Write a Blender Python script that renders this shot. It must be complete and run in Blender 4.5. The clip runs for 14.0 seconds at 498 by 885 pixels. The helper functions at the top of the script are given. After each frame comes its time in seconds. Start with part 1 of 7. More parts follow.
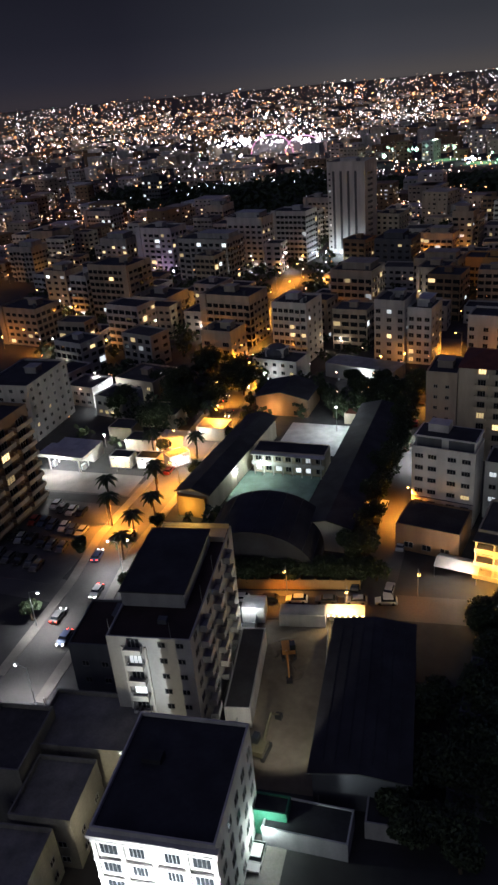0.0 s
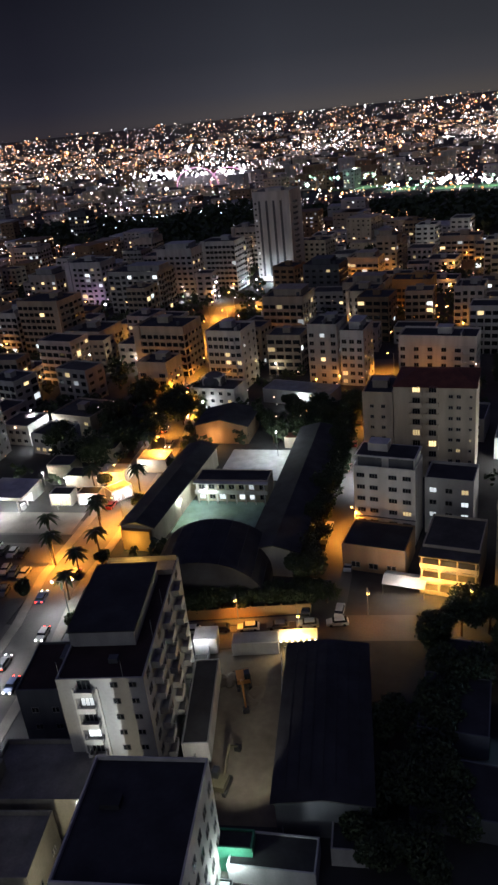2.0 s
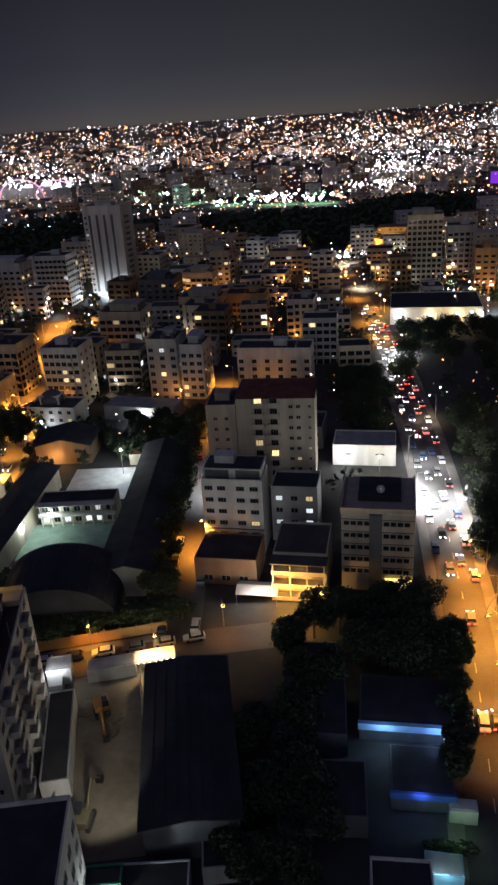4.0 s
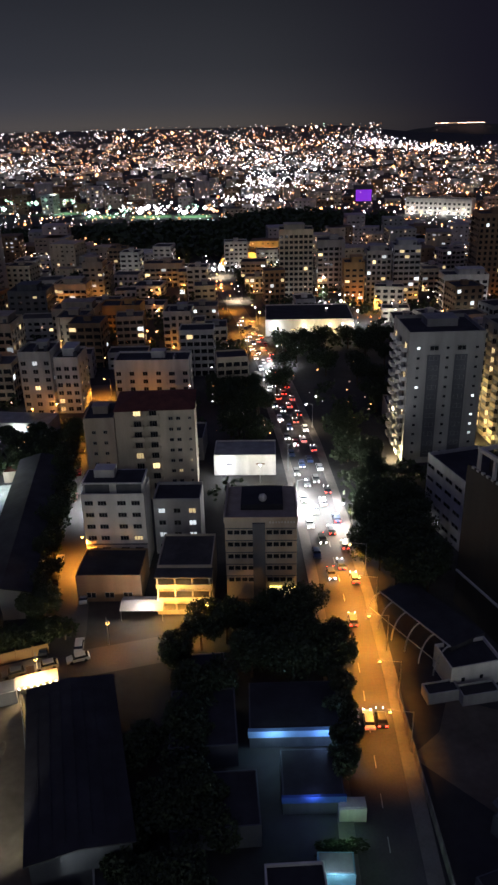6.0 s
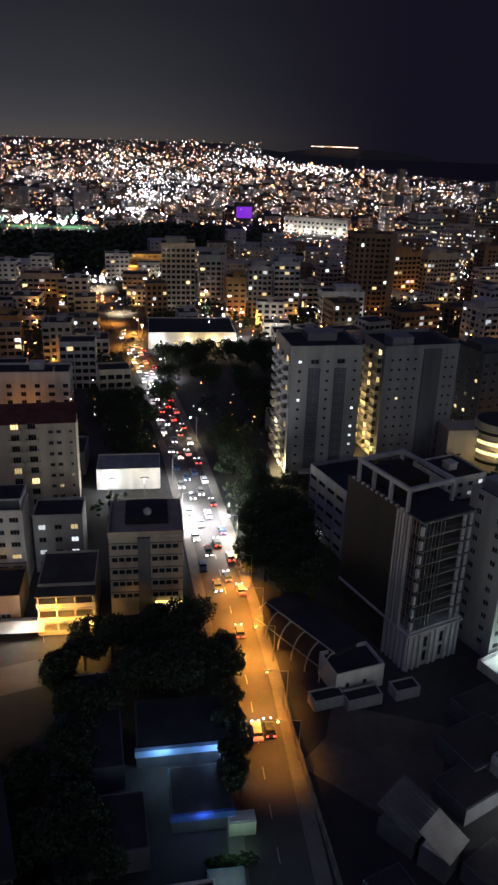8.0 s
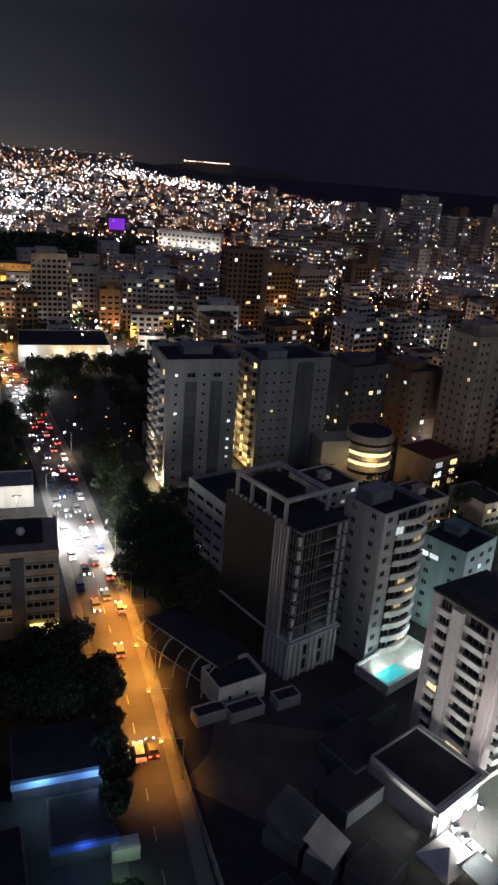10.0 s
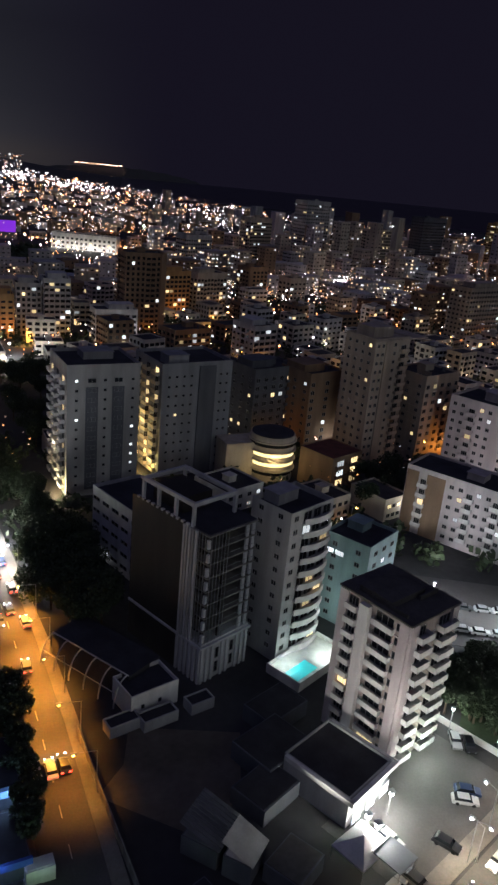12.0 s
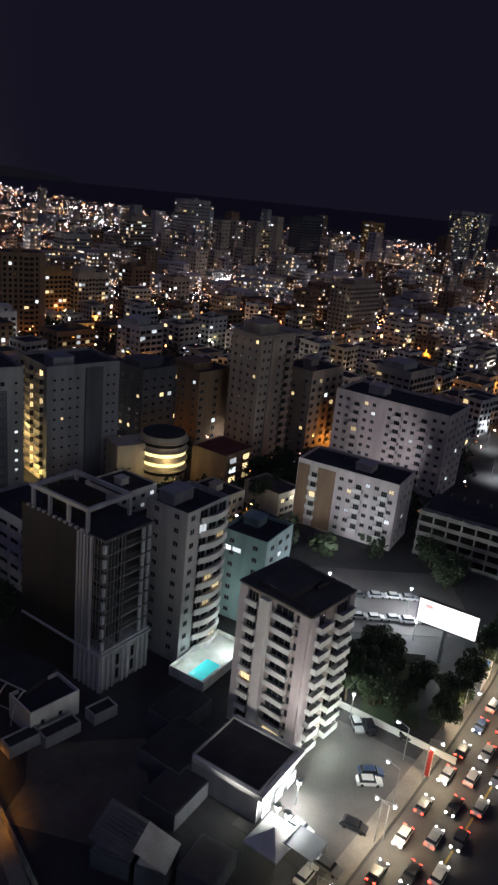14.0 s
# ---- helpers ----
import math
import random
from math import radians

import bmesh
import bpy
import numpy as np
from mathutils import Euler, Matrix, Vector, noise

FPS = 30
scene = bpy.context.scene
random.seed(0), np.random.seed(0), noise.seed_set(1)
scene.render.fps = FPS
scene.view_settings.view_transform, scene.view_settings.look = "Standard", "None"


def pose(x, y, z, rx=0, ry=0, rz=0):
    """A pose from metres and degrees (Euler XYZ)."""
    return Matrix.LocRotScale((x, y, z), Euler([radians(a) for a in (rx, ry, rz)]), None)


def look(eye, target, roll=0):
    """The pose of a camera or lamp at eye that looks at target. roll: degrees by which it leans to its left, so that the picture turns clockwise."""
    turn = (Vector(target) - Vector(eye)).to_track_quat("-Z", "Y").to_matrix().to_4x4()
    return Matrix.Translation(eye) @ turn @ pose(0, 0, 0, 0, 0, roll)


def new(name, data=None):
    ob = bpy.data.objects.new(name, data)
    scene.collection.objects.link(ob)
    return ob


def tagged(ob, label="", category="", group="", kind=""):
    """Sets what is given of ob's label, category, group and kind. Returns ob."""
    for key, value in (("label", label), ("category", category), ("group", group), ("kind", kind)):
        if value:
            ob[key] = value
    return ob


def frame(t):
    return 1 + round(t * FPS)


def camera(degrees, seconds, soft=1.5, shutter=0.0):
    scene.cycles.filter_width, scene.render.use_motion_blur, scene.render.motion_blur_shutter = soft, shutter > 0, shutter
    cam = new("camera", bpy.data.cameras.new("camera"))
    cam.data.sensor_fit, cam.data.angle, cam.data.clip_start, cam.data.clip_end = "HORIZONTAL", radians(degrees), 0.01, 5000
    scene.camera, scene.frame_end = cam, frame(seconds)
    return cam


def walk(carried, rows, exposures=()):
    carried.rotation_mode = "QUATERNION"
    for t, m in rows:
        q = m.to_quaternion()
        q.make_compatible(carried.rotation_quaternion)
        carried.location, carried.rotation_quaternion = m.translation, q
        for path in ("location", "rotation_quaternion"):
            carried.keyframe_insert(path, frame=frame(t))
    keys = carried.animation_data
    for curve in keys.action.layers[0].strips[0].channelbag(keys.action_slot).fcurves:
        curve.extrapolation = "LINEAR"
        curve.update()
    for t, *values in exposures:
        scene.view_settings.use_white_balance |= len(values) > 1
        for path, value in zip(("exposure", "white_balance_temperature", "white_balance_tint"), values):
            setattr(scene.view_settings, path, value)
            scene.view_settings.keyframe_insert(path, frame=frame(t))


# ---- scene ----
# The eye stands about 95 m over a city at night and turns from north-west to north-east.
cam = camera(36.96, 14.0, soft=2.6)
ROWS = [
    (0.0, 1.78, -1.02, 95.57, 64.368, 4.580, 28.348),
    (0.5, 1.77, -1.02, 95.42, 64.979, 4.506, 26.475),
    (1.0, 1.53, -1.13, 95.67, 65.294, 4.697, 25.028),
    (1.5, 1.54, -1.16, 95.57, 65.720, 5.266, 23.852),
    (2.0, 1.42, -0.96, 95.43, 66.039, 5.615, 22.815),
    (2.5, 0.90, -0.87, 95.47, 65.969, 4.966, 19.206),
    (3.0, 0.68, -0.71, 95.49, 65.928, 4.278, 15.726),
    (5.5, -0.22, -0.48, 95.39, 66.540, 1.913, 3.682),
    (6.0, -0.17, -0.35, 95.16, 66.708, 1.220, 1.360),
    (6.5, -0.29, -0.11, 94.89, 66.807, 0.653, -0.280),
    (7.0, -0.35, 0.05, 94.65, 67.166, -0.195, -2.956),
    (7.5, -0.37, 0.13, 94.66, 67.538, -0.873, -5.050),
    (8.0, -0.38, 0.25, 94.53, 67.819, -1.687, -7.099),
    (8.5, -0.36, 0.52, 94.47, 68.158, -2.645, -9.806),
    (11.0, -0.62, 0.65, 94.82, 69.695, -4.348, -18.881),
    (11.5, -0.78, 0.62, 94.82, 69.807, -4.505, -20.462),
    (12.0, -1.05, 0.77, 94.74, 70.107, -5.151, -23.903),
    (12.5, -1.21, 0.87, 94.70, 70.284, -5.296, -25.953),
    (13.0, -1.24, 1.02, 94.65, 70.460, -5.338, -28.181),
    (13.5, -1.24, 1.33, 94.44, 70.668, -5.427, -30.662),
    (14.0, -1.33, 1.56, 94.44, 70.858, -5.598, -32.763),
]
walk(cam, [(t, pose(x, y, z, rx, ry, rz)) for t, x, y, z, rx, ry, rz in ROWS])

# ---- sky and large light ----
world = bpy.data.worlds.new("night_sky")
scene.world = world
world.use_nodes = True
wn, wl = world.node_tree.nodes, world.node_tree.links
wn.clear()
w_out, w_bg = wn.new("ShaderNodeOutputWorld"), wn.new("ShaderNodeBackground")
w_co, w_sep = wn.new("ShaderNodeTexCoord"), wn.new("ShaderNodeSeparateXYZ")
w_rise, w_mix, w_mul = wn.new("ShaderNodeValToRGB"), wn.new("ShaderNodeMix"), wn.new("ShaderNodeMath")
w_side = wn.new("ShaderNodeValToRGB")
w_mix.data_type = "RGBA"
w_mix.blend_type = "MULTIPLY"
w_mix.inputs[0].default_value = 1.0
wl.new(w_co.outputs["Generated"], w_sep.inputs[0])
wl.new(w_sep.outputs["Z"], w_rise.inputs[0])
r = w_rise.color_ramp
r.elements[0].position, r.elements[0].color = 0.0, (0.052, 0.047, 0.044, 1)
r.elements[1].position, r.elements[1].color = 0.6, (0.050, 0.054, 0.100, 1)
e = r.elements.new(0.022)
e.color = (0.036, 0.036, 0.040, 1)
e = r.elements.new(0.06)
e.color = (0.024, 0.0255, 0.0300, 1)
e = r.elements.new(0.14)
e.color = (0.0140, 0.0152, 0.0190, 1)
# the glow lies over the city and fades out over the sea (east)
w_mul.operation = "MULTIPLY_ADD"
wl.new(w_sep.outputs["X"], w_mul.inputs[0])
w_mul.inputs[1].default_value, w_mul.inputs[2].default_value = 0.5, 0.5
wl.new(w_mul.outputs[0], w_side.inputs[0])
r = w_side.color_ramp
r.elements[0].position, r.elements[0].color = 0.2, (0.62, 0.59, 0.80, 1)
r.elements[1].position, r.elements[1].color = 0.56, (1.2, 1.18, 1.2, 1)
e = r.elements.new(0.32)
e.color = (1.4, 1.4, 1.55, 1)
e = r.elements.new(0.42)
e.color = (1.38, 1.36, 1.42, 1)
wl.new(w_rise.outputs[0], w_mix.inputs[6])
wl.new(w_side.outputs[0], w_mix.inputs[7])
# over the sea there is no glow: an even dark violet-blue down to the horizon
w_sea, w_east, w_half = wn.new("ShaderNodeValToRGB"), wn.new("ShaderNodeValToRGB"), wn.new("ShaderNodeMix")
r = w_sea.color_ramp
r.elements[0].position, r.elements[0].color = 0.32, (0.0074, 0.0063, 0.0134, 1)
r.elements[1].position, r.elements[1].color = 0.6, (0.010, 0.0095, 0.034, 1)
r = w_east.color_ramp
r.interpolation = "EASE"
r.elements[0].position, r.elements[0].color = 0.46, (0, 0, 0, 1)
r.elements[1].position, r.elements[1].color = 0.66, (1, 1, 1, 1)
w_half.data_type = "RGBA"
wl.new(w_sep.outputs["Z"], w_sea.inputs[0])
wl.new(w_mul.outputs[0], w_east.inputs[0])
wl.new(w_east.outputs[0], w_half.inputs[0])
wl.new(w_mix.outputs[2], w_half.inputs[6])
wl.new(w_sea.outputs[0], w_half.inputs[7])
wl.new(w_half.outputs[2], w_bg.inputs[0])
w_bg.inputs[1].default_value = 1.0
wl.new(w_bg.outputs[0], w_out.inputs[0])

# added low, wide sun lamp standing in for the city's glow behind the eye
city_glow = new("city_glow", bpy.data.lights.new("city_glow", "SUN"))
city_glow.data.energy, city_glow.data.angle, city_glow.data.color = 0.185, radians(35), (0.93, 0.96, 1.0)
city_glow.matrix_world = look((0, 0, 0), (-0.12, 1.0, -0.22))

# ---- materials ----
MATS = {}


def shader(name, rough=0.8, metal=0.0):
    m = bpy.data.materials.new(name)
    m.use_nodes = True
    b = m.node_tree.nodes["Principled BSDF"]
    b.inputs["Roughness"].default_value, b.inputs["Metallic"].default_value = rough, metal
    return m, m.node_tree.nodes, m.node_tree.links, b


def surface(name, colour, rough=0.85, grain=0.25, size=6.0, stain=0.35, big=0.25, bump=0.15, metal=0.0, vary=0.0, streak=False):
    """A paint, render, asphalt or metal surface: grain and stains at two scales, in metres."""
    if name in MATS:
        return MATS[name]
    m, n, l, b = shader(name, rough, metal)
    co = n.new("ShaderNodeTexCoord")
    mp = n.new("ShaderNodeMapping")
    mp.inputs["Scale"].default_value = (1, 1, 0.18) if streak else (1, 1, 1)
    l.new(co.outputs["Object"], mp.inputs[0])
    fine, wide = n.new("ShaderNodeTexNoise"), n.new("ShaderNodeTexNoise")
    fine.inputs["Scale"].default_value, fine.inputs["Detail"].default_value = size, 5
    wide.inputs["Scale"].default_value, wide.inputs["Detail"].default_value = big, 6
    l.new(co.outputs["Object"], fine.inputs[0])
    l.new(mp.outputs[0], wide.inputs[0])
    ramp = n.new("ShaderNodeValToRGB")
    ramp.color_ramp.elements[0].position, ramp.color_ramp.elements[1].position = 0.35, 0.68
    lo = tuple(c * (1 - stain) for c in colour)
    ramp.color_ramp.elements[0].color, ramp.color_ramp.elements[1].color = (*lo, 1), (*colour, 1)
    l.new(wide.outputs[0], ramp.inputs[0])
    mix = n.new("ShaderNodeMix")
    mix.data_type, mix.blend_type = "RGBA", "MULTIPLY"
    mix.inputs[0].default_value = grain
    l.new(ramp.outputs[0], mix.inputs[6])
    l.new(fine.outputs[0], mix.inputs[7])
    last = mix.outputs[2]
    if vary:
        info, hsv, span = n.new("ShaderNodeObjectInfo"), n.new("ShaderNodeHueSaturation"), n.new("ShaderNodeMapRange")
        l.new(info.outputs["Random"], span.inputs[0])
        span.inputs[3].default_value, span.inputs[4].default_value = 1 - vary, 1 + vary
        l.new(span.outputs[0], hsv.inputs["Value"])
        l.new(last, hsv.inputs["Color"])
        last = hsv.outputs[0]
    l.new(last, b.inputs["Base Color"])
    bp = n.new("ShaderNodeBump")
    bp.inputs["Strength"].default_value, bp.inputs["Distance"].default_value = bump, 0.03
    l.new(fine.outputs[0], bp.inputs["Height"])
    l.new(bp.outputs[0], b.inputs["Normal"])
    MATS[name] = m
    return m


def glow(name, colour, strength, vary=0.0, sampled=False, tail=0.0):
    """Something that gives off light: a lit pane, a lamp's glass, a screen."""
    if name in MATS:
        return MATS[name]
    m, n, l, b = shader(name, 0.4)
    b.inputs["Base Color"].default_value = (*[min(c, 0.6) for c in colour], 1)
    b.inputs["Emission Color"].default_value = (*colour, 1)
    b.inputs["Emission Strength"].default_value = strength
    if vary:
        info, span = n.new("ShaderNodeObjectInfo"), n.new("ShaderNodeMapRange")
        geo, add, fr = n.new("ShaderNodeNewGeometry"), n.new("ShaderNodeMath"), n.new("ShaderNodeMath")
        add.operation, fr.operation = "ADD", "FRACT"
        l.new(info.outputs["Random"], add.inputs[0])
        l.new(geo.outputs["Random Per Island"], add.inputs[1])
        l.new(add.outputs[0], fr.inputs[0])
        l.new(fr.outputs[0], span.inputs[0])
        span.inputs[3].default_value, span.inputs[4].default_value = strength * (1 - vary), strength * (1 + vary)
        if tail:
            steep = n.new("ShaderNodeMath")
            steep.operation = "POWER"
            steep.inputs[1].default_value = tail
            l.new(fr.outputs[0], steep.inputs[0])
            l.new(steep.outputs[0], span.inputs[0])
        l.new(span.outputs[0], b.inputs["Emission Strength"])
    if not sampled:
        m.cycles.emission_sampling = "NONE"
    MATS[name] = m
    return m


def wallpaint(name, colour):
    return surface("paint_" + name, colour, 0.85, 0.25, 3.0, 0.28, 0.35, 0.1, streak=True)


WHITE = wallpaint("white", (0.74, 0.73, 0.70))
CREAM = wallpaint("cream", (0.62, 0.55, 0.43))
BEIGE = wallpaint("beige", (0.48, 0.41, 0.33))
GREY = wallpaint("grey", (0.46, 0.46, 0.45))
LIGHT = wallpaint("light_grey", (0.58, 0.59, 0.60))
SLATE = wallpaint("slate", (0.12, 0.13, 0.15))
TEAL = wallpaint("teal", (0.30, 0.42, 0.43))
PINK = wallpaint("pinkish", (0.60, 0.54, 0.53))
OCHRE = wallpaint("ochre", (0.55, 0.33, 0.14))
BROWN = wallpaint("brown", (0.28, 0.19, 0.12))
DARKCON = surface("dark_streaked_concrete", (0.042, 0.036, 0.031), 0.9, 0.4, 1.5, 0.45, 0.2, 0.3, streak=True)
CONCRETE = surface("raw_concrete", (0.30, 0.29, 0.26), 0.9, 0.4, 2.5, 0.45, 0.3, 0.3, streak=True)
ROOF = surface("roof_felt", (0.052, 0.053, 0.064), 0.9, 0.4, 1.5, 0.5, 0.2, 0.2)
SCREED = surface("roof_screed", (0.13, 0.125, 0.115), 0.9, 0.4, 1.2, 0.5, 0.15, 0.2)
REDROOF = surface("clay_roof", (0.20, 0.06, 0.04), 0.85, 0.4, 2.0, 0.4, 0.3, 0.3)
METALROOF = surface("sheet_metal", (0.36, 0.38, 0.40), 0.45, 0.2, 2.0, 0.4, 0.3, 0.1, metal=0.5)
HEADLAND = surface("hazy_headland", (0.07, 0.07, 0.075), 0.95, 0.2, 0.02, 0.2, 0.004, 0.1)
WATERS = surface("sea_water", (0.014, 0.014, 0.02), 0.35, 0.1, 0.05, 0.1, 0.01, 0.05)
ASPHALT = surface("asphalt", (0.115, 0.11, 0.107), 0.75, 0.45, 2.5, 0.35, 0.12, 0.3)
PAVING = surface("paving", (0.24, 0.22, 0.20), 0.85, 0.4, 3.0, 0.35, 0.2, 0.25)
EARTH = surface("bare_earth", (0.20, 0.17, 0.13), 0.95, 0.45, 0.8, 0.45, 0.12, 0.5)
GROUND = surface("city_ground", (0.070, 0.069, 0.072), 0.95, 0.5, 0.5, 0.5, 0.03, 0.3)
GRASS = surface("grass", (0.045, 0.07, 0.03), 0.95, 0.5, 2.0, 0.4, 0.2, 0.5)
COURT = surface("court", (0.20, 0.30, 0.28), 0.7, 0.25, 2.0, 0.3, 0.3, 0.1)
WATER = surface("pool_water", (0.05, 0.45, 0.50), 0.08, 0.1, 2.0, 0.1, 0.3, 0.2)
LEAF = surface("leaves", (0.055, 0.085, 0.036), 0.7, 0.5, 1.2, 0.5, 0.4, 0.1)
BARK = surface("bark", (0.14, 0.10, 0.07), 0.95, 0.5, 8.0, 0.4, 1.0, 0.6)
STEEL = surface("galvanised_steel", (0.35, 0.36, 0.37), 0.45, 0.2, 5.0, 0.3, 0.6, 0.1, metal=0.6)
FRAME = surface("window_frame", (0.30, 0.30, 0.30), 0.5, 0.2, 5.0, 0.2, 0.8, 0.05)
DARKMETAL = surface("dark_metal", (0.04, 0.04, 0.045), 0.5, 0.3, 5.0, 0.3, 0.8, 0.1, metal=0.4)
RUBBER = surface("tyre_rubber", (0.02, 0.02, 0.02), 0.9, 0.3, 8.0, 0.2, 1.0, 0.1)
LINE = surface("road_paint", (0.60, 0.42, 0.10), 0.8, 0.5, 3.0, 0.4, 0.6, 0.1)
WLINE = surface("white_road_paint", (0.60, 0.60, 0.57), 0.8, 0.5, 3.0, 0.4, 0.6, 0.1)
BLUE = surface("blue_paint", (0.05, 0.13, 0.45), 0.6, 0.3, 3.0, 0.3, 0.4, 0.1)
GREENP = surface("green_paint", (0.05, 0.30, 0.18), 0.6, 0.3, 3.0, 0.3, 0.4, 0.1)
GLASS, gn, gl, gb = shader("window_glass", 0.06)
gb.inputs["Base Color"].default_value = (0.018, 0.021, 0.025, 1)
WARM = glow("lit_pane_warm", (1.0, 0.72, 0.36), 1.1, 0.75)
COOL = glow("lit_pane_cool", (0.86, 0.94, 1.0), 1.1, 0.75)
AMBER = glow("sodium_lamp_glass", (1.0, 0.52, 0.12), 14.0)
LAMPW = glow("white_lamp_glass", (0.95, 0.98, 1.0), 18.0)
HEADL = glow("headlight_glass", (1.0, 0.96, 0.88), 25.0)
TAILL = glow("taillight_glass", (1.0, 0.05, 0.03), 9.0)
CARS = [surface("car_" + n_, c_, 0.3, 0.1, 6.0, 0.15, 0.6, 0.02, metal=0.2) for n_, c_ in
        (("white", (0.65, 0.65, 0.64)), ("silver", (0.40, 0.41, 0.42)), ("black", (0.02, 0.02, 0.024)), ("red", (0.30, 0.03, 0.03)), ("blue", (0.04, 0.07, 0.16)), ("grey", (0.14, 0.145, 0.15)))]
# ---- mesh helpers ----


def add_box(bm, x, y, z, w, d, h, mat=0, yaw=0.0):
    """A box with its base's middle at x, y, z; w, d, h along its own axes."""
    m = pose(x, y, z, 0, 0, yaw)
    vs = [bm.verts.new(m @ Vector((sx * w / 2, sy * d / 2, sz * h))) for sz in (0, 1) for sx, sy in ((-1, -1), (1, -1), (1, 1), (-1, 1))]
    for q in ((3, 2, 1, 0), (4, 5, 6, 7), (0, 1, 5, 4), (1, 2, 6, 5), (2, 3, 7, 6), (3, 0, 4, 7)):
        bm.faces.new([vs[i] for i in q]).material_index = mat
    return vs


def add_prism(bm, a, b, r0, r1, n=8, mat=0):
    """A tapered rod from a to b."""
    a, b = Vector(a), Vector(b)
    q = (b - a).to_track_quat("Z", "Y")
    rings = []
    for c, r_ in ((a, r0), (b, r1)):
        rings.append([bm.verts.new(c + q @ Vector((math.cos(k * math.tau / n) * r_, math.sin(k * math.tau / n) * r_, 0))) for k in range(n)])
    for k in range(n):
        bm.faces.new((rings[0][k], rings[0][(k + 1) % n], rings[1][(k + 1) % n], rings[1][k])).material_index = mat
    bm.faces.new(rings[0][::-1]).material_index = mat
    bm.faces.new(rings[1]).material_index = mat


def mesh_of(name, bm, mats):
    me = bpy.data.meshes.new(name)
    bm.to_mesh(me)
    bm.free()
    for m in (mats if isinstance(mats, (list, tuple)) else [mats]):
        me.materials.append(m)
    return me


def part(name, bm, material, parent, label="", at=None):
    """Links a bmesh (or a ready mesh) as one object under a thing or a part."""
    me = bm if isinstance(bm, bpy.types.Mesh) else mesh_of(name, bm, material)
    ob = new(name, me)
    ob.parent = parent
    if at is not None:
        ob.matrix_basis = at
    return tagged(ob, label)


def thing(name, m, label, category, group="", kind=""):
    ob = new(name)
    ob.matrix_basis = m
    return tagged(ob, label, category, group, kind)


def solid(name, x, y, z, w, d, h, mat, yaw=0.0, label="", category="", kind="structure", group=""):
    bm = bmesh.new()
    add_box(bm, 0, 0, 0, w, d, h)
    ob = new(name, mesh_of(name, bm, mat))
    ob.matrix_basis = pose(x, y, z, 0, 0, yaw)
    return tagged(ob, label, category, group, kind)


# ---- windows: one mesh a kind, shared by all the windows of that kind ----
WIN = {}


def window_mesh(w, h, pane, bars=1):
    key = (round(w, 2), round(h, 2), pane.name, bars)
    if key not in WIN:
        bm = bmesh.new()
        n = bars + 1
        low = [bm.verts.new((-w / 2 + w * k / n, -0.1, -h / 2)) for k in range(n + 1)]
        high = [bm.verts.new((-w / 2 + w * k / n, -0.1, h / 2)) for k in range(n + 1)]
        panes = [bm.faces.new((low[k], low[k + 1], high[k + 1], high[k])) for k in range(n)]
        rim = [e_ for e_ in bm.edges if len(e_.link_faces) == 1]
        g = bmesh.ops.extrude_edge_only(bm, edges=rim)
        for v in g["geom"]:
            if isinstance(v, bmesh.types.BMVert):
                v.co.y = 0.04
        bmesh.ops.inset_individual(bm, faces=panes, thickness=0.08)
        for p_ in panes:
            p_.material_index = 1
            for v in p_.verts:
                v.co.y = -0.02
        WIN[key] = mesh_of("window", bm, [FRAME, pane])
    return WIN[key]


def railing_mesh(w, d, mat, h=1.0):
    key = ("bal", round(w, 2), round(d, 2), mat.name, h)
    if key not in WIN:
        bm = bmesh.new()
        add_box(bm, 0, -d / 2, 0, w, d, 0.18)
        add_box(bm, 0, -d + 0.06, 0.18, w, 0.12, h)
        for sx in (-1, 1):
            add_box(bm, sx * (w / 2 - 0.06), -d / 2 + 0.06, 0.18, 0.12, d - 0.12, h)
        WIN[key] = mesh_of("balcony", bm, mat)
    return WIN[key]


rng = random.Random(4)
SIDES = {"s": (0, -1, 0), "e": (1, 0, 90), "n": (0, 1, 180), "w": (-1, 0, -90)}


def on_side(side, w, d, u, z, out=0.0):
    """The pose on a side of a block w by d, u metres along it from its middle, z up."""
    sx, sy, yaw = SIDES[side]
    if side in "sn":
        return pose(u if side == "s" else -u, sy * (d / 2 + out), z, 0, 0, yaw)
    return pose(sx * (w / 2 + out), u if side == "e" else -u, z, 0, 0, yaw)


def windows(b, w, d, side, us, z0, floors, storey, ww=1.4, wh=1.3, lit=0.12, warm=0.6, bars=1, z_in=1.5):
    for k in range(floors):
        for u in us:
            q = rng.random()
            pane = GLASS if q > lit else (WARM if rng.random() < warm else COOL)
            part("window", window_mesh(ww, wh, pane, bars), None, b, at=on_side(side, w, d, u, z0 + k * storey + z_in, 0.02))


def balconies(b, w, d, side, u, z0, floors, storey, bw=4.0, bd=1.4, mat=None, lit=0.2, h=1.0):
    for k in range(floors):
        part("balcony", railing_mesh(bw, bd, mat, h), None, b, at=on_side(side, w, d, u, z0 + k * storey))
        q = rng.random()
        pane = GLASS if q > lit else (WARM if rng.random() < 0.7 else COOL)
        part("window", window_mesh(bw * 0.6, 2.0, pane, 2), None, b, at=on_side(side, w, d, u, z0 + k * storey + 1.25, 0.02))


def spread(w, n, edge=1.6):
    return [(-w / 2 + edge) + (w - 2 * edge) * k / max(n - 1, 1) for k in range(n)]


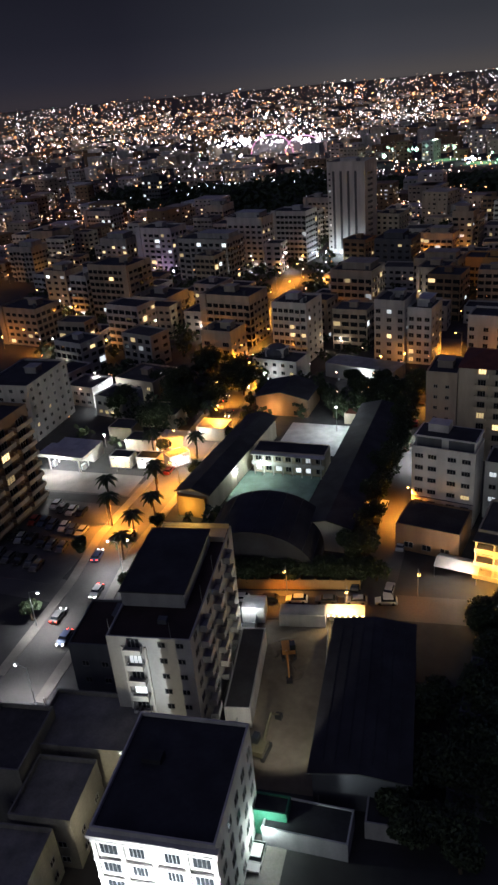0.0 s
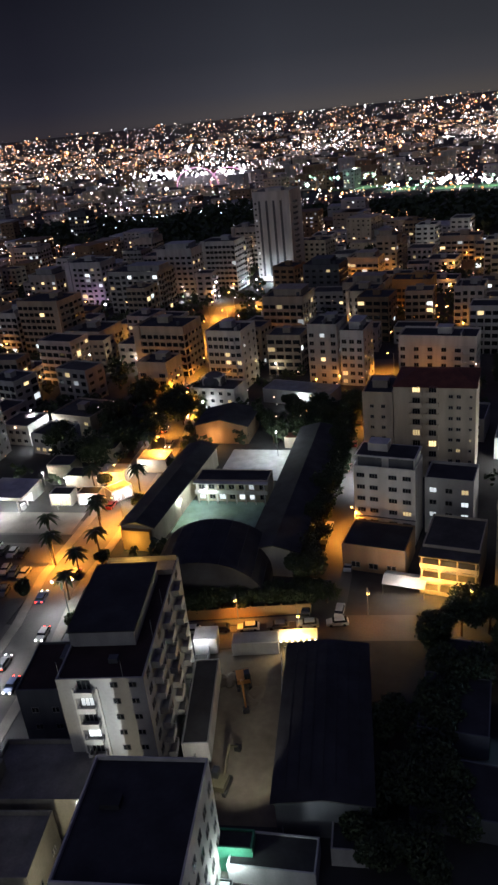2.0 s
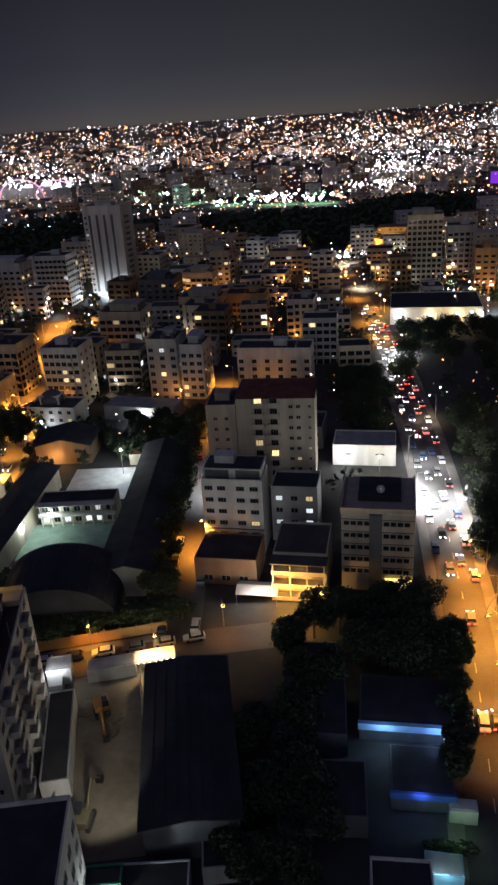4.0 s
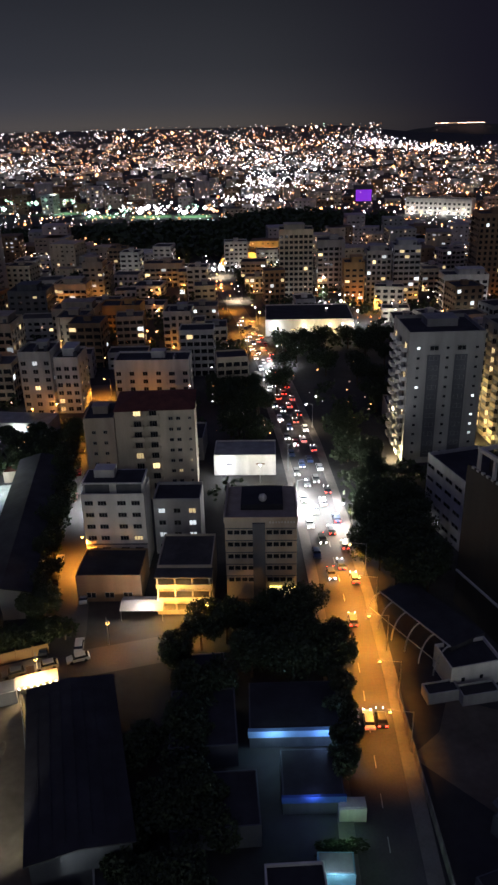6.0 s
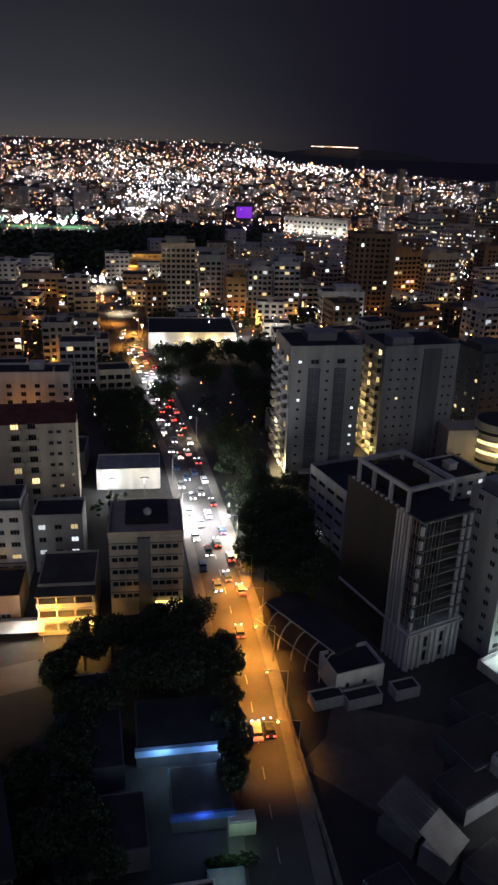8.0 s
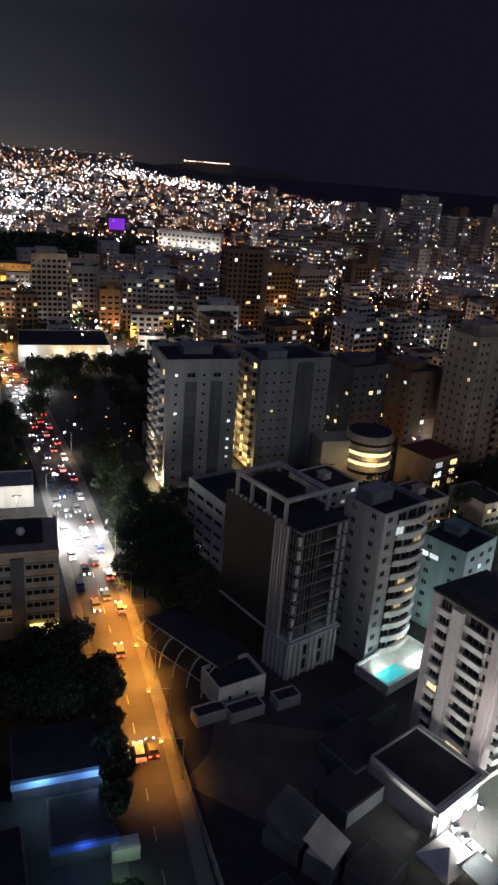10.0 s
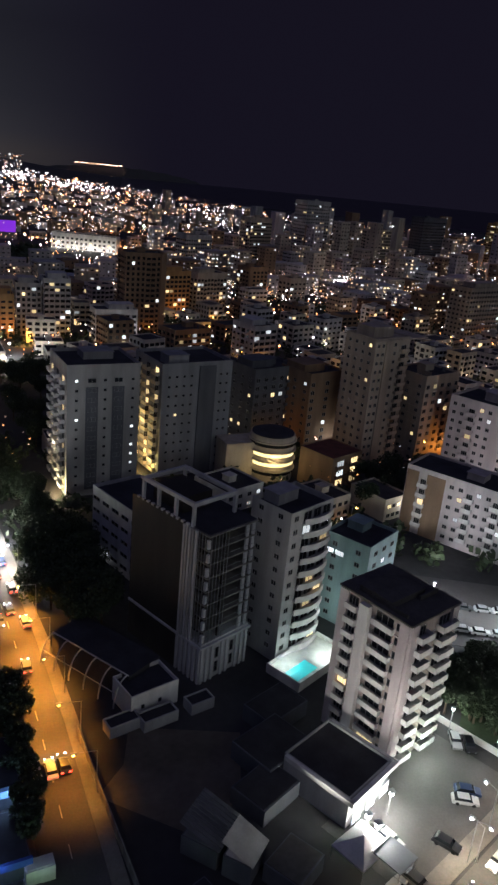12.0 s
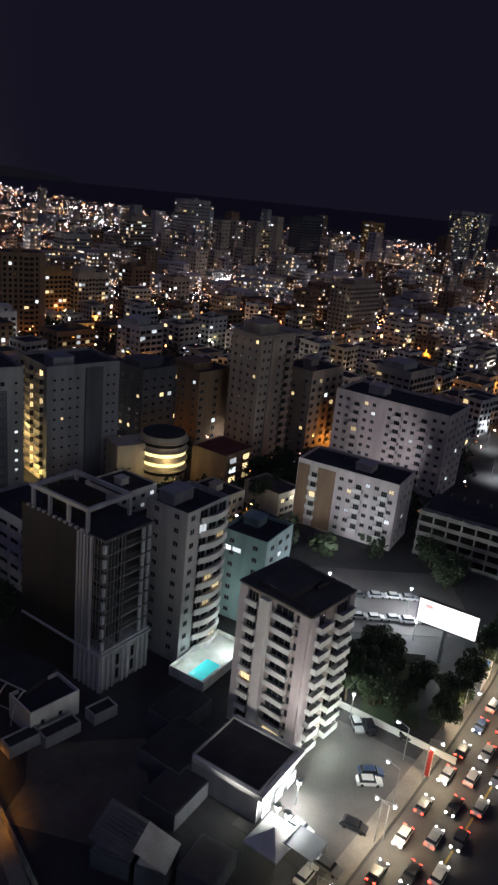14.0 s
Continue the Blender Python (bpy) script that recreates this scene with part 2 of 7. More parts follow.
def block(name, label, x, y, w, d, h, yaw=0.0, wall=None, roof=None, parapet=0.9, hut=None, bands=0, storey=3.0, category="building"):
    """The body of a building: walls, a roof with its parapet, floor bands and a stair hut. x, y: the middle of its plan."""
    b = thing(name, pose(x, y, 0, 0, 0, yaw), label, category)
    bm = bmesh.new()
    levels = [(-0.3, 0.0)]
    for k in range(1, bands + 1):
        z = k * storey
        if z < h - 0.5:
            levels += [(z - 0.12, 0.0), (z - 0.12, 0.10), (z + 0.10, 0.10), (z + 0.10, 0.0)]
    levels.append((h, 0.0))
    rows_ = [[bm.verts.new((sx * (w / 2 + o), sy * (d / 2 + o), z)) for sx, sy in ((-1, -1), (1, -1), (1, 1), (-1, 1))] for z, o in levels]
    for lo, hi in zip(rows_, rows_[1:]):
        for k in range(4):
            bm.faces.new((lo[k], lo[(k + 1) % 4], hi[(k + 1) % 4], hi[k]))
    bm.faces.new(rows_[0][::-1])
    bm.faces.new(rows_[-1])
    part("wall", bm, wall, b)
    bm = bmesh.new()
    add_box(bm, 0, 0, h + 0.004, w - 0.5, d - 0.5, 0.12)
    part("roof", bm, roof or ROOF, b)
    if parapet:
        bm = bmesh.new()
        for sx in (-1, 1):
            add_box(bm, sx * (w / 2 - 0.12), 0, h, 0.26, d, parapet)
        for sy in (-1, 1):
            add_box(bm, 0, sy * (d / 2 - 0.12), h, w - 0.52, 0.26, parapet)
        part("parapet", bm, wall, b)
    if hut:
        hx, hy, hw, hd, hh = hut
        bm = bmesh.new()
        add_box(bm, hx, hy, h + 0.1, hw, hd, hh)
        add_box(bm, hx, hy, h + 0.1 + hh, hw + 0.5, hd + 0.5, 0.18)
        part("stair_hut", bm, wall, b)
    return b

# ---- the ground: one sheet, level in the city and rising slowly towards the hills in the far north-west ----
bm = bmesh.new()
rings = [0, 60, 120, 250, 500, 900, 1400, 2000, 2700, 3400, 4100, 4900]
SEG = 72


def land(x, y):
    d = math.hypot(x, y)
    east = max(0.0, min(1.0, (math.atan2(x, y) - radians(8)) / radians(3)))
    return (1 - east) * 65.0 * max(0.0, (d - 1200) / 3700.0) ** 1.2


prev = None
for d in rings:
    ring = [bm.verts.new((math.sin(k * math.tau / SEG) * d, math.cos(k * math.tau / SEG) * d, land(math.sin(k * math.tau / SEG) * d, math.cos(k * math.tau / SEG) * d))) for k in range(SEG)] if d else [bm.verts.new((0, 0, 0))]
    if prev:
        for k in range(SEG):
            j = (k + 1) % SEG
            if len(prev) == 1:
                bm.faces.new((prev[0], ring[j], ring[k]))
            else:
                bm.faces.new((prev[k], prev[j], ring[j], ring[k]))
    prev = ring
ground = tagged(new("ground", mesh_of("ground", bm, GROUND)), "dark city ground between the streets and houses", "ground", "", "structure")


# the sea in the east and a low dark headland behind it
bm = bmesh.new()
last = None
for k in range(24):
    a = radians(8.6 + k * 2.6)
    near, far_ = (3100 if k < 3 else 2450 - k * 22), 4890
    row = [bm.verts.new((math.sin(a) * q, math.cos(a) * q, 0.5)) for q in (near, far_)]
    if last:
        bm.faces.new((last[0], row[0], row[1], last[1]))
    last = row
bmesh.ops.recalc_face_normals(bm, faces=bm.faces[:])
if sum(p.normal.z for p in bm.faces) < 0:
    bmesh.ops.reverse_faces(bm, faces=bm.faces[:])
tagged(new("water", mesh_of("water", bm, WATERS)), "dark calm sea beyond the coast", "sea", "", "structure")
bm = bmesh.new()
last = None
for k in range(31):
    a, u = radians(8.5 + k * 0.4), k / 30
    top = 57 * math.sin(math.pi * u) ** 0.6 + 3 * math.sin(k * 1.7) * math.sin(math.pi * u)
    row = [bm.verts.new((math.sin(a) * 4800, math.cos(a) * 4800, -1)), bm.verts.new((math.sin(a) * 4830, math.cos(a) * 4830, top)), bm.verts.new((math.sin(a) * 4880, math.cos(a) * 4880, -1))]
    if last:
        for q in (0, 1):
            bm.faces.new((last[q], row[q], row[q + 1], last[q + 1]))
    last = row
tagged(new("backdrop", mesh_of("backdrop", bm, HEADLAND)), "low dark headland across the bay", "headland", "", "structure")


def strip(name, pts, width, mat, z=0.004, label="", category="road", kind="structure", thick=0.0):
    """A road, line or pavement along a centre line."""
    bm = bmesh.new()
    last = None
    n = len(pts)
    for i, (px, py) in enumerate(pts):
        a, c = Vector(pts[max(i - 1, 0)]), Vector(pts[min(i + 1, n - 1)])
        t_ = (c - a).normalized()
        s = Vector((t_.y, -t_.x)) * width / 2
        row = [bm.verts.new((px - s.x, py - s.y, z)), bm.verts.new((px + s.x, py + s.y, z))]
        if last:
            bm.faces.new((last[0], last[1], row[1], row[0]))
        last = row
    if thick:
        g = bmesh.ops.extrude_face_region(bm, geom=bm.faces[:])
        for v in g["geom"]:
            if isinstance(v, bmesh.types.BMVert):
                v.co.z -= thick
        bmesh.ops.recalc_face_normals(bm, faces=bm.faces[:])
    return tagged(new(name, mesh_of(name, bm, mat)), label, category, "", kind)


MAIN = [(16.2, 20), (16.0, 75), (16.0, 110), (15.2, 135), (13, 170), (9, 220), (0, 295), (-14, 382), (-30, 470), (-60, 640)]
WEST = [(-86, 20), (-91, 66), (-98, 95), (-104, 112), (-110, 148), (-120, 196), (-133, 240), (-150, 290), (-175, 360)]
CROSS = [(-130, 88), (-97, 93), (-67, 102), (-40, 113), (-12, 121), (13, 130)]
MIDST = [(-41, 112), (-46.5, 144), (-52, 185), (-59, 228), (-68, 280)]
strip("road", MAIN, 9.2, ASPHALT, 0.012, "asphalt street under orange lamps running away between blocks")
strip("road", WEST, 9.5, ASPHALT, 0.016, "wide asphalt street under orange lamps beside the school")
strip("road", CROSS, 8.0, ASPHALT, 0.008, "asphalt cross street in front of the school wall")
strip("road", MIDST, 9.0, ASPHALT, 0.020, "asphalt side street with parked cars beside the trees")

# ---- kinds of things ----


def lamp_post(x, y, yaw=0.0, kind="amber", power=9000.0, h=8.5, label="", arm=1.8, light=True, cone=140):
    """A street lamp: pole, arm and glowing head, with its light."""
    colour, mat = {"amber": ((1.0, 0.37, 0.04), AMBER), "white": ((0.93, 0.97, 1.0), LAMPW), "warm": ((1.0, 0.80, 0.52), LAMPW)}[kind]
    key = (kind, h, arm)
    if key not in WIN:
        bm = bmesh.new()
        add_prism(bm, (0, 0, -0.2), (0, 0, h), 0.12, 0.07)
        pole = mesh_of("pole", bm, STEEL)
        bm = bmesh.new()
        add_prism(bm, (0, 0, h - 0.1), (0, -arm, h + 0.35), 0.05, 0.04, 6)
        armm = mesh_of("arm", bm, STEEL)
        bm = bmesh.new()
        add_box(bm, 0, -arm - 0.3, h + 0.22, 0.42, 0.9, 0.22)
        bm2 = bmesh.new()
        bmesh.ops.create_icosphere(bm2, subdivisions=1, radius=0.34, matrix=Matrix.Translation((0, -arm - 0.35, h + 0.12)))
        WIN[key] = (pole, armm, mesh_of("head", bm, STEEL), mesh_of("glass", bm2, mat))
    pole, armm, head, glass = WIN[key]
    lp = thing("street_lamp", pose(x, y, 0, 0, 0, yaw), label or {"amber": "steel street lamp with an orange sodium head", "white": "steel street lamp with a cold white head", "warm": "steel street lamp with a warm white head"}[kind], "street lamp", "street lamps")
    part("pole", pole, None, lp)
    part("arm", armm, None, lp)
    hd = part("head", head, None, lp)
    part("glass", glass, None, hd)
    if light:
        p = pose(x, y, 0, 0, 0, yaw) @ Vector((0, -arm - 0.35, h - 0.6))
        beam_at(p, (p.x, p.y, 0), colour, power * 0.8, cone, 1.0)
    return lp


def glow_at(p, colour, power, radius=0.3):
    li = bpy.data.lights.new("lamp_light", "POINT")
    li.energy, li.color, li.shadow_soft_size = power, colour, radius
    ob = new("lamp_light", li)
    ob.location = p
    return ob


def beam_at(p, target, colour, power, angle=140.0, blend=0.7):
    """A shaded lamp that throws its light one way."""
    li = bpy.data.lights.new("lamp_beam", "SPOT")
    li.energy, li.color, li.shadow_soft_size, li.spot_size, li.spot_blend = power, colour, 0.3, radians(angle), blend
    ob = new("lamp_beam", li)
    ob.matrix_world = look(p, Vector(target) + Vector((0.01, 0, 0)))
    return ob


def wall_lamp(x, y, z, colour, power, mat, r_=0.3, label="bright floodlight in a small housing", group="floodlights"):
    """A floodlight on a bracket, with its light."""
    ob = thing("floodlight", pose(x, y, z), label, "floodlight", group)
    bm = bmesh.new()
    bmesh.ops.create_icosphere(bm, subdivisions=1, radius=r_)
    part("glass", bm, mat, ob)
    bm = bmesh.new()
    add_box(bm, 0, 0.0, r_, r_ * 2.2, r_ * 2.2, 0.12)
    add_prism(bm, (0, 0, -z), (0, 0, -r_), 0.09, 0.06, 6)
    part("bracket", bm, STEEL, ob)
    glow_at((x, y - 0.1, z - r_ - 0.35), colour, power * 0.55)


def car_mesh(colour, far=False):
    key = ("car", colour.name, far)
    if key not in WIN:
        bm = bmesh.new()
        # side profile swept across the width, with narrowed roof
        prof = [(-2.2, 0.28), (2.2, 0.28), (2.25, 0.72), (1.2, 0.92), (0.55, 1.42), (-1.35, 1.45), (-2.1, 0.98), (-2.25, 0.75)]
        rows_ = []
        for sx in (-0.86, 0.86):
            rows_.append([bm.verts.new((sx * (0.82 if z > 1.2 else 1.0), -py, z)) for py, z in prof])
        n = len(prof)
        for k in range(n):
            bm.faces.new((rows_[0][k], rows_[0][(k + 1) % n], rows_[1][(k + 1) % n], rows_[1][k]))
        bm.faces.new(rows_[0][::-1])
        bm.faces.new(rows_[1])
        bmesh.ops.recalc_face_normals(bm, faces=bm.faces[:])
        if far:
            for sx in (-0.78, 0.78):
                for sy in (-1.35, 1.35):
                    add_prism(bm, (sx - 0.12, sy, 0.31), (sx + 0.12, sy, 0.31), 0.32, 0.32, 8, 1)
        body = mesh_of("body", bm, [colour, RUBBER])
        bm = bmesh.new()
        lowr = [bm.verts.new((a, -py, z)) for a, py, z in ((-0.885, 1.15, 0.95), (0.885, 1.15, 0.95), (0.885, -2.06, 1.0), (-0.885, -2.06, 1.0))]
        topr = [bm.verts.new((a, -py, z)) for a, py, z in ((-0.74, 0.62, 1.39), (0.74, 0.62, 1.39), (0.74, -1.42, 1.42), (-0.74, -1.42, 1.42))]
        for k in range(4):
            bm.faces.new((lowr[k], lowr[(k + 1) % 4], topr[(k + 1) % 4], topr[k]))
        bmesh.ops.recalc_face_normals(bm, faces=bm.faces[:])
        glass = mesh_of("cabin_glass", bm, GLASS)
        bm = bmesh.new()
        add_prism(bm, (-0.12, 0, 0), (0.12, 0, 0), 0.32, 0.32, 10)
        wheel = mesh_of("wheel", bm, RUBBER)
        bm = bmesh.new()
        bmesh.ops.create_icosphere(bm, subdivisions=1, radius=0.2)
        head = mesh_of("headlight", bm, HEADL)
        bm = bmesh.new()
        add_box(bm, 0, 0, -0.09, 0.42, 0.12, 0.2)
        tail = mesh_of("taillight", bm, TAILL)
        bm = bmesh.new()
        add_box(bm, 0, 0, -0.09, 0.36, 0.06, 0.16)
        off = mesh_of("headlight", bm, STEEL)
        WIN[key] = (body, glass, wheel, head, tail, off)
    return WIN[key]


CAR_NAMES = {"car_white": "white", "car_silver": "silver", "car_black": "black", "car_red": "dark red", "car_blue": "dark blue", "car_grey": "grey"}


def car(x, y, yaw=0.0, colour=None, lights=0, where="parked at the kerb", group="parked cars", z=0.03):
    """A car whose nose points along its own -y. lights: 0 off, 1 on."""
    colour = colour or CARS[rng.choice((0, 0, 1, 1, 2, 2, 5, 5, 4, 3))]
    far = math.hypot(x, y) > 122
    body, glass, wheel, head, tail, off = car_mesh(colour, far)
    c = thing("car", pose(x, y, z, 0, 0, yaw), CAR_NAMES[colour.name] + " car " + where, "car", group)
    part("body", body, None, c)
    part("cabin_glass", glass, None, c)
    for sx in (-1, 1):
        for sy in () if far else (-1.35, 1.35):
            part("wheel", wheel, None, c, at=pose(sx * 0.78, sy, 0.31))
        part("headlight", head if lights else off, None, c, at=pose(sx * 0.62, -2.24, 0.66))
        if lights:
            part("taillight", tail, None, c, at=pose(sx * 0.62, 2.24, 0.82))
    return c


CROWN = {}


def crown_mesh(seed, r_, tall, n=900):
    key = (seed, r_, tall)
    if key not in CROWN:
        rg = random.Random(seed)
        vs, fs = [], []
        lobes = [(rg.uniform(-0.55, 0.55) * r_, rg.uniform(-0.55, 0.55) * r_, rg.uniform(0.25, 0.85) * tall, rg.uniform(0.35, 0.62) * r_) for _ in range(9)]
        for k in range(n):
            lx, ly, lz, lr = lobes[rg.randrange(9)]
            d = Vector((rg.gauss(0, 1), rg.gauss(0, 1), rg.gauss(0, 0.8))).normalized() * lr * rg.uniform(0.6, 1.08)
            c = Vector((lx, ly, lz)) + d
            s = rg.uniform(0.15, 0.36)
            e_ = Euler((rg.uniform(-1.2, 1.2), rg.uniform(-1.2, 1.2), rg.uniform(0, 6.3)))
            i = len(vs)
            for a, b_, h_ in ((-s, -s * 0.6, 0), (s, -s * 0.5, 0.1 * s), (s * 0.8, s * 0.6, -0.1 * s), (-s * 0.9, s * 0.5, 0.25 * s)):
                q = Vector((a, b_, h_))
                q.rotate(e_)
                vs.append(c + q)
            fs.append((i, i + 1, i + 2, i + 3))
        me = bpy.data.meshes.new("crown")
        me.from_pydata(vs, [], fs)
        me.materials.append(LEAF)
        CROWN[key] = me
    return CROWN[key]


def tree(x, y, r_=4.0, h=8.0, seed=None, label="broad dark-leaved tree", group="street trees"):
    seed = rng.randrange(4) if seed is None else seed
    r0 = round(r_)
    tall = h * 0.62
    tr = thing("tree", pose(x, y, 0, 0, 0, rng.uniform(0, 360)), label, "tree", group)
    key = ("trunk", r0, round(h))
    if key not in WIN:
        bm = bmesh.new()
        add_prism(bm, (0, 0, -0.2), (0.1, 0.05, h * 0.45), 0.3, 0.2, 8)
        for k in range(5):
            a = k * 1.3
            add_prism(bm, (0.1, 0.05, h * (0.38 + 0.02 * k)), (math.cos(a) * r0 * 0.55, math.sin(a) * r0 * 0.55, h * 0.7), 0.13, 0.04, 6)
        WIN[key] = mesh_of("trunk", bm, BARK)
    part("trunk", WIN[key], None, tr)
    part("crown", crown_mesh(seed, r0, round(tall), 1500 + 220 * r0), None, tr, at=pose(0, 0, h * 0.36))
    return tr


def palm(x, y, h=8.0):
    p = thing("palm_tree", pose(x, y, 0, 0, 0, rng.uniform(0, 360)), "tall palm with drooping fronds beside the street", "palm tree", "palms along the street")
    key = ("palm", h)
    if key not in WIN:
        bm = bmesh.new()
        add_prism(bm, (0, 0, -0.2), (0.25, 0, h), 0.26, 0.15, 8)
        trunk = mesh_of("trunk", bm, BARK)
        bm = bmesh.new()
        for k in range(15):
            a = k * math.tau / 15 + (k % 2) * 0.2
            up = 0.7 if k % 2 else 0.15
            last = None
            for s in range(6):
                u = s / 5
                rr, zz = 3.1 * u, h + up * 2.2 * u - 2.6 * u * u
                wv = 0.5 * math.sin(math.pi * min(1, u * 0.85 + 0.12)) + 0.05
                c, sd = Vector((0.25 + math.cos(a) * rr, math.sin(a) * rr, zz)), Vector((-math.sin(a), math.cos(a), 0)) * wv
                row = [bm.verts.new(c - sd - Vector((0, 0, wv * 0.6))), bm.verts.new(c), bm.verts.new(c + sd - Vector((0, 0, wv * 0.6)))]
                if last:
                    bm.faces.new((last[0], last[1], row[1], row[0]))
                    bm.faces.new((last[1], last[2], row[2], row[1]))
                last = row
        WIN[key] = (trunk, mesh_of("fronds", bm, LEAF))
    part("trunk", WIN[key][0], None, p)
    part("fronds", WIN[key][1], None, p)
    return p


TAKEN = []
FEET = []


def far_facade(b, w, d, h, fl, st, wall, lit, sides, style, seed):
    """Windows with sills and balconies of a block that stays far off: real pieces, joined by kind."""
    rg = random.Random(seed)
    vs, fs, mi = [], [], []
    bv, bf = [], []

    def box(m, x0, x1, y0, y1, z0, z1, out_v, out_f):
        i = len(out_v)
        for z in (z0, z1):
            for x, y in ((x0, y0), (x1, y0), (x1, y1), (x0, y1)):
                out_v.append(m @ Vector((x, y, z)))
        out_f += [(i + a, i + b_, i + c, i + e_) for a, b_, c, e_ in ((4, 5, 6, 7), (0, 1, 5, 4), (1, 2, 6, 5), (3, 0, 4, 7), (3, 2, 1, 0))]

    for side in sides:
        wid = w if side in "sn" else d
        n = max(2, int(wid / rg.choice((2.7, 3.1, 3.6))))
        gap = wid / n
        deep = set(rg.sample(range(n), max(1, n // 3))) if style < 0.7 else set()
        tall = rg.choice((1.2, 1.4, 1.7))
        wide = min(gap * rg.choice((0.5, 0.6, 0.72)), 2.4)
        for k in range(fl):
            m = on_side(side, w, d, 0, k * st)
            if style < 0.35 and k and side == "s":
                box(m, -wid * 0.46, wid * 0.46, -1.25, -1.1, 0.0, 0.95, bv, bf)
                box(m, -wid * 0.46, wid * 0.46, -1.25, 0.0, -0.15, 0.0, bv, bf)
            for i in range(n):
                u = (i + 0.5) * gap - wid / 2
                door = (style < 0.35 and side == "s") or i in deep
                hw, z0, z1 = (min(gap * 0.4, 1.5), 0.1, 2.25) if door else (wide / 2, 0.95, 0.95 + tall)
                j = len(vs)
                vs += [m @ Vector(q) for q in ((u - hw, -0.03, z0), (u + hw, -0.03, z0), (u + hw, -0.03, z1), (u - hw, -0.03, z1))]
                fs.append((j, j + 1, j + 2, j + 3))
                mi.append(0 if rg.random() > lit else (1 if rg.random() < 0.62 else 2))
                j = len(vs)
                if not door:
                    box(m, u - hw - 0.15, u + hw + 0.15, -0.2, 0.0, z0 - 0.14, z0, vs, fs)
                    mi += [3] * 5
                elif style >= 0.35 and k:
                    box(m, u - gap * 0.46, u + gap * 0.46, -1.15, -1.0, 0.0, 0.95, bv, bf)
                    box(m, u - gap * 0.46, u + gap * 0.46, -1.15, 0.0, -0.15, 0.0, bv, bf)
    me = bpy.data.meshes.new("glazing")
    me.from_pydata(vs, [], fs)
    for m_ in (GLASS, WARM, COOL, wall):
        me.materials.append(m_)
    me.polygons.foreach_set("material_index", mi)
    tagged(part("glazing", me, None, b), kind="stuff")
    if bv:
        me = bpy.data.meshes.new("balcony_stack")
        me.from_pydata(bv, [], bf)
        me.materials.append(wall)
        tagged(part("balcony_stack", me, None, b), kind="stuff")



def claim(x, y, r_):
    TAKEN.append((x, y, r_))


def flats(x, y, w, d, h, yaw, wall, cols, lit, label):
    """Middle-distance flats: walls with floor bands, windows on the two sides that are seen, roof with parapet and hut."""
    claim(x, y, max(w, d) * 0.62)
    far = math.hypot(x, y)
    st = 3.0 if far < 600 else 3.6
    fl = max(2, int((h - 0.6) / st))
    b = block("apartment_building", label, x, y, w, d, h, yaw, wall, ROOF, 0.9, (rng.uniform(-0.2, 0.2) * w, d * 0.1, min(5, w * 0.35), 4, 2.4), fl, st)
    side = "e" if x < -20 else ("w" if x > 20 else "")
    if far > 285:
        far_facade(b, w, d, h, fl, st, wall, min(lit * 0.5, 0.13), "s" + side, rng.random(), len(TAKEN))
    else:
        n = cols
        style = rng.random()
        us = spread(w, n, 1.5)
        if style < 0.4:
            # long balconies across the whole front, dark behind
            for k in range(1, fl):
                part("balcony", railing_mesh(w * 0.9, 1.3, wall), None, b, at=on_side("s", w, d, 0, k * st + 0.05))
                for u in spread(w, max(2, n // 2), 2.4):
                    q = rng.random()
                    pane = GLASS if q > lit * 1.6 else (WARM if rng.random() < 0.65 else COOL)
                    part("window", window_mesh(2.6, 2.1, pane, 2), None, b, at=on_side("s", w, d, u, k * st + 1.35, 0.02))
        else:
            if style < 0.75 and n > 3:
                j = rng.randrange(1, n - 1)
                balconies(b, w, d, "s", us[j], 3.0, fl - 1, st, min(3.6, w / n * 1.1), 1.2, wall, lit * 1.5)
                us = us[:j] + us[j + 1:]
            windows(b, w, d, "s", us, 0.2, fl, st, 1.75, 1.5, lit * 1.2, 0.6, 1)
    if far < 450:
        bm = bmesh.new()
        add_prism(bm, (w * 0.3, -d * 0.2, h + 0.1), (w * 0.3, -d * 0.2, h + 1.7), 0.8, 0.8, 10)
        part("roof_tank", bm, SLATE, b, "dark round water tank")
    if side and far <= 285:
        windows(b, w, d, side, spread(d, 3, 2.5), 0.2, fl, st, 1.3, 1.2, lit, 0.6, 1)
    if far < 600:
        kind_ = rng.random()
        bm = bmesh.new()
        if kind_ < 0.45:
            # set-back top storey with its own slab
            sw = w * rng.uniform(0.45, 0.7)
            sx = rng.uniform(-0.5, 0.5) * (w - sw) * 0.8
            add_box(bm, sx, d * 0.08, h + 0.13, sw, d * 0.6, 2.7)
            add_box(bm, sx, d * 0.08, h + 2.83, sw + 0.7, d * 0.6 + 0.7, 0.2)
            part("roof_storey", bm, wall, b)
        elif kind_ < 0.75:
            # projecting bay up the front
            add_box(bm, w * rng.choice((-0.5, 0.5)) * 0.86, -d / 2 - 0.5, -0.2, w * 0.13, 1.0, h + 1.4)
            part("corner_bay", bm, wall, b)
        else:
            # roof terrace walls
            add_box(bm, rng.choice((-0.3, 0.0, 0.3)) * w, -d * 0.22, h + 0.13, 0.2, d * 0.4, 1.6)
            part("roof_wall", bm, wall, b)
        glass = [AMBER, AMBER, AMBER, LAMPW][rng.randrange(4)]
        at = pose(x, y, 0, 0, 0, yaw) @ Vector((rng.uniform(-0.5, 0.5) * w, -d / 2 - rng.uniform(4.5, 7), 0))
        FEET.append((at.x, at.y, glass))
    return b

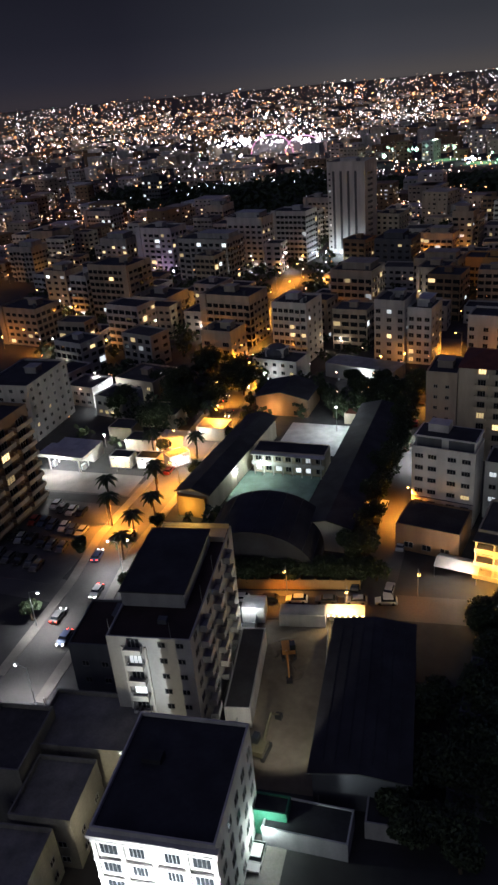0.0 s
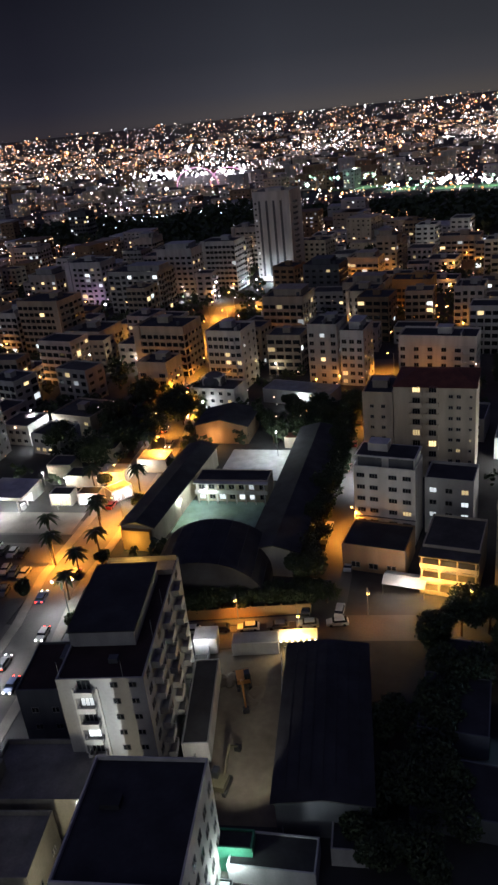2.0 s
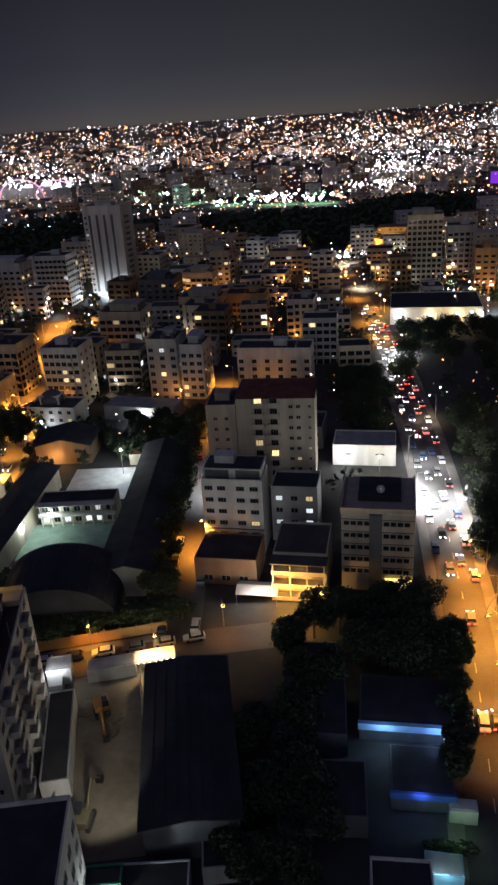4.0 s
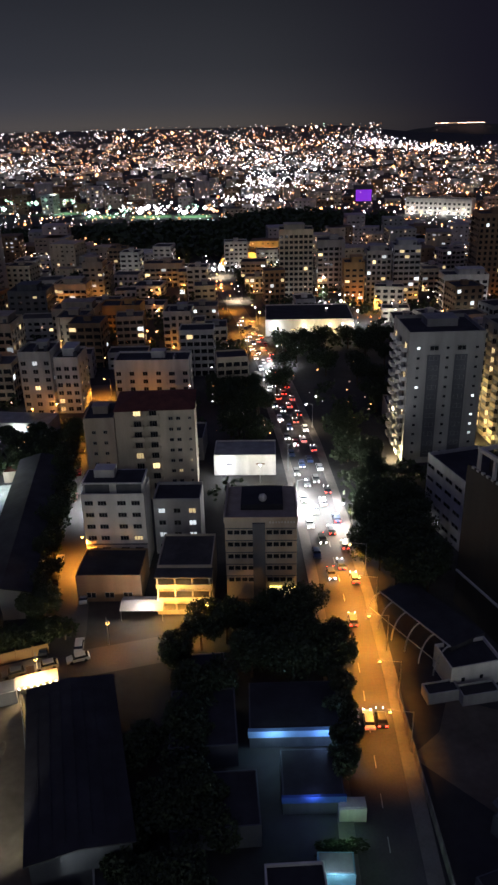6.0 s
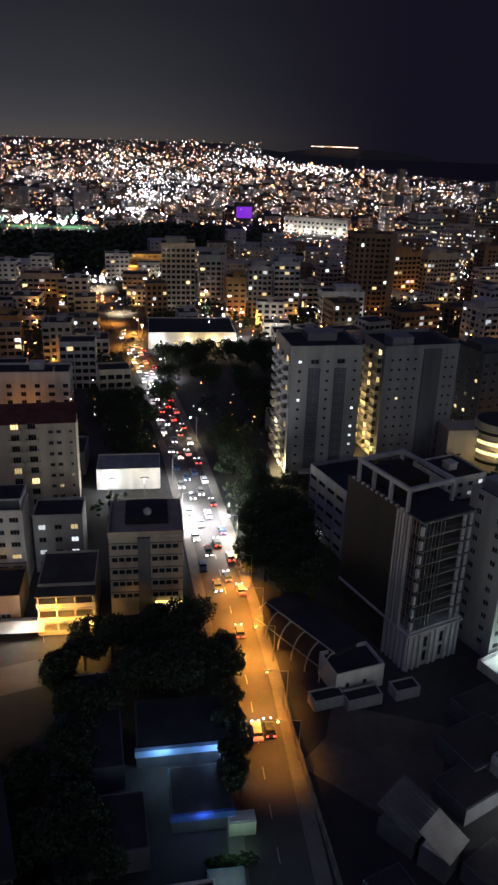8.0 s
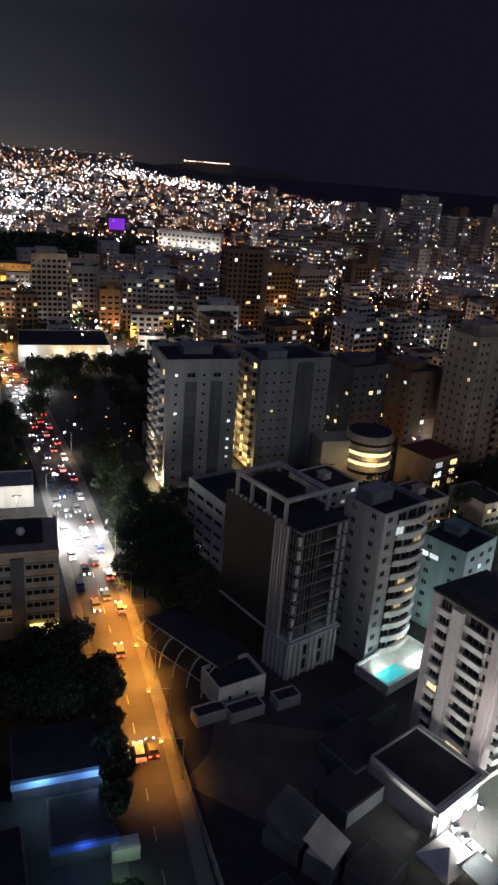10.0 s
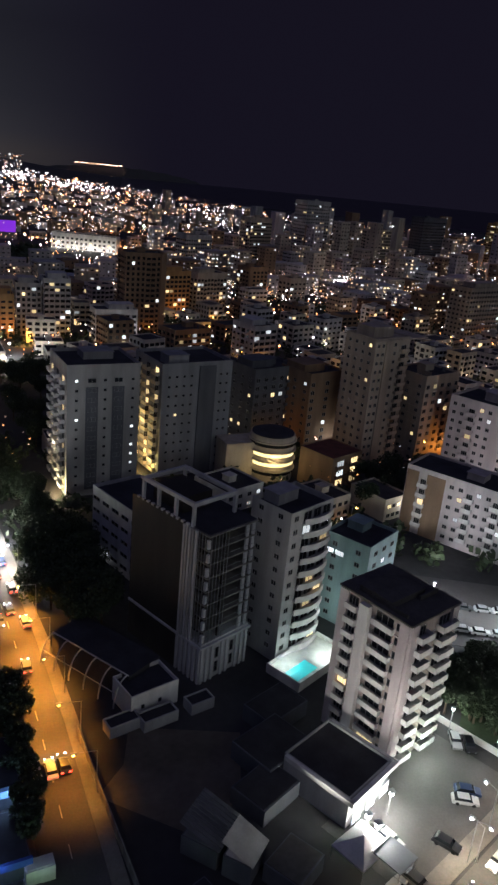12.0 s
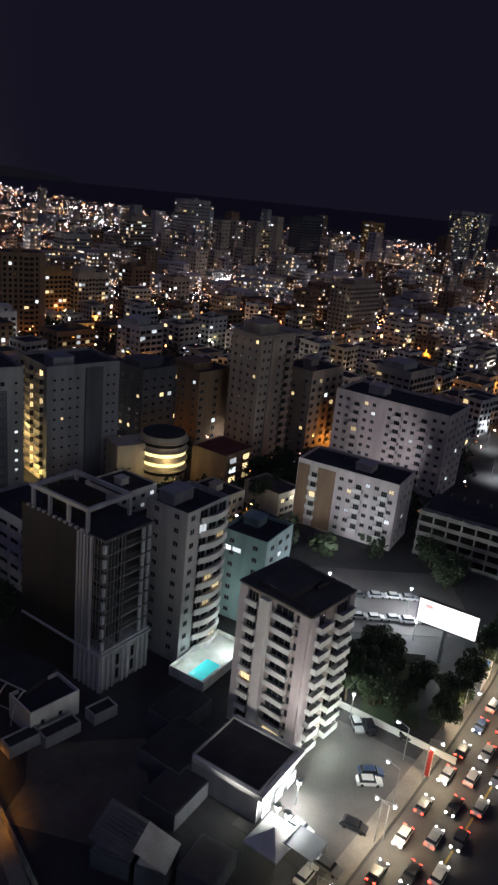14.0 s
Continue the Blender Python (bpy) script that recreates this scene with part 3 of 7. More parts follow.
# ---- the near blocks ----
# white town house with a floodlit front
claim(-43.5, 50, 12)
b = block("town_house", "white four-storey house with a floodlit front and black flat roof", -43.6, 50.2, 15.4, 18, 18, 16, WHITE, ROOF, 0.7)
bm = bmesh.new()
add_box(bm, -3.5, 2, 18.12, 2.6, 1.8, 0.8)
part("roof_hatch", bm, ROOF, b)
for k in range(5):
    for u in (-5.8, -2.2, 2.2, 5.8):
        part("window", window_mesh(2.2 if abs(u) > 3 else 1.9, 1.7, GLASS, 3), None, b, at=on_side("s", 15.4, 18, u, 2.0 + k * 3.3, 0.02))
for nm, bx in ([("floor_band", (0, -9.1, 3.25 + k * 3.3, 15.8, 0.5, 0.3)) for k in range(5)] + [("cornice", (0, -9.2, 17.4, 16.2, 0.9, 0.5))]
               + [("pilaster", (u, -9.12, 0, 0.5, 0.4, 17.4)) for u in (-7.5, -4.0, 0.0, 4.0, 7.5)]):
    bm = bmesh.new()
    add_box(bm, *bx)
    part(nm, bm, WHITE, b)
windows(b, 15.4, 18, "e", spread(18, 5, 2), 0.5, 5, 3.3, 1.5, 1.5, 0.05)
bm = bmesh.new()
for k in range(26):
    add_box(bm, -3.4 + k * 0.27, -9.62, 17.75, 0.18 if k % 5 else 0.06, 0.05, 0.28 + 0.05 * (k % 3))
part("sign_bars", bm, SLATE, b, "row of small dark sign bars")
bm = bmesh.new()
add_box(bm, 0, -10.2, 6.4, 5.0, 1.6, 0.2)
for k in range(11):
    add_box(bm, -2.4 + k * 0.48, -10.95, 6.6, 0.06, 0.06, 0.9)
add_box(bm, 0, -10.95, 7.5, 5.0, 0.08, 0.08)
part("balcony", bm, DARKMETAL, b, "dark iron balcony with rails")
beam_at((-46.5, 29.5, 5.0), (-44, 41, 10), (0.92, 0.97, 1.0), 60000, 78)
beam_at((-36, 32.5, 5.0), (-38, 43, 10), (0.92, 0.97, 1.0), 60000, 78)
beam_at((-53.5, 39.0, 5.0), (-52, 50, 9), (1.0, 0.88, 0.6), 6000, 100)

# grey apartment block with a raised roof
claim(-62, 80, 18)
GW, GD, GH = 13.0, 31.0, 23.2
RUSTROOF = surface("rust_brown_roof", (0.055, 0.032, 0.030), 0.9, 0.4, 1.5, 0.45, 0.2, 0.2)
b = block("apartment_building", "grey apartment block with stacked balconies and a raised dark roof", -62.4, 79.8, GW, GD, GH, 18.5, GREY, RUSTROOF, 0.5)
bm = bmesh.new()
add_box(bm, -1.3, 1.1, GH + 0.13, 10.2, 18, 2.7)
part("roof_storey", bm, GREY, b)
bm = bmesh.new()
add_box(bm, -1.3, 1.1, GH + 2.84, 10.7, 18.5, 0.25)
part("roof", bm, ROOF, b, "black raised roof")
bm = bmesh.new()
add_box(bm, 1.2, -11.4, GH + 0.13, 1.4, 1.1, 0.8)
part("roof_box", bm, SLATE, b)
for k in range(7):
    z = 3.2 + k * 3.0
    for u in (2.0, 4.8):
        part("window", window_mesh(1.15, 0.95, GLASS, 1), None, b, at=on_side("s", GW, GD, u, z + 1.3, 0.02))
    part("balcony", railing_mesh(2.7, 1.2, WHITE, 0.8), None, b, "white balcony", at=on_side("s", GW, GD, -2.4, z))
    part("window", window_mesh(1.9, 1.7, COOL if k in (3, 5) else GLASS, 2), None, b, at=on_side("s", GW, GD, -2.4, z + 1.4, 0.02))
    for u in (-13.0, -4.2, 4.6, 12.0):
        part("window", window_mesh(1.5, 1.3, GLASS, 1), None, b, at=on_side("e", GW, GD, u, z + 1.3, 0.02))
    for u in (-9.2, -0.2, 8.6):
        part("balcony", railing_mesh(3.0, 1.3, WHITE if k % 3 else GREY), None, b, "projecting side balcony", at=on_side("e", GW, GD, u, z))
bm = bmesh.new()
for u in (-4.2, -0.6):
    add_box(bm, u, -GD / 2 - 0.12, 1.0, 0.3, 0.3, GH - 2.2)
part("facade_fin", bm, WHITE, b, "white upright fins beside the balconies")
bm = bmesh.new()
add_box(bm, 0, 12.9, GH + 0.14, 12.0, 4.4, 0.12)
part("terrace_floor", bm, CREAM, b, "pale roof terrace lit yellow")
bm = bmesh.new()
for sy in (10.9, 15.2):
    add_box(bm, 0, sy, GH + 0.1, 12.4, 0.2, 1.0)
part("terrace_wall", bm, CREAM, b)
glow_at((-67.6, 91.6, GH + 2.0), (1.0, 0.62, 0.16), 420)
for hx, hy in ((-6.0, -15.0), (3.4, -15.0), (6.0, -6), (6.0, 2)):
    bm = bmesh.new()
    add_prism(bm, (hx, hy, GH), (hx, hy, GH + 3.2), 0.05, 0.04, 6)
    part("roof_pole", bm, STEEL, b)
beam_at((-57.0, 54.5, 9.0), (-60.0, 64, 14), (0.85, 0.95, 1.0), 2600, 50)
b = block("apartment_building", "low dark wing beside the grey apartment block", -74.5, 75.5, 11, 12, 13, 18.5, SLATE, RUSTROOF, 0.5, (2, 2, 3, 3, 1.4))
windows(b, 11, 12, "s", (-3, 0.5, 3.5), 0.6, 3, 3.6, 1.2, 1.1, 0.1)
claim(-74, 75, 9)

# white block with a dark top floor, and its neighbours across the side street
claim(-36, 152, 11)
b = block("apartment_building", "white six-storey apartment block with dark terraces on its roof", -36, 151.5, 14.2, 8.5, 18.5, 0, WHITE, ROOF, 0.9)
for nm, bx, mt in (("roof_storey", (0, 0.7, 18.6, 13.4, 6.6, 2.7), WHITE), ("roof_slab", (0, 0.5, 21.3, 14.0, 7.4, 0.25), WHITE), ("stair_hut", (-2.2, 1.4, 21.55, 4.6, 3.6, 1.9), WHITE), ("ledge", (0, -4.3, 3.0, 14.6, 0.5, 0.22), WHITE), ("terrace_glazing", (-3.6, -2.66, 18.8, 5.6, 0.12, 2.2), SLATE), ("terrace_glazing", (3.6, -2.66, 18.8, 5.6, 0.12, 2.2), SLATE), ("roof_felt", (0, 0.5, 21.56, 13.2, 6.6, 0.05), ROOF)):
    bm = bmesh.new()
    add_box(bm, *bx)
    part(nm, bm, mt, b)
bm = bmesh.new()
add_box(bm, 0, -4.30, 6.35, 14.3, 0.14, 0.25)
part("dark_band", bm, SLATE, b)
windows(b, 14.2, 8.5, "s", (-5.4, -2.4, 2.0, 5.2), 0.6, 6, 3.0, 1.9, 1.1, 0.12, 0.3, 2)
windows(b, 14.2, 8.5, "w", (-2, 2), 0.6, 6, 3.0, 1.3, 1.1, 0.1)
claim(-33, 189, 16)
b = block("apartment_building", "cream nine-storey block with a dark red hipped roof", -31.5, 190, 21, 16, 26, 4, CREAM, REDROOF, 0.0)
bm = bmesh.new()
v = [bm.verts.new(p) for p in ((-10.8, -8.3, 26.05), (10.8, -8.3, 26.05), (10.8, 8.3, 26.05), (-10.8, 8.3, 26.05), (-5, 0, 28.6), (5, 0, 28.6))]
for q in ((0, 1, 5, 4), (1, 2, 5), (2, 3, 4, 5), (3, 0, 4), (3, 2, 1, 0)):
    bm.faces.new([v[i] for i in q])
part("hipped_roof", bm, REDROOF, b)
windows(b, 21, 16, "s", (4.2, 6.2), 0.8, 8, 3.05, 1.1, 0.9, 0.06)
windows(b, 21, 16, "s", (9.2,), 0.8, 8, 3.05, 0.7, 0.7, 0.06)
balconies(b, 21, 16, "s", -4.6, 2.6, 8, 3.05, 3.2, 1.3, CREAM, 0.1)
balconies(b, 21, 16, "s", -0.4, 2.6, 8, 3.05, 3.2, 1.3, CREAM, 0.15)
windows(b, 21, 16, "w", (-4, 4), 0.8, 8, 3.05, 1.2, 1.1, 0.06)
b = block("apartment_building", "plain ochre-brown wing beside the cream block", -46, 187, 8, 13, 24, 4, BEIGE, ROOF, 0.6, (0, 0, 4, 4, 2))
windows(b, 8, 13, "s", (-1.5, 1.5), 0.8, 7, 3.05, 1.0, 0.9, 0.15, 1.0)
claim(-46, 187, 8)
claim(-22.5, 160, 8)
b = block("apartment_building", "small grey flats behind the white block", -22.5, 158, 11, 9, 14, 0, GREY, ROOF, 0.8)
windows(b, 11, 9, "s", (-3.6, 0, 3.6), 0.6, 4, 3.2, 1.6, 1.2, 0.3, 0.2, 1)
claim(-18.5, 140, 9)
b = block("town_house", "three-storey town house with terraces under orange lamps", -18.7, 139, 11.5, 13, 9.5, 0, CREAM, SCREED, 0.6)
for k in range(3):
    part("terrace", railing_mesh(11.5, 3.4, CREAM, 0.85), None, b, at=on_side("s", 11.5, 13, 0, 0.15 + 3.2 * k))
for u in (-5.4, -1.8, 1.8, 5.4):
    bm = bmesh.new()
    add_box(bm, u, -9.5, 0, 0.35, 0.35, 9.2)
    part("post", bm, CREAM, b)
bm = bmesh.new()
add_box(bm, 0, -8.2, 9.2, 12, 3.8, 0.25)
part("terrace_roof", bm, SCREED, b)
windows(b, 11.5, 13, "s", (-3.6, 0, 3.6), 0.4, 3, 3.2, 2.4, 1.9, 0.3, 1.0, 2)
glow_at((-21.5, 126.4, 5.0), (1.0, 0.46, 0.08), 4600)
glow_at((-15.5, 128.0, 2.4), (1.0, 0.58, 0.16), 900)
# dark house in front of the white block with a white awning
claim(-35, 139, 8)
b = block("house", "low dark house with a flat roof behind a garden wall", -35.5, 139.5, 14, 11, 6.2, 0, BROWN, ROOF, 0.5)
windows(b, 14, 11, "s", (-4, 0, 4), 0.2, 1, 3, 2.0, 1.4, 0.0)
awn = thing("awning", pose(-27.5, 129.5, 0), "white pitched awning over a lit forecourt", "awning")
bm = bmesh.new()
vs = [bm.verts.new(p) for p in ((-4.5, -2.6, 2.6), (4.5, -2.6, 2.6), (4.5, 0, 3.6), (-4.5, 0, 3.6), (4.5, 2.6, 2.6), (-4.5, 2.6, 2.6))]
bm.faces.new((vs[0], vs[1], vs[2], vs[3]))
bm.faces.new((vs[3], vs[2], vs[4], vs[5]))
bmesh.ops.solidify(bm, geom=bm.faces[:], thickness=0.06)
part("canopy", bm, WHITE, awn)
for sx in (-4.3, 4.3):
    for sy in (-2.4, 2.4):
        bm = bmesh.new()
        add_prism(bm, (sx, sy, -0.1), (sx, sy, 2.65), 0.06, 0.06, 6)
        part("post", bm, STEEL, awn)
glow_at((-27.0, 126.2, 5.2), (0.9, 0.95, 1.0), 1600)

# office building on the main street
claim(-2.5, 143, 13)
b = block("office_building", "six-storey beige office with window bands and a dark stair strip", -2.6, 143.2, 15, 16.5, 18.6, 0, BEIGE, ROOF, 0.0)
bm = bmesh.new()
add_box(bm, 0, 0, 18.6, 15.2, 16.7, 0.3)
add_box(bm, 0, -8.2, 18.9, 15.2, 0.4, 1.2)
add_box(bm, -7.5, 0, 18.9, 0.4, 16.3, 1.2)
add_box(bm, 7.5, 0, 18.9, 0.4, 16.3, 1.2)
part("parapet", bm, BEIGE, b)
bm = bmesh.new()
add_box(bm, 0.2, 1.5, 18.95, 9, 9, 1.3)
part("roof_storey", bm, ROOF, b)
bm = bmesh.new()
bmesh.ops.create_uvsphere(bm, u_segments=12, v_segments=8, radius=0.9, matrix=Matrix.Translation((0.4, -1.5, 21.1)))
part("roof_tank", bm, WHITE, b, "round white roof tank")
bm = bmesh.new()
add_box(bm, -0.4, -8.55, 0.2, 2.6, 0.7, 18.6)
part("stair_strip", bm, SLATE, b, "dark vertical stair strip")
for k in range(5):
    for u in (-6.4, -5.0, -3.6, -2.2, 1.8, 3.2, 4.6, 6.0):
        part("window", window_mesh(1.2, 1.05, GLASS, 0), None, b, at=on_side("s", 15, 16.5, u, 4.9 + k * 2.9, 0.02))
    part("window", window_mesh(1.0, 0.9, COOL, 0), None, b, "lit stair window", at=on_side("s", 15, 16.5, -0.4, 4.9 + k * 2.9, 0.42))
part("window", window_mesh(1.0, 3.6, COOL, 0), None, b, "tall lit entrance window", at=on_side("s", 15, 16.5, -0.4, 2.2, 0.42))
for u in (2.4, 3.9, 5.4, 6.8):
    part("window", window_mesh(1.3, 1.8, WARM, 0), None, b, "lit shop window", at=on_side("s", 15, 16.5, u, 1.7, 0.02))
bm = bmesh.new()
add_box(bm, 4.5, -8.5, 3.0, 5.6, 0.4, 0.25)
part("light_strip", bm, glow("yellow_strip", (1.0, 0.75, 0.2), 3.0), b, "yellow light strip over the shops")
for k in range(5):
    bm = bmesh.new()
    add_box(bm, 0, -8.28, 5.75 + k * 2.9, 15.1, 0.16, 0.16)
    part("floor_band", bm, SLATE, b)
for k in range(9):
    bm = bmesh.new()
    add_box(bm, 2.0 + k * 0.62, -8.36, 18.7, 0.36, 0.08, 0.5)
    part("sign_bar", bm, WHITE, b)

# white lit shop behind the office
claim(-8, 202, 11)
b = block("shop", "low white shop with a floodlit front wall", -8, 202, 18, 11, 6, 0, WHITE, METALROOF, 0.5)
part("window", window_mesh(1.6, 0.5, SLATE, 0), None, b, at=on_side("s", 18, 11, -4.5, 3.6, 0.02))
part("window", window_mesh(2.6, 0.5, BROWN, 0), None, b, at=on_side("s", 18, 11, 4.5, 3.6, 0.02))
wall_lamp(-13.5, 193.0, 4.5, (0.95, 0.98, 1.0), 4200, LAMPW)
wall_lamp(-3.5, 191.5, 5.5, (1.0, 0.90, 0.65), 2200, LAMPW)

# two pale towers
claim(48.5, 214, 17)
b = block("apartment_tower", "pale grey tower with two dark window strips and lit balconies", 49, 214.5, 21.5, 20.5, 39, 3, wallpaint("ash_grey", (0.37, 0.37, 0.365)), ROOF, 1.2, (1, 3, 9, 7, 2.2))
for u in (-3.6, 4.2):
    bm = bmesh.new()
    add_box(bm, u, -10.3, 2, 3.6, 0.3, 31.5)
    part("dark_strip", bm, SLATE, b, "dark vertical facade strip")
for k in range(12):
    for u in (-3.6, 4.2):
        q = rng.random()
        part("window", window_mesh(2.4, 1.3, COOL if q < 0.14 else (WARM if q < 0.22 else GLASS), 1), None, b, at=on_side("s", 21.5, 20.5, u, 3.6 + k * 2.9, 0.16))
    for u in (-8.0, 0.3, 8.6):
        part("window", window_mesh(0.9, 0.8, COOL if rng.random() < 0.1 else GLASS, 0), None, b, at=on_side("s", 21.5, 20.5, u, 3.6 + k * 2.9, 0.02))
    for u in (-6.6, 0, 6.6):
        part("balcony", railing_mesh(3.6, 1.5, LIGHT), None, b, at=on_side("w", 21.5, 20.5, u, 2.2 + k * 2.9))
        part("window", window_mesh(2.2, 2.0, WARM if rng.random() < 0.35 else GLASS, 1), None, b, at=on_side("w", 21.5, 20.5, u, 3.5 + k * 2.9, 0.02))
glow_at((36.4, 205.5, 3.0), (1.0, 0.78, 0.42), 5200)
glow_at((36.6, 213.0, 14.0), (1.0, 0.85, 0.55), 900)
claim(80, 220, 18)
b = block("apartment_tower", "pale grey tower with a dark recess and amber-lit balconies", 80.5, 224, 25, 20, 36.5, 8, wallpaint("mid_grey", (0.30, 0.31, 0.33)), ROOF, 1.2, (-6, -5, 7, 6, 3.0))
# slate box laid on the front, its dark colour stands in for the shaded recess
bm = bmesh.new()
add_box(bm, 3.4, -10.2, 0, 6.0, 0.5, 36.4)
part("dark_strip", bm, SLATE, b, "dark vertical facade strip")
windows(b, 25, 20, "s", (-10, -7.4, -4.8, -2.2, 8.4, 10.6), 0.8, 11, 3.1, 0.9, 0.8, 0.04, 0.6, 0)
for k in range(12):
    for u in (-6.5, 0, 6.5):
        part("balcony", railing_mesh(3.6, 1.4, CREAM), None, b, at=on_side("w", 25, 20, u, 1.6 + k * 2.9))
        part("window", window_mesh(2.2, 2.0, WARM if rng.random() < 0.3 else GLASS, 1), None, b, at=on_side("w", 25, 20, u, 2.9 + k * 2.9, 0.02))
glow_at((65.0, 216.0, 4.5), (1.0, 0.68, 0.25), 2600)
glow_at((63.8, 222.0, 16.0), (1.0, 0.72, 0.32), 1700)

# unfinished frame building: blank party wall, open floors behind glazing posts, roof frame
claim(47, 125, 15)
UW, UD, UH, PH = 13.0, 23.0, 32.2, 9.0
b = thing("building_site", pose(48.5, 125.0, 0, 0, 0, 21), "unfinished concrete frame building with open floors and bare posts", "building")
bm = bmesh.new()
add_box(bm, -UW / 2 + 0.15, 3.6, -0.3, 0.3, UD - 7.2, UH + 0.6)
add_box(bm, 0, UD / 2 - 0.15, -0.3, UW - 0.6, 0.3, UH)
part("party_wall", bm, DARKCON, b, "dark streaked blank concrete wall")
bm = bmesh.new()
add_box(bm, 0, 0, -0.3, UW - 0.4, UD - 0.4, PH)
part("podium", bm, GREY, b, "ribbed concrete podium")
for k in range(10):
    if k not in (3, 6):
        bm = bmesh.new()
        add_box(bm, -UW / 2 + 0.5 + k * 1.32, -UD / 2 + 0.1, 0, 0.62, 0.5, PH - 1.2)
        part("rib", bm, LIGHT, b)
for k in range(6):
    bm = bmesh.new()
    add_box(bm, -UW / 2 + 0.1, -UD / 2 + 0.5 + k * 1.3, 0, 0.5, 0.6, PH - 1.2)
    part("rib", bm, LIGHT, b)
for u in (-2.0, 2.0):
    for z in (2.4, 5.6):
        part("window", window_mesh(0.9, 2.4, GLASS, 0), None, b, at=on_side("s", UW, UD, u, z, -0.1))
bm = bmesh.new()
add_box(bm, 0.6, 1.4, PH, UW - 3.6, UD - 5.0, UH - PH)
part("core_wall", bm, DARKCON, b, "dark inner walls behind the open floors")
STEP = (UH - PH) / 8
for k in range(9):
    z = PH + k * STEP
    bm = bmesh.new()
    add_box(bm, 0.15, 0, z - 0.3, UW - 0.3, UD - 0.3, 0.3)
    part("floor_slab", bm, CONCRETE if k else LIGHT, b)
    if k < 8:
        bm = bmesh.new()
        add_box(bm, 2.0, -UD / 2 + 0.22, z + 0.95, UW - 4.6, 0.07, 0.07)
        add_box(bm, UW / 2 - 0.2, 0, z + 0.95, 0.07, UD - 0.6, 0.07)
        part("guard_rail", bm, STEEL, b)
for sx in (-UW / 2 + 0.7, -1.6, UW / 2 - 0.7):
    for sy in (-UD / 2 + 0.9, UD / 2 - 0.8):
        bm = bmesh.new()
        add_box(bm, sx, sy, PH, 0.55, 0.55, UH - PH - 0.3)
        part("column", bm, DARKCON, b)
for k in range(6):
    bm = bmesh.new()
    add_box(bm, -UW / 2 + 0.9 + k * 0.85, -UD / 2 + 0.03, PH, 0.10, 0.12, UH - PH)
    part("glazing_post", bm, STEEL, b)
for k in range(3):
    bm = bmesh.new()
    add_box(bm, -UW / 2 + 0.03, -UD / 2 + 1.0 + k * 0.8, PH, 0.12, 0.10, UH - PH)
    part("glazing_post", bm, STEEL, b)
for k in range(8):
    bm = bmesh.new()
    add_box(bm, -UW / 2 + 0.2, -UD / 2 + 0.2, PH + 0.5 + k * STEP, 0.6, 0.6, 1.7)
    part("corner_panel", bm, LIGHT, b)
    for u in (3.9, 5.5):
        bm = bmesh.new()
        add_box(bm, u, -UD / 2 + 0.5, PH + 0.02 + k * STEP, 0.75, 0.4, STEP - 0.5)
        part("wall_panel", bm, LIGHT, b)
for k in range(5):
    bm = bmesh.new()
    add_box(bm, -UW / 2 + 0.05, -UD / 2 + 3.5 + k * 0.85, PH - 1.0, 0.5, 0.5, UH - PH + 1.0)
    part("concrete_fin", bm, LIGHT if k % 2 == 0 else GREY, b)
bm = bmesh.new()
add_box(bm, 0, -0.2, PH - 1.0, UW + 0.6, UD + 0.2, 0.45)
part("ledge", bm, LIGHT, b)
bm = bmesh.new()
add_box(bm, 0.2, 0.2, UH + 0.004, UW - 0.8, UD - 0.8, 0.15)
part("roof", bm, ROOF, b)
for k in range(11):
    bm = bmesh.new()
    add_box(bm, -UW / 2 + 0.2, -UD / 2 + 6.2 + k * 1.5, UH + 0.02, 0.5, 0.7, 0.45)
    part("kerb_block", bm, LIGHT, b)
bm = bmesh.new()
for sy in (-6.3, -1.2, 4.0, 8.8):
    add_box(bm, -UW / 2 + 0.6, sy, UH, 0.6, 0.6, 4.0)
for sy in (-6.3, 8.8):
    add_box(bm, UW / 2 - 1.8, sy, UH, 0.6, 0.6, 4.0)
    add_box(bm, -0.6, sy, UH + 4.0, UW - 1.8, 0.6, 0.8)
add_box(bm, -UW / 2 + 0.6, 1.25, UH + 4.0, 0.6, 14.5, 0.8)
add_box(bm, UW / 2 - 1.8, 1.25, UH + 4.0, 0.6, 14.5, 0.8)
part("roof_frame", bm, LIGHT, b, "open concrete roof frame")
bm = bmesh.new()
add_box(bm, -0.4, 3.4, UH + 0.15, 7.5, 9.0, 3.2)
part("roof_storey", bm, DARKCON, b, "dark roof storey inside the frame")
# low white wing behind it
claim(46, 160, 12)
b = block("apartment_building", "low white flats with dark window bands behind the building site", 50, 158, 14, 30, 17.5, 17, LIGHT, ROOF, 1.0, (3, 0, 5, 4, 2))
windows(b, 14, 30, "w", spread(30, 7, 2), 0.8, 5, 3.3, 3.0, 1.0, 0.04, 0.5, 1)
windows(b, 14, 30, "s", (-4, 0, 4), 0.8, 5, 3.3, 2.4, 1.0, 0.04, 0.5, 1)
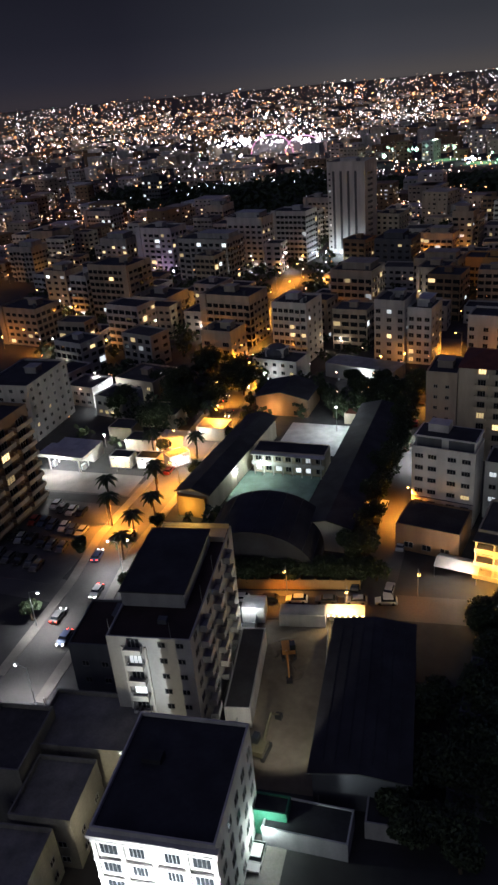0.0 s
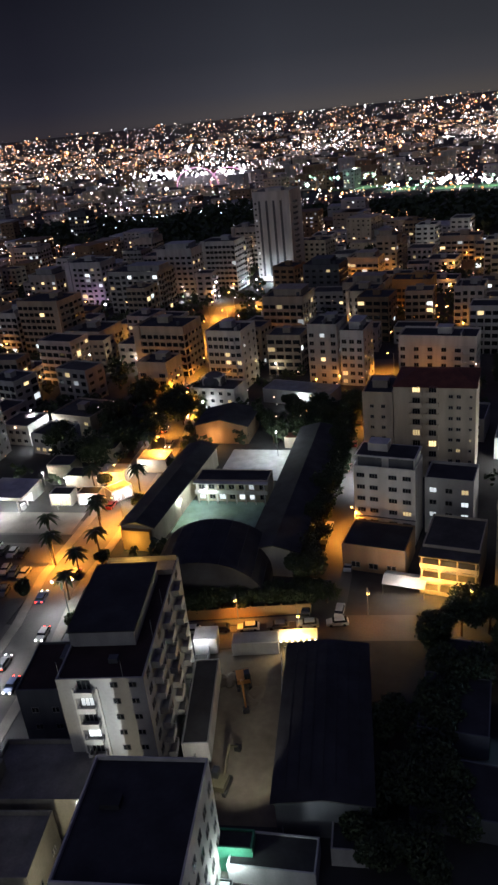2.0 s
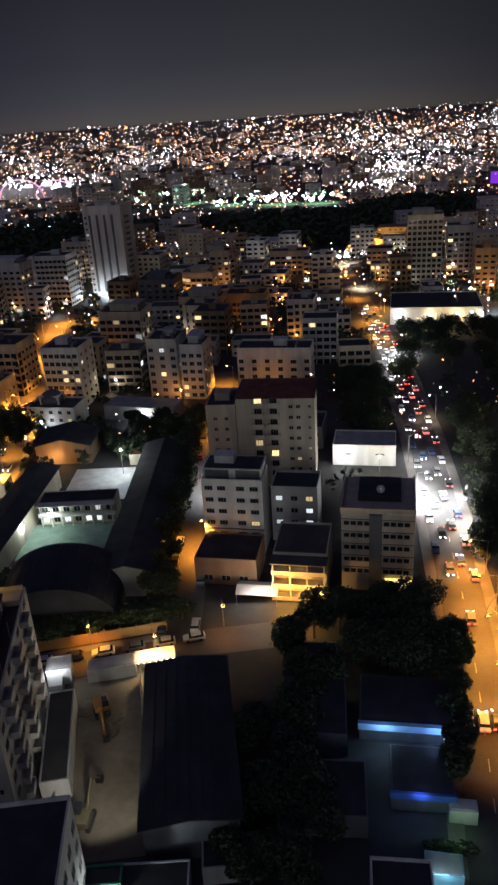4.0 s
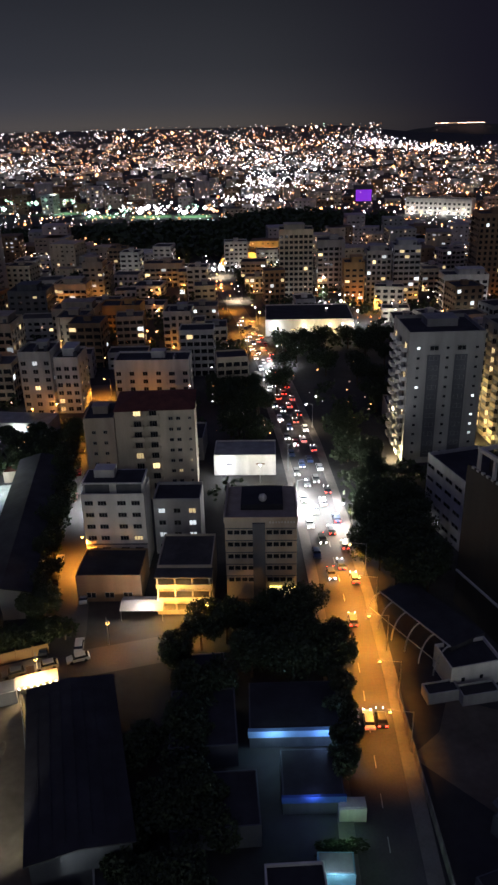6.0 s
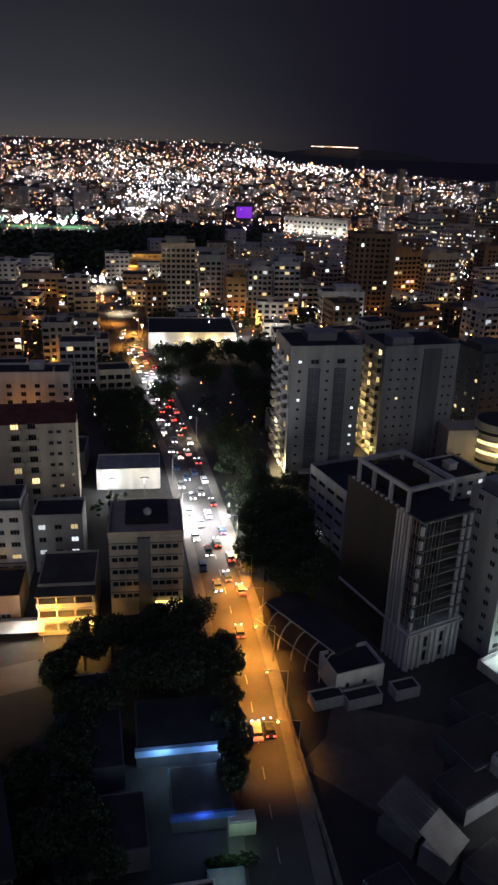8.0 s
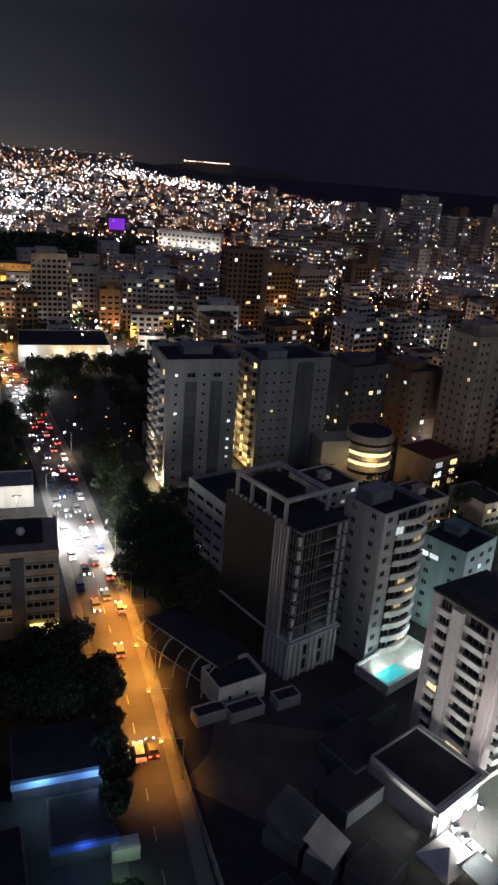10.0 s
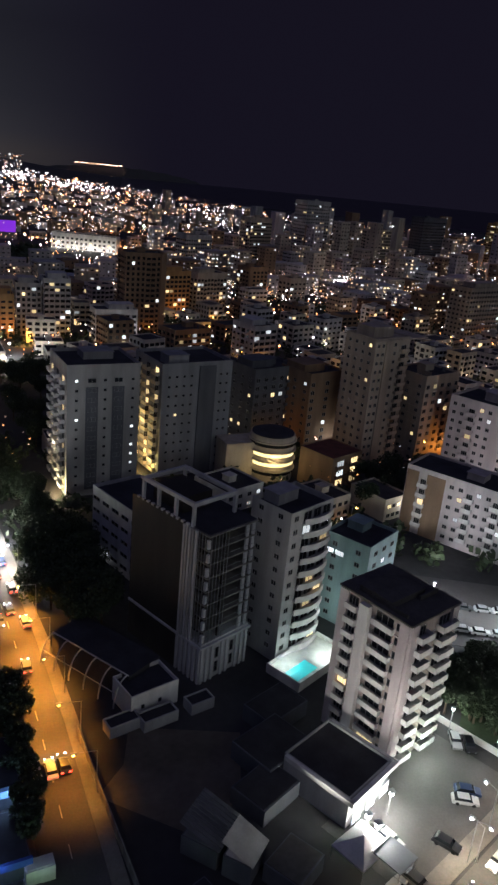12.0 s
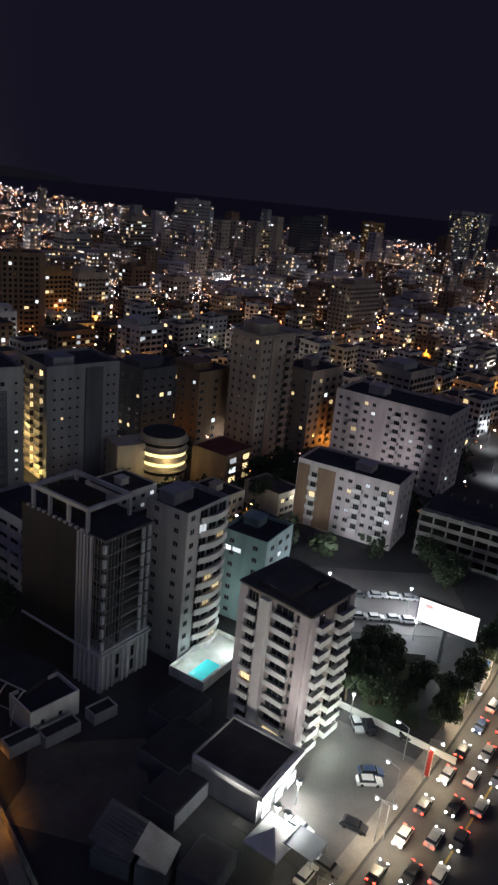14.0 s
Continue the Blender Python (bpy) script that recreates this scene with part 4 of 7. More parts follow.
# grey block with a curved balcony corner, and its pool
claim(66, 119, 10)
MW, MD, MH = 13.2, 10.5, 32.8
b = block("apartment_building", "grey eleven-storey block with curved corner balconies", 68.3, 121.2, MW, MD, MH, 22, GREY, ROOF, 1.3, (-1, 2.5, 6, 4, 2.4))
for k in range(11):
    z = 1.6 + k * 2.95
    bm = bmesh.new()
    last = None
    for s in range(9):
        a = s / 8
        x_, y_ = -3.2 + a * 9.0, -MD / 2 - 0.9 - 1.0 * math.sin(math.pi * a)
        row = [bm.verts.new((x_, y_, z + dz)) for dz in (-0.1, 1.25)] + [bm.verts.new((x_, y_ + 0.14, z + 1.25)), bm.verts.new((x_, -MD / 2 + 0.02, z + 0.16)), bm.verts.new((x_, -MD / 2 + 0.02, z))]
        row.insert(3, bm.verts.new((x_, y_ + 0.14, z + 0.16)))
        if last:
            for q in range(6):
                bm.faces.new((last[q], last[(q + 1) % 6], row[(q + 1) % 6], row[q]))
        else:
            bm.faces.new(row)
        last = row
    bm.faces.new(last[::-1])
    bmesh.ops.recalc_face_normals(bm, faces=bm.faces[:])
    part("balcony", bm, WHITE, b, "curved balcony with a solid parapet")
    for u in (-1.6, 1.4, 4.4):
        pane = COOL if (k == 9 and u < 0) else (WARM if rng.random() < 0.08 else GLASS)
        part("window", window_mesh(2.3, 1.9, pane, 1), None, b, at=on_side("s", MW, MD, u, z + 1.3, 0.02))
    part("window", window_mesh(1.2, 1.1, GLASS, 1), None, b, at=on_side("s", MW, MD, -5.0, z + 1.5, 0.02))
    for u in (-2.6, 2.6):
        part("window", window_mesh(1.2, 1.1, GLASS, 1), None, b, at=on_side("w", MW, MD, u, z + 1.5, 0.02))
pool = thing("swimming_pool", pose(69.3, 110.6, 0, 0, 0, 24), "turquoise lit pool on a pale terrace", "pool")
bm = bmesh.new()
add_box(bm, 1.5, 0, -0.1, 17, 8.5, 1.3)
part("terrace", bm, WHITE, pool, "pale paved terrace")
bm = bmesh.new()
add_box(bm, -2.4, -1.2, 1.2, 6.5, 3.4, 0.05)
part("water", bm, glow("lit_pool_water", (0.03, 0.42, 0.45), 0.55), pool, "still turquoise water lit from below")
bm = bmesh.new()
for sy in (-4.2, 4.2):
    add_box(bm, 1.5, sy, 1.2, 17, 0.2, 1.0)
for sx in (-6.9, 9.9):
    add_box(bm, sx, 0, 1.2, 0.2, 8.2, 1.0)
part("terrace_wall", bm, WHITE, pool)
glow_at((75.0, 111.0, 3.4), (0.85, 1.0, 0.97), 900)
glow_at((66.0, 110.5, 3.2), (0.8, 1.0, 0.98), 600)

# teal block
claim(89, 125, 9)
b = block("apartment_building", "teal seven-storey block with a white roof edge", 89.5, 125.5, 12.5, 11.5, 21, 27, TEAL, ROOF, 0.9, (2, 2, 4, 4, 2))
windows(b, 12.5, 11.5, "s", (-3.5, 0.2, 3.8), 0.6, 7, 2.9, 1.4, 1.1, 0.04, 0.0, 1)
windows(b, 12.5, 11.5, "w", (-3, 3), 0.6, 7, 2.9, 1.2, 1.1, 0.04, 0.0, 1)
for u in (-4.2, -1.6):
    part("window", window_mesh(2.2, 1.2, COOL, 2), None, b, "brightly lit window", at=on_side("w", 12.5, 11.5, u, 17.6, 0.03))
glow_at((79.5, 117.5, 6.0), (0.8, 1.0, 0.97), 800)

# pinkish block with deep balconies in front of the lot
claim(71, 87, 12)
AW, AD, AH = 12.8, 15.0, 28.8
b = block("apartment_building", "pinkish white ten-storey block with recessed balconies and worn roof", 73.8, 90.3, AW, AD, AH, 16.5, wallpaint("rose_beige", (0.47, 0.40, 0.36)), ROOF, 0.0)
bm = bmesh.new()
add_box(bm, 0, 0, AH + 0.1, AW + 0.8, AD + 0.8, 0.3)
part("roof_slab", bm, SCREED, b, "stained flat roof slab")
for nm, bx in (("ledge", (0, 0, AH - 3.2, AW + 0.5, AD + 0.5, 0.25)), ("roof_storey", (-1, 1.0, AH + 0.4, 9, 7, 1.1)), ("roof_wall", (3.4, -3.4, AH + 0.4, 5, 0.4, 0.8)), ("roof_wall", (-5.5, -2.0, AH + 0.4, 0.4, 8, 0.7))):
    bm = bmesh.new()
    add_box(bm, *bx)
    part(nm, bm, PINK if nm == "ledge" else SCREED, b)
for side, ww in (("w", AD), ("s", AW)):
    for u in (-ww / 2 + 0.9, ww / 2 - 0.9):
        bm = bmesh.new()
        add_box(bm, 0, -0.25, 0, 1.8, 0.5, AH)
        part("corner_pier", bm, PINK, b, at=on_side(side, AW, AD, u, 0))
bm = bmesh.new()
add_box(bm, 0, -0.5, 0, 2.0, 1.0, AH - 0.5)
part("white_pier", bm, WHITE, b, "white vertical pier", at=on_side("w", AW, AD, -1.6, 0))
for k in range(10):
    z = 1.2 + k * 2.72
    for u, bw in ((2.3, 4.6), (-4.6, 2.6)):
        part("balcony", railing_mesh(bw, 0.9, WHITE, 0.9), None, b, at=on_side("w", AW, AD, u, z))
        pane = WARM if (k == 0 and u > 0) or rng.random() < 0.03 else GLASS
        part("window", window_mesh(bw * 0.8, 1.7, pane, 2), None, b, at=on_side("w", AW, AD, u, z + 1.7, 0.02))
    part("window", window_mesh(1.3, 1.4, GLASS, 1), None, b, at=on_side("w", AW, AD, 5.4, z + 1.7, 0.02))
    for u, bw in ((3.0, 4.4), (-3.4, 3.4)):
        part("balcony", railing_mesh(bw, 1.7, WHITE, 1.0), None, b, at=on_side("s", AW, AD, u, z))
        part("window", window_mesh(bw * 0.7, 1.9, GLASS if rng.random() > 0.03 else WARM, 2), None, b, at=on_side("s", AW, AD, u, z + 1.35, 0.02))
glow_at((77.0, 79.0, 4.0), (0.88, 1.0, 0.9), 2100)

# corner tower and the two long pinkish blocks
claim(147, 214, 14)
b = block("apartment_tower", "beige fourteen-storey tower with a projecting roof slab", 147.6, 213.9, 17.4, 14, 46, 14, BEIGE, ROOF, 0.8, (-1, 1, 10, 8, 3.5))
bm = bmesh.new()
add_box(bm, 4.5, 0, 45.7, 26, 15.0, 0.5)
add_box(bm, -2.0, -7.2, 0, 3.4, 0.6, 46)
part("roof_slab", bm, BEIGE, b)
windows(b, 17.4, 14, "s", (-7.2, -4.8, -2.0, 1.2), 0.8, 15, 3.0, 1.1, 1.2, 0.02, 0.6, 1)
windows(b, 17.4, 14, "w", (-4.8, -1.6, 1.6, 4.8), 0.8, 15, 3.0, 1.1, 1.2, 0.02, 0.6, 1)
balconies(b, 17.4, 14, "s", 5.6, 2.6, 14, 3.0, 4.2, 1.3, BEIGE, 0.04)
claim(190, 178, 22)
b = block("apartment_building", "long pinkish nine-storey block with stacked balconies", 186.5, 181, 42, 20, 28.5, -67, PINK, ROOF, 1.1, (-9, 0, 6, 6, 3))
windows(b, 42, 20, "s", (-19, -16, -9, -6, 0, 6, 9, 16, 19), 0.8, 9, 3.05, 1.3, 1.2, 0.03, 0.6, 1)
for u in (-12.5, 3, 12.5):
    balconies(b, 42, 20, "s", u, 2.7, 8, 3.05, 3.4, 1.2, PINK, 0.04)
windows(b, 42, 20, "e", (-7, -2.5, 2.5, 7), 0.8, 9, 3.05, 1.5, 1.2, 0.05, 0.6, 1)
claim(142, 152, 17)
b = block("apartment_building", "pinkish white six-storey block with a dark brown end", 142, 152, 31, 14.5, 19.5, -62, PINK, ROOF, 0.9, (3, 0, 5, 5, 2))
bm = bmesh.new()
add_box(bm, -6.2, -7.3, 0, 5.5, 0.4, 19)
add_box(bm, -13.4, -7.3, 0, 3.6, 0.4, 19)
part("dark_panel", bm, BROWN, b, "dark brown facade panels")
windows(b, 31, 14.5, "s", (-1.5, 1.2, 6.5, 9.2, 13.5), 0.8, 6, 3.05, 1.3, 1.1, 0.12, 0.6, 1)
for u in (-10, 3.9, 11.5):
    balconies(b, 31, 14.5, "s", u, 2.7, 5, 3.05, 2.8, 1.2, WHITE, 0.06)
windows(b, 31, 14.5, "e", (-4, 0, 4), 0.8, 6, 3.05, 1.3, 1.1, 0.1, 0.4, 1)
# open-sided car park
claim(163, 122, 14)
b = thing("car_park", pose(166, 118, 0, 0, 0, -62), "open concrete car park with four bare decks", "car park")
for k in range(5):
    bm = bmesh.new()
    add_box(bm, 0, 0, k * 3.1 - (0.3 if k == 0 else 0), 40, 18, 0.35)
    add_box(bm, 0, -8.95, k * 3.1 + 0.36, 40, 0.14, 0.9)
    part("deck", bm, CONCRETE, b)
for k in range(11):
    for sy in (-8.7, 8.7):
        bm = bmesh.new()
        add_box(bm, -19.6 + k * 3.92, sy, 0, 0.5, 0.5, 14)
        part("column", bm, CONCRETE, b)
bm = bmesh.new()
add_box(bm, 0, 2, 12.8, 39, 13, 0.3)
part("roof", bm, ROOF, b)

# curved lit block and the store
claim(106, 207, 12)
b = thing("apartment_building", pose(107, 207, 0), "cream block with a round lit corner of three storeys", "building")
bm = bmesh.new()
add_prism(bm, (0, 0, -0.3), (0, 0, 15.5), 7.4, 7.4, 28)
add_box(bm, -11, 3, -0.3, 12, 9, 13)
part("wall", bm, CREAM, b)
for k, mat in ((0, CREAM), (1, WARM), (2, WARM), (3, CREAM)):
    bm = bmesh.new()
    add_prism(bm, (0, 0, 2.6 + 3.2 * k), (0, 0, 3.9 + 3.2 * k), 7.5, 7.5, 28)
    part("window_band", bm, glow("bright_band", (1.0, 0.80, 0.38), 1.6) if mat is WARM else GLASS, b)
    bm = bmesh.new()
    add_prism(bm, (0, 0, 3.9 + 3.2 * k), (0, 0, 4.3 + 3.2 * k), 8.1, 8.1, 28)
    part("ledge", bm, CREAM, b)
bm = bmesh.new()
add_prism(bm, (0, 0, 15.5), (0, 0, 15.8), 7.0, 7.0, 28)
part("roof", bm, ROOF, b)
glow_at((104, 197.5, 8), (1.0, 0.72, 0.32), 700)
glow_at((94, 199, 5), (1.0, 0.72, 0.3), 450)
claim(124, 196, 9)
b = block("apartment_building", "dark terraced house with a red roof and warm windows", 124, 197, 15, 14, 12, 20, BROWN, REDROOF, 0.4)
balconies(b, 15, 14, "s", -3.5, 2.2, 3, 3.2, 5.5, 1.4, BROWN, 0.6)
balconies(b, 15, 14, "s", 3.5, 2.2, 3, 3.2, 5.5, 1.4, BROWN, 0.6)
claim(20, 366, 26)
b = block("supermarket", "low white store with a black roof and lit front", 18.5, 366, 42, 32, 7.5, 0, WHITE, ROOF, 0.6)
windows(b, 42, 32, "s", spread(42, 8, 3), 1.5, 1, 3, 2.2, 0.6, 0.4, 1.0, 0)
for u, c_, p_ in ((2, (1.0, 0.97, 0.9), 4500), (16, (1.0, 0.78, 0.42), 3200), (28, (1.0, 0.70, 0.32), 3200), (39, (1.0, 0.80, 0.5), 3200)):
    wall_lamp(u, 347.5, 5.6, c_, p_, LAMPW, 0.5)
wall_lamp(-5.5, 372, 6.5, (1.0, 0.62, 0.2), 14000, AMBER, 0.5)
wall_lamp(44, 372, 6.5, (0.95, 0.97, 1.0), 12000, LAMPW, 0.5)

# tall pale tower in the distance
claim(-165, 425, 18)
b = block("apartment_tower", "tall pale floodlit tower with dark window strips", -167, 430, 23, 20, 50, 0, LIGHT, ROOF, 2.2, (0, 0, 8, 6, 3))
bm = bmesh.new()
for u in (-7.5, -3.0, 1.5, 6.0):
    add_box(bm, u, -10.1, 3, 1.3, 0.3, 44)
part("dark_strip", bm, SLATE, b)
for k in range(14):
    part("window", window_mesh(1.2, 1.1, COOL if k % 6 == 4 else GLASS, 0), None, b, at=on_side("s", 23, 20, -10, 4 + k * 3.2, 0.02))
    part("balcony", railing_mesh(4.5, 1.4, SLATE), None, b, at=on_side("e", 23, 20, -3, 3 + k * 3.2))
for u in (-178, -168, -158):
    wall_lamp(u, 413.5, 2.5, (0.86, 0.96, 1.0), 9000, LAMPW, 0.4)

# ---- middle-distance flats: x, y, width, depth, height, turn, wall, window columns, share lit, label ----
flats(-258, 361, 24.1, 16, 26, 0, LIGHT, 7, 0.25, "pale flats with a violet-lit base and wide window rows")
flats(-152, 258, 22.7, 16, 20, 0, CREAM, 8, 0.04, "cream flats with small windows and a flat black roof")
flats(-145, 236, 13.0, 12, 12, 0, CREAM, 5, 0.05, "small cream corner flats beside the orange-lit street")
flats(-118, 246, 14.3, 14, 22, 0, WHITE, 6, 0.12, "white flats with a lit top storey")
flats(-112, 294, 18.2, 16, 23, 0, BEIGE, 4, 0.35, "beige flats with lit balconies")
flats(-226, 279, 23.7, 18, 25, 0, BEIGE, 6, 0.08, "brown-grey flats with a plain front")
flats(-202, 276, 18.8, 18, 12, 0, GREY, 5, 0.03, "low grey flats with a black roof")
flats(-243, 234, 21.7, 16, 16, 0, BEIGE, 5, 0.08, "beige corner flats beside a lit junction")
flats(-267, 285, 13.9, 14, 19, 0, CREAM, 4, 0.10, "cream flats with stacked balconies")
flats(-246, 278, 10.3, 14, 19, 0, WHITE, 3, 0.10, "white narrow flats with stacked balconies")
flats(-221, 354, 31.6, 18, 22, 0, GREY, 9, 0.06, "wide grey flats with small windows")
flats(-214, 389, 22.8, 16, 27, 0, LIGHT, 6, 0.10, "pale tower flats lit from the street")
flats(-193, 404, 21.6, 16, 28, 0, LIGHT, 6, 0.10, "pale twin flats lit from the street")
flats(-416, 581, 19.1, 14, 28, 0, SLATE, 4, 0.50, "dark flats with white lit balcony lines")
flats(-221, 506, 19.7, 14, 20, 0, GREY, 5, 0.12, "grey flats far behind the lit junction")
flats(-122, 377, 19.5, 16, 19, 0, SLATE, 5, 0.12, "dark flats with pale corner piers")
flats(-88, 328, 13.0, 16, 17, 0, BEIGE, 5, 0.06, "beige flats with dark gabled roofs")
flats(-110, 417, 16.1, 14, 14, 0, CREAM, 5, 0.20, "cream low flats with lit floors")
flats(-101, 441, 14.4, 14, 20, 0, BEIGE, 4, 0.06, "plain beige tower with few lights")
flats(-334, 330, 18.3, 14, 20, 0, GREY, 4, 0.10, "grey flats behind the yellow-lit street")
flats(-354, 372, 19.8, 16, 21, 0, BEIGE, 5, 0.12, "beige flats among other blocks")
flats(-294, 368, 19.9, 16, 18, 0, GREY, 5, 0.20, "grey flats with a row of lamps")
flats(-374, 452, 24.5, 16, 20, 0, PINK, 5, 0.20, "reddish flats with lit windows")
flats(-283, 470, 14.2, 16, 21, 0, GREY, 4, 0.12, "narrow grey flats among other blocks")
flats(15, 442, 19.3, 16, 38, 0, CREAM, 5, 0.04, "cream tower flats with balconies down one edge")
flats(36, 454, 15.9, 16, 30, 0, GREY, 4, 0.12, "grey tower flats beside a lit yard")
flats(46, 418, 11.0, 14, 23, 0, OCHRE, 3, 0.10, "slim flats lit orange from below")
flats(60, 424, 13.5, 14, 28, 0, GREY, 4, 0.30, "grey tower flats with lit corners")
flats(75, 423, 14.6, 14, 31, 0, LIGHT, 4, 0.30, "pale tower flats with many lit windows")
flats(105, 410, 23.8, 14, 17, 0, WHITE, 5, 0.10, "white stepped house with roof terraces")
flats(126, 430, 23.9, 18, 46, 0, BROWN, 6, 0.02, "tall brown tower with dark windows")
flats(-44, 267, 27.6, 12, 15, 0, WHITE, 6, 0.02, "low white flats with wide balconies")
flats(-41, 327, 12.1, 14, 19, 0, GREY, 3, 0.05, "dark grey flats with balcony rows")
flats(-82, 253, 11.1, 14, 23, 0, GREY, 3, 0.15, "grey flats with lit balcony bands")
flats(-72, 256, 8.6, 14, 20, 0, LIGHT, 3, 0.30, "pale flats with lit balconies")
flats(-101, 433, 11.6, 14, 23, 0, BEIGE, 3, 0.05, "beige plain tower behind the gabled flats")
flats(-67, 479, 24.1, 14, 14, 0, BEIGE, 5, 0.10, "beige flats with a dark gable roof")
flats(-112, 419, 16.8, 14, 14, 0, CREAM, 4, 0.30, "cream flats with lit floors")
flats(-91, 344, 20.4, 14, 17, 0, BEIGE, 5, 0.08, "beige flats with orange-lit side")
flats(-72, 358, 19.5, 14, 15, 0, OCHRE, 5, 0.04, "ochre gabled flats lit orange from the street")
flats(131, 365, 22.1, 16, 16, 15, BROWN, 4, 0.15, "brown house block with a dark hipped roof")
flats(163, 347, 14.8, 18, 22, 15, LIGHT, 3, 0.10, "pale end of a grey flats block")
flats(119, 241, 21.7, 14, 29, 15, SLATE, 6, 0.08, "dark flats with scattered lit windows")
flats(135, 234, 17.3, 16, 29, 15, BROWN, 3, 0.02, "plain brown party wall of flats")
flats(163, 482, 19.7, 14, 29, 15, OCHRE, 4, 0.40, "yellow-lit flats with bright floors")
flats(192, 494, 25.0, 14, 27, 15, CREAM, 4, 0.40, "yellow-lit flats with bright floors")
flats(238, 518, 18.2, 14, 29, 15, BROWN, 4, 0.15, "brick-brown flats with stacked windows")
flats(280, 532, 17.0, 14, 20, 15, BEIGE, 3, 0.20, "beige flats with lit windows")
flats(173, 217, 19.4, 16, 32, 15, BEIGE, 5, 0.12, "beige tower with a yellow-lit stair column")
flats(349, 397, 37.2, 16, 37, 15, BEIGE, 6, 0.12, "beige towers with lit panes")
flats(245, 238, 21.8, 18, 23, 15, GREY, 4, 0.03, "dark grey flats behind the roofs")
flats(452, 438, 25.7, 14, 25, 15, PINK, 3, 0.10, "pinkish flats beside a white lit lot")
flats(620, 818, 46.4, 20, 61, 15, SLATE, 5, 0.10, "dark striped office tower far off")
flats(760, 844, 34.6, 16, 59, 15, OCHRE, 3, 0.30, "slim tower with a yellow-lit crown")
flats(951, 852, 45.5, 20, 86, 15, GREY, 4, 0.35, "pale tower far off with lit windows")
flats(1055, 905, 40.1, 20, 85, 15, GREY, 4, 0.40, "pale twin tower far off with lit windows")
flats(527, 799, 41.4, 18, 44, 15, BEIGE, 4, 0.20, "beige tower far off with lit windows")
flats(427, 780, 36.4, 20, 71, 15, GREY, 5, 0.30, "grey tower far off with a lit roof edge")
flats(351, 764, 29.4, 18, 50, 15, BEIGE, 5, 0.30, "beige tower far off with lit windows")
flats(267, 727, 31.1, 18, 32, 15, GREY, 5, 0.15, "grey tower far off among others")

# ---- the school with its courts ----


def gable(name, label, x, y, w, d, h, yaw, wall, roofm, rise=1.6, category="building", eave=0.6):
    """A long house with a pitched roof, ridge along its own y."""
    claim(x, y, max(w, d) * 0.5)
    b = thing(name, pose(x, y, 0, 0, 0, yaw), label, category)
    bm = bmesh.new()
    add_box(bm, 0, 0, -0.3, w, d, h + 0.3)
    part("wall", bm, wall, b)
    bm = bmesh.new()
    hw, hd = w / 2 + eave, d / 2 + eave
    top = [(-hw, h), (0, h + rise), (hw, h), (hw, h - 0.18), (0, h + rise - 0.22), (-hw, h - 0.18)]
    r0 = [bm.verts.new((px, -hd, pz + 0.2)) for px, pz in top]
    r1 = [bm.verts.new((px, hd, pz + 0.2)) for px, pz in top]
    for k in range(6):
        bm.faces.new((r0[k], r0[(k + 1) % 6], r1[(k + 1) % 6], r1[k]))
    bm.faces.new(r0[::-1])
    bm.faces.new(r1)
    bmesh.ops.recalc_face_normals(bm, faces=bm.faces[:])
    part("roof", bm, roofm, b)
    bm = bmesh.new()
    for sy in (-1, 1):
        v = [bm.verts.new((px, sy * (d / 2 - 0.02), pz)) for px, pz in ((-w / 2, h - 0.02), (w / 2, h - 0.02), (0, h + rise - 0.12))]
        bm.faces.new(v)
    part("gable_wall", bm, wall, b)
    return b


b = gable("school_wing", "long low school wing with a dark pitched roof", -95.5, 153.5, 8.6, 47, 6.2, 6, CREAM, ROOF, 1.4)
bm = bmesh.new()
add_box(bm, 0, -24.2, 0.1, 7.6, 1.2, 5.6)
part("lit_porch", bm, OCHRE, b, "ochre lit end porch")
glow_at((-93.2, 126.2, 3.6), (1.0, 0.62, 0.12), 900)
b = gable("school_wing", "long dark school wing beside the trees", -61.5, 161, 11, 68, 6.6, 9, GREY, ROOF, 1.6)
b = block("school_wing", "two-storey school gallery between two courts", -80.5, 160.5, 20, 6.5, 6.2, 10, CREAM, ROOF, 0.3)
bm = bmesh.new()
for k in range(8):
    add_box(bm, -9.2 + k * 2.63, -4.6, 0, 0.3, 0.3, 6.0)
add_box(bm, 0, -4.0, 3.0, 20, 1.6, 0.25)
add_box(bm, 0, -4.7, 3.25, 20, 0.1, 0.9)
add_box(bm, 0, -4.0, 6.0, 20.4, 1.8, 0.2)
part("gallery", bm, WHITE, b, "pale gallery with posts")
windows(b, 20, 6.5, "s", spread(20, 7, 1.6), 0.0, 2, 3.0, 1.6, 1.4, 0.3, 0.0, 1)
b = thing("sports_hall", pose(-69.0, 121.5, 0, 0, 0, 14), "dark barrel-vaulted sports hall beside the school wall", "building")
bm = bmesh.new()
N = 20
r0 = [bm.verts.new((math.cos(math.pi * k / N) * 13.2, -9, 2.0 + math.sin(math.pi * k / N) * 9.2)) for k in range(N + 1)]
r1 = [bm.verts.new((math.cos(math.pi * k / N) * 13.2, 9, 2.0 + math.sin(math.pi * k / N) * 9.2)) for k in range(N + 1)]
for k in range(N):
    bm.faces.new((r0[k + 1], r0[k], r1[k], r1[k + 1]))
bm.faces.new(r0)
bm.faces.new(r1[::-1])
part("vault", bm, ROOF, b, "dark sheet vault")
bm = bmesh.new()
for k in range(9):
    a = math.pi * (k + 1) / 10
    add_box(bm, math.cos(a) * 13.22, 0, 2.0 + math.sin(a) * 9.2, 0.16, 18.2, 0.1)
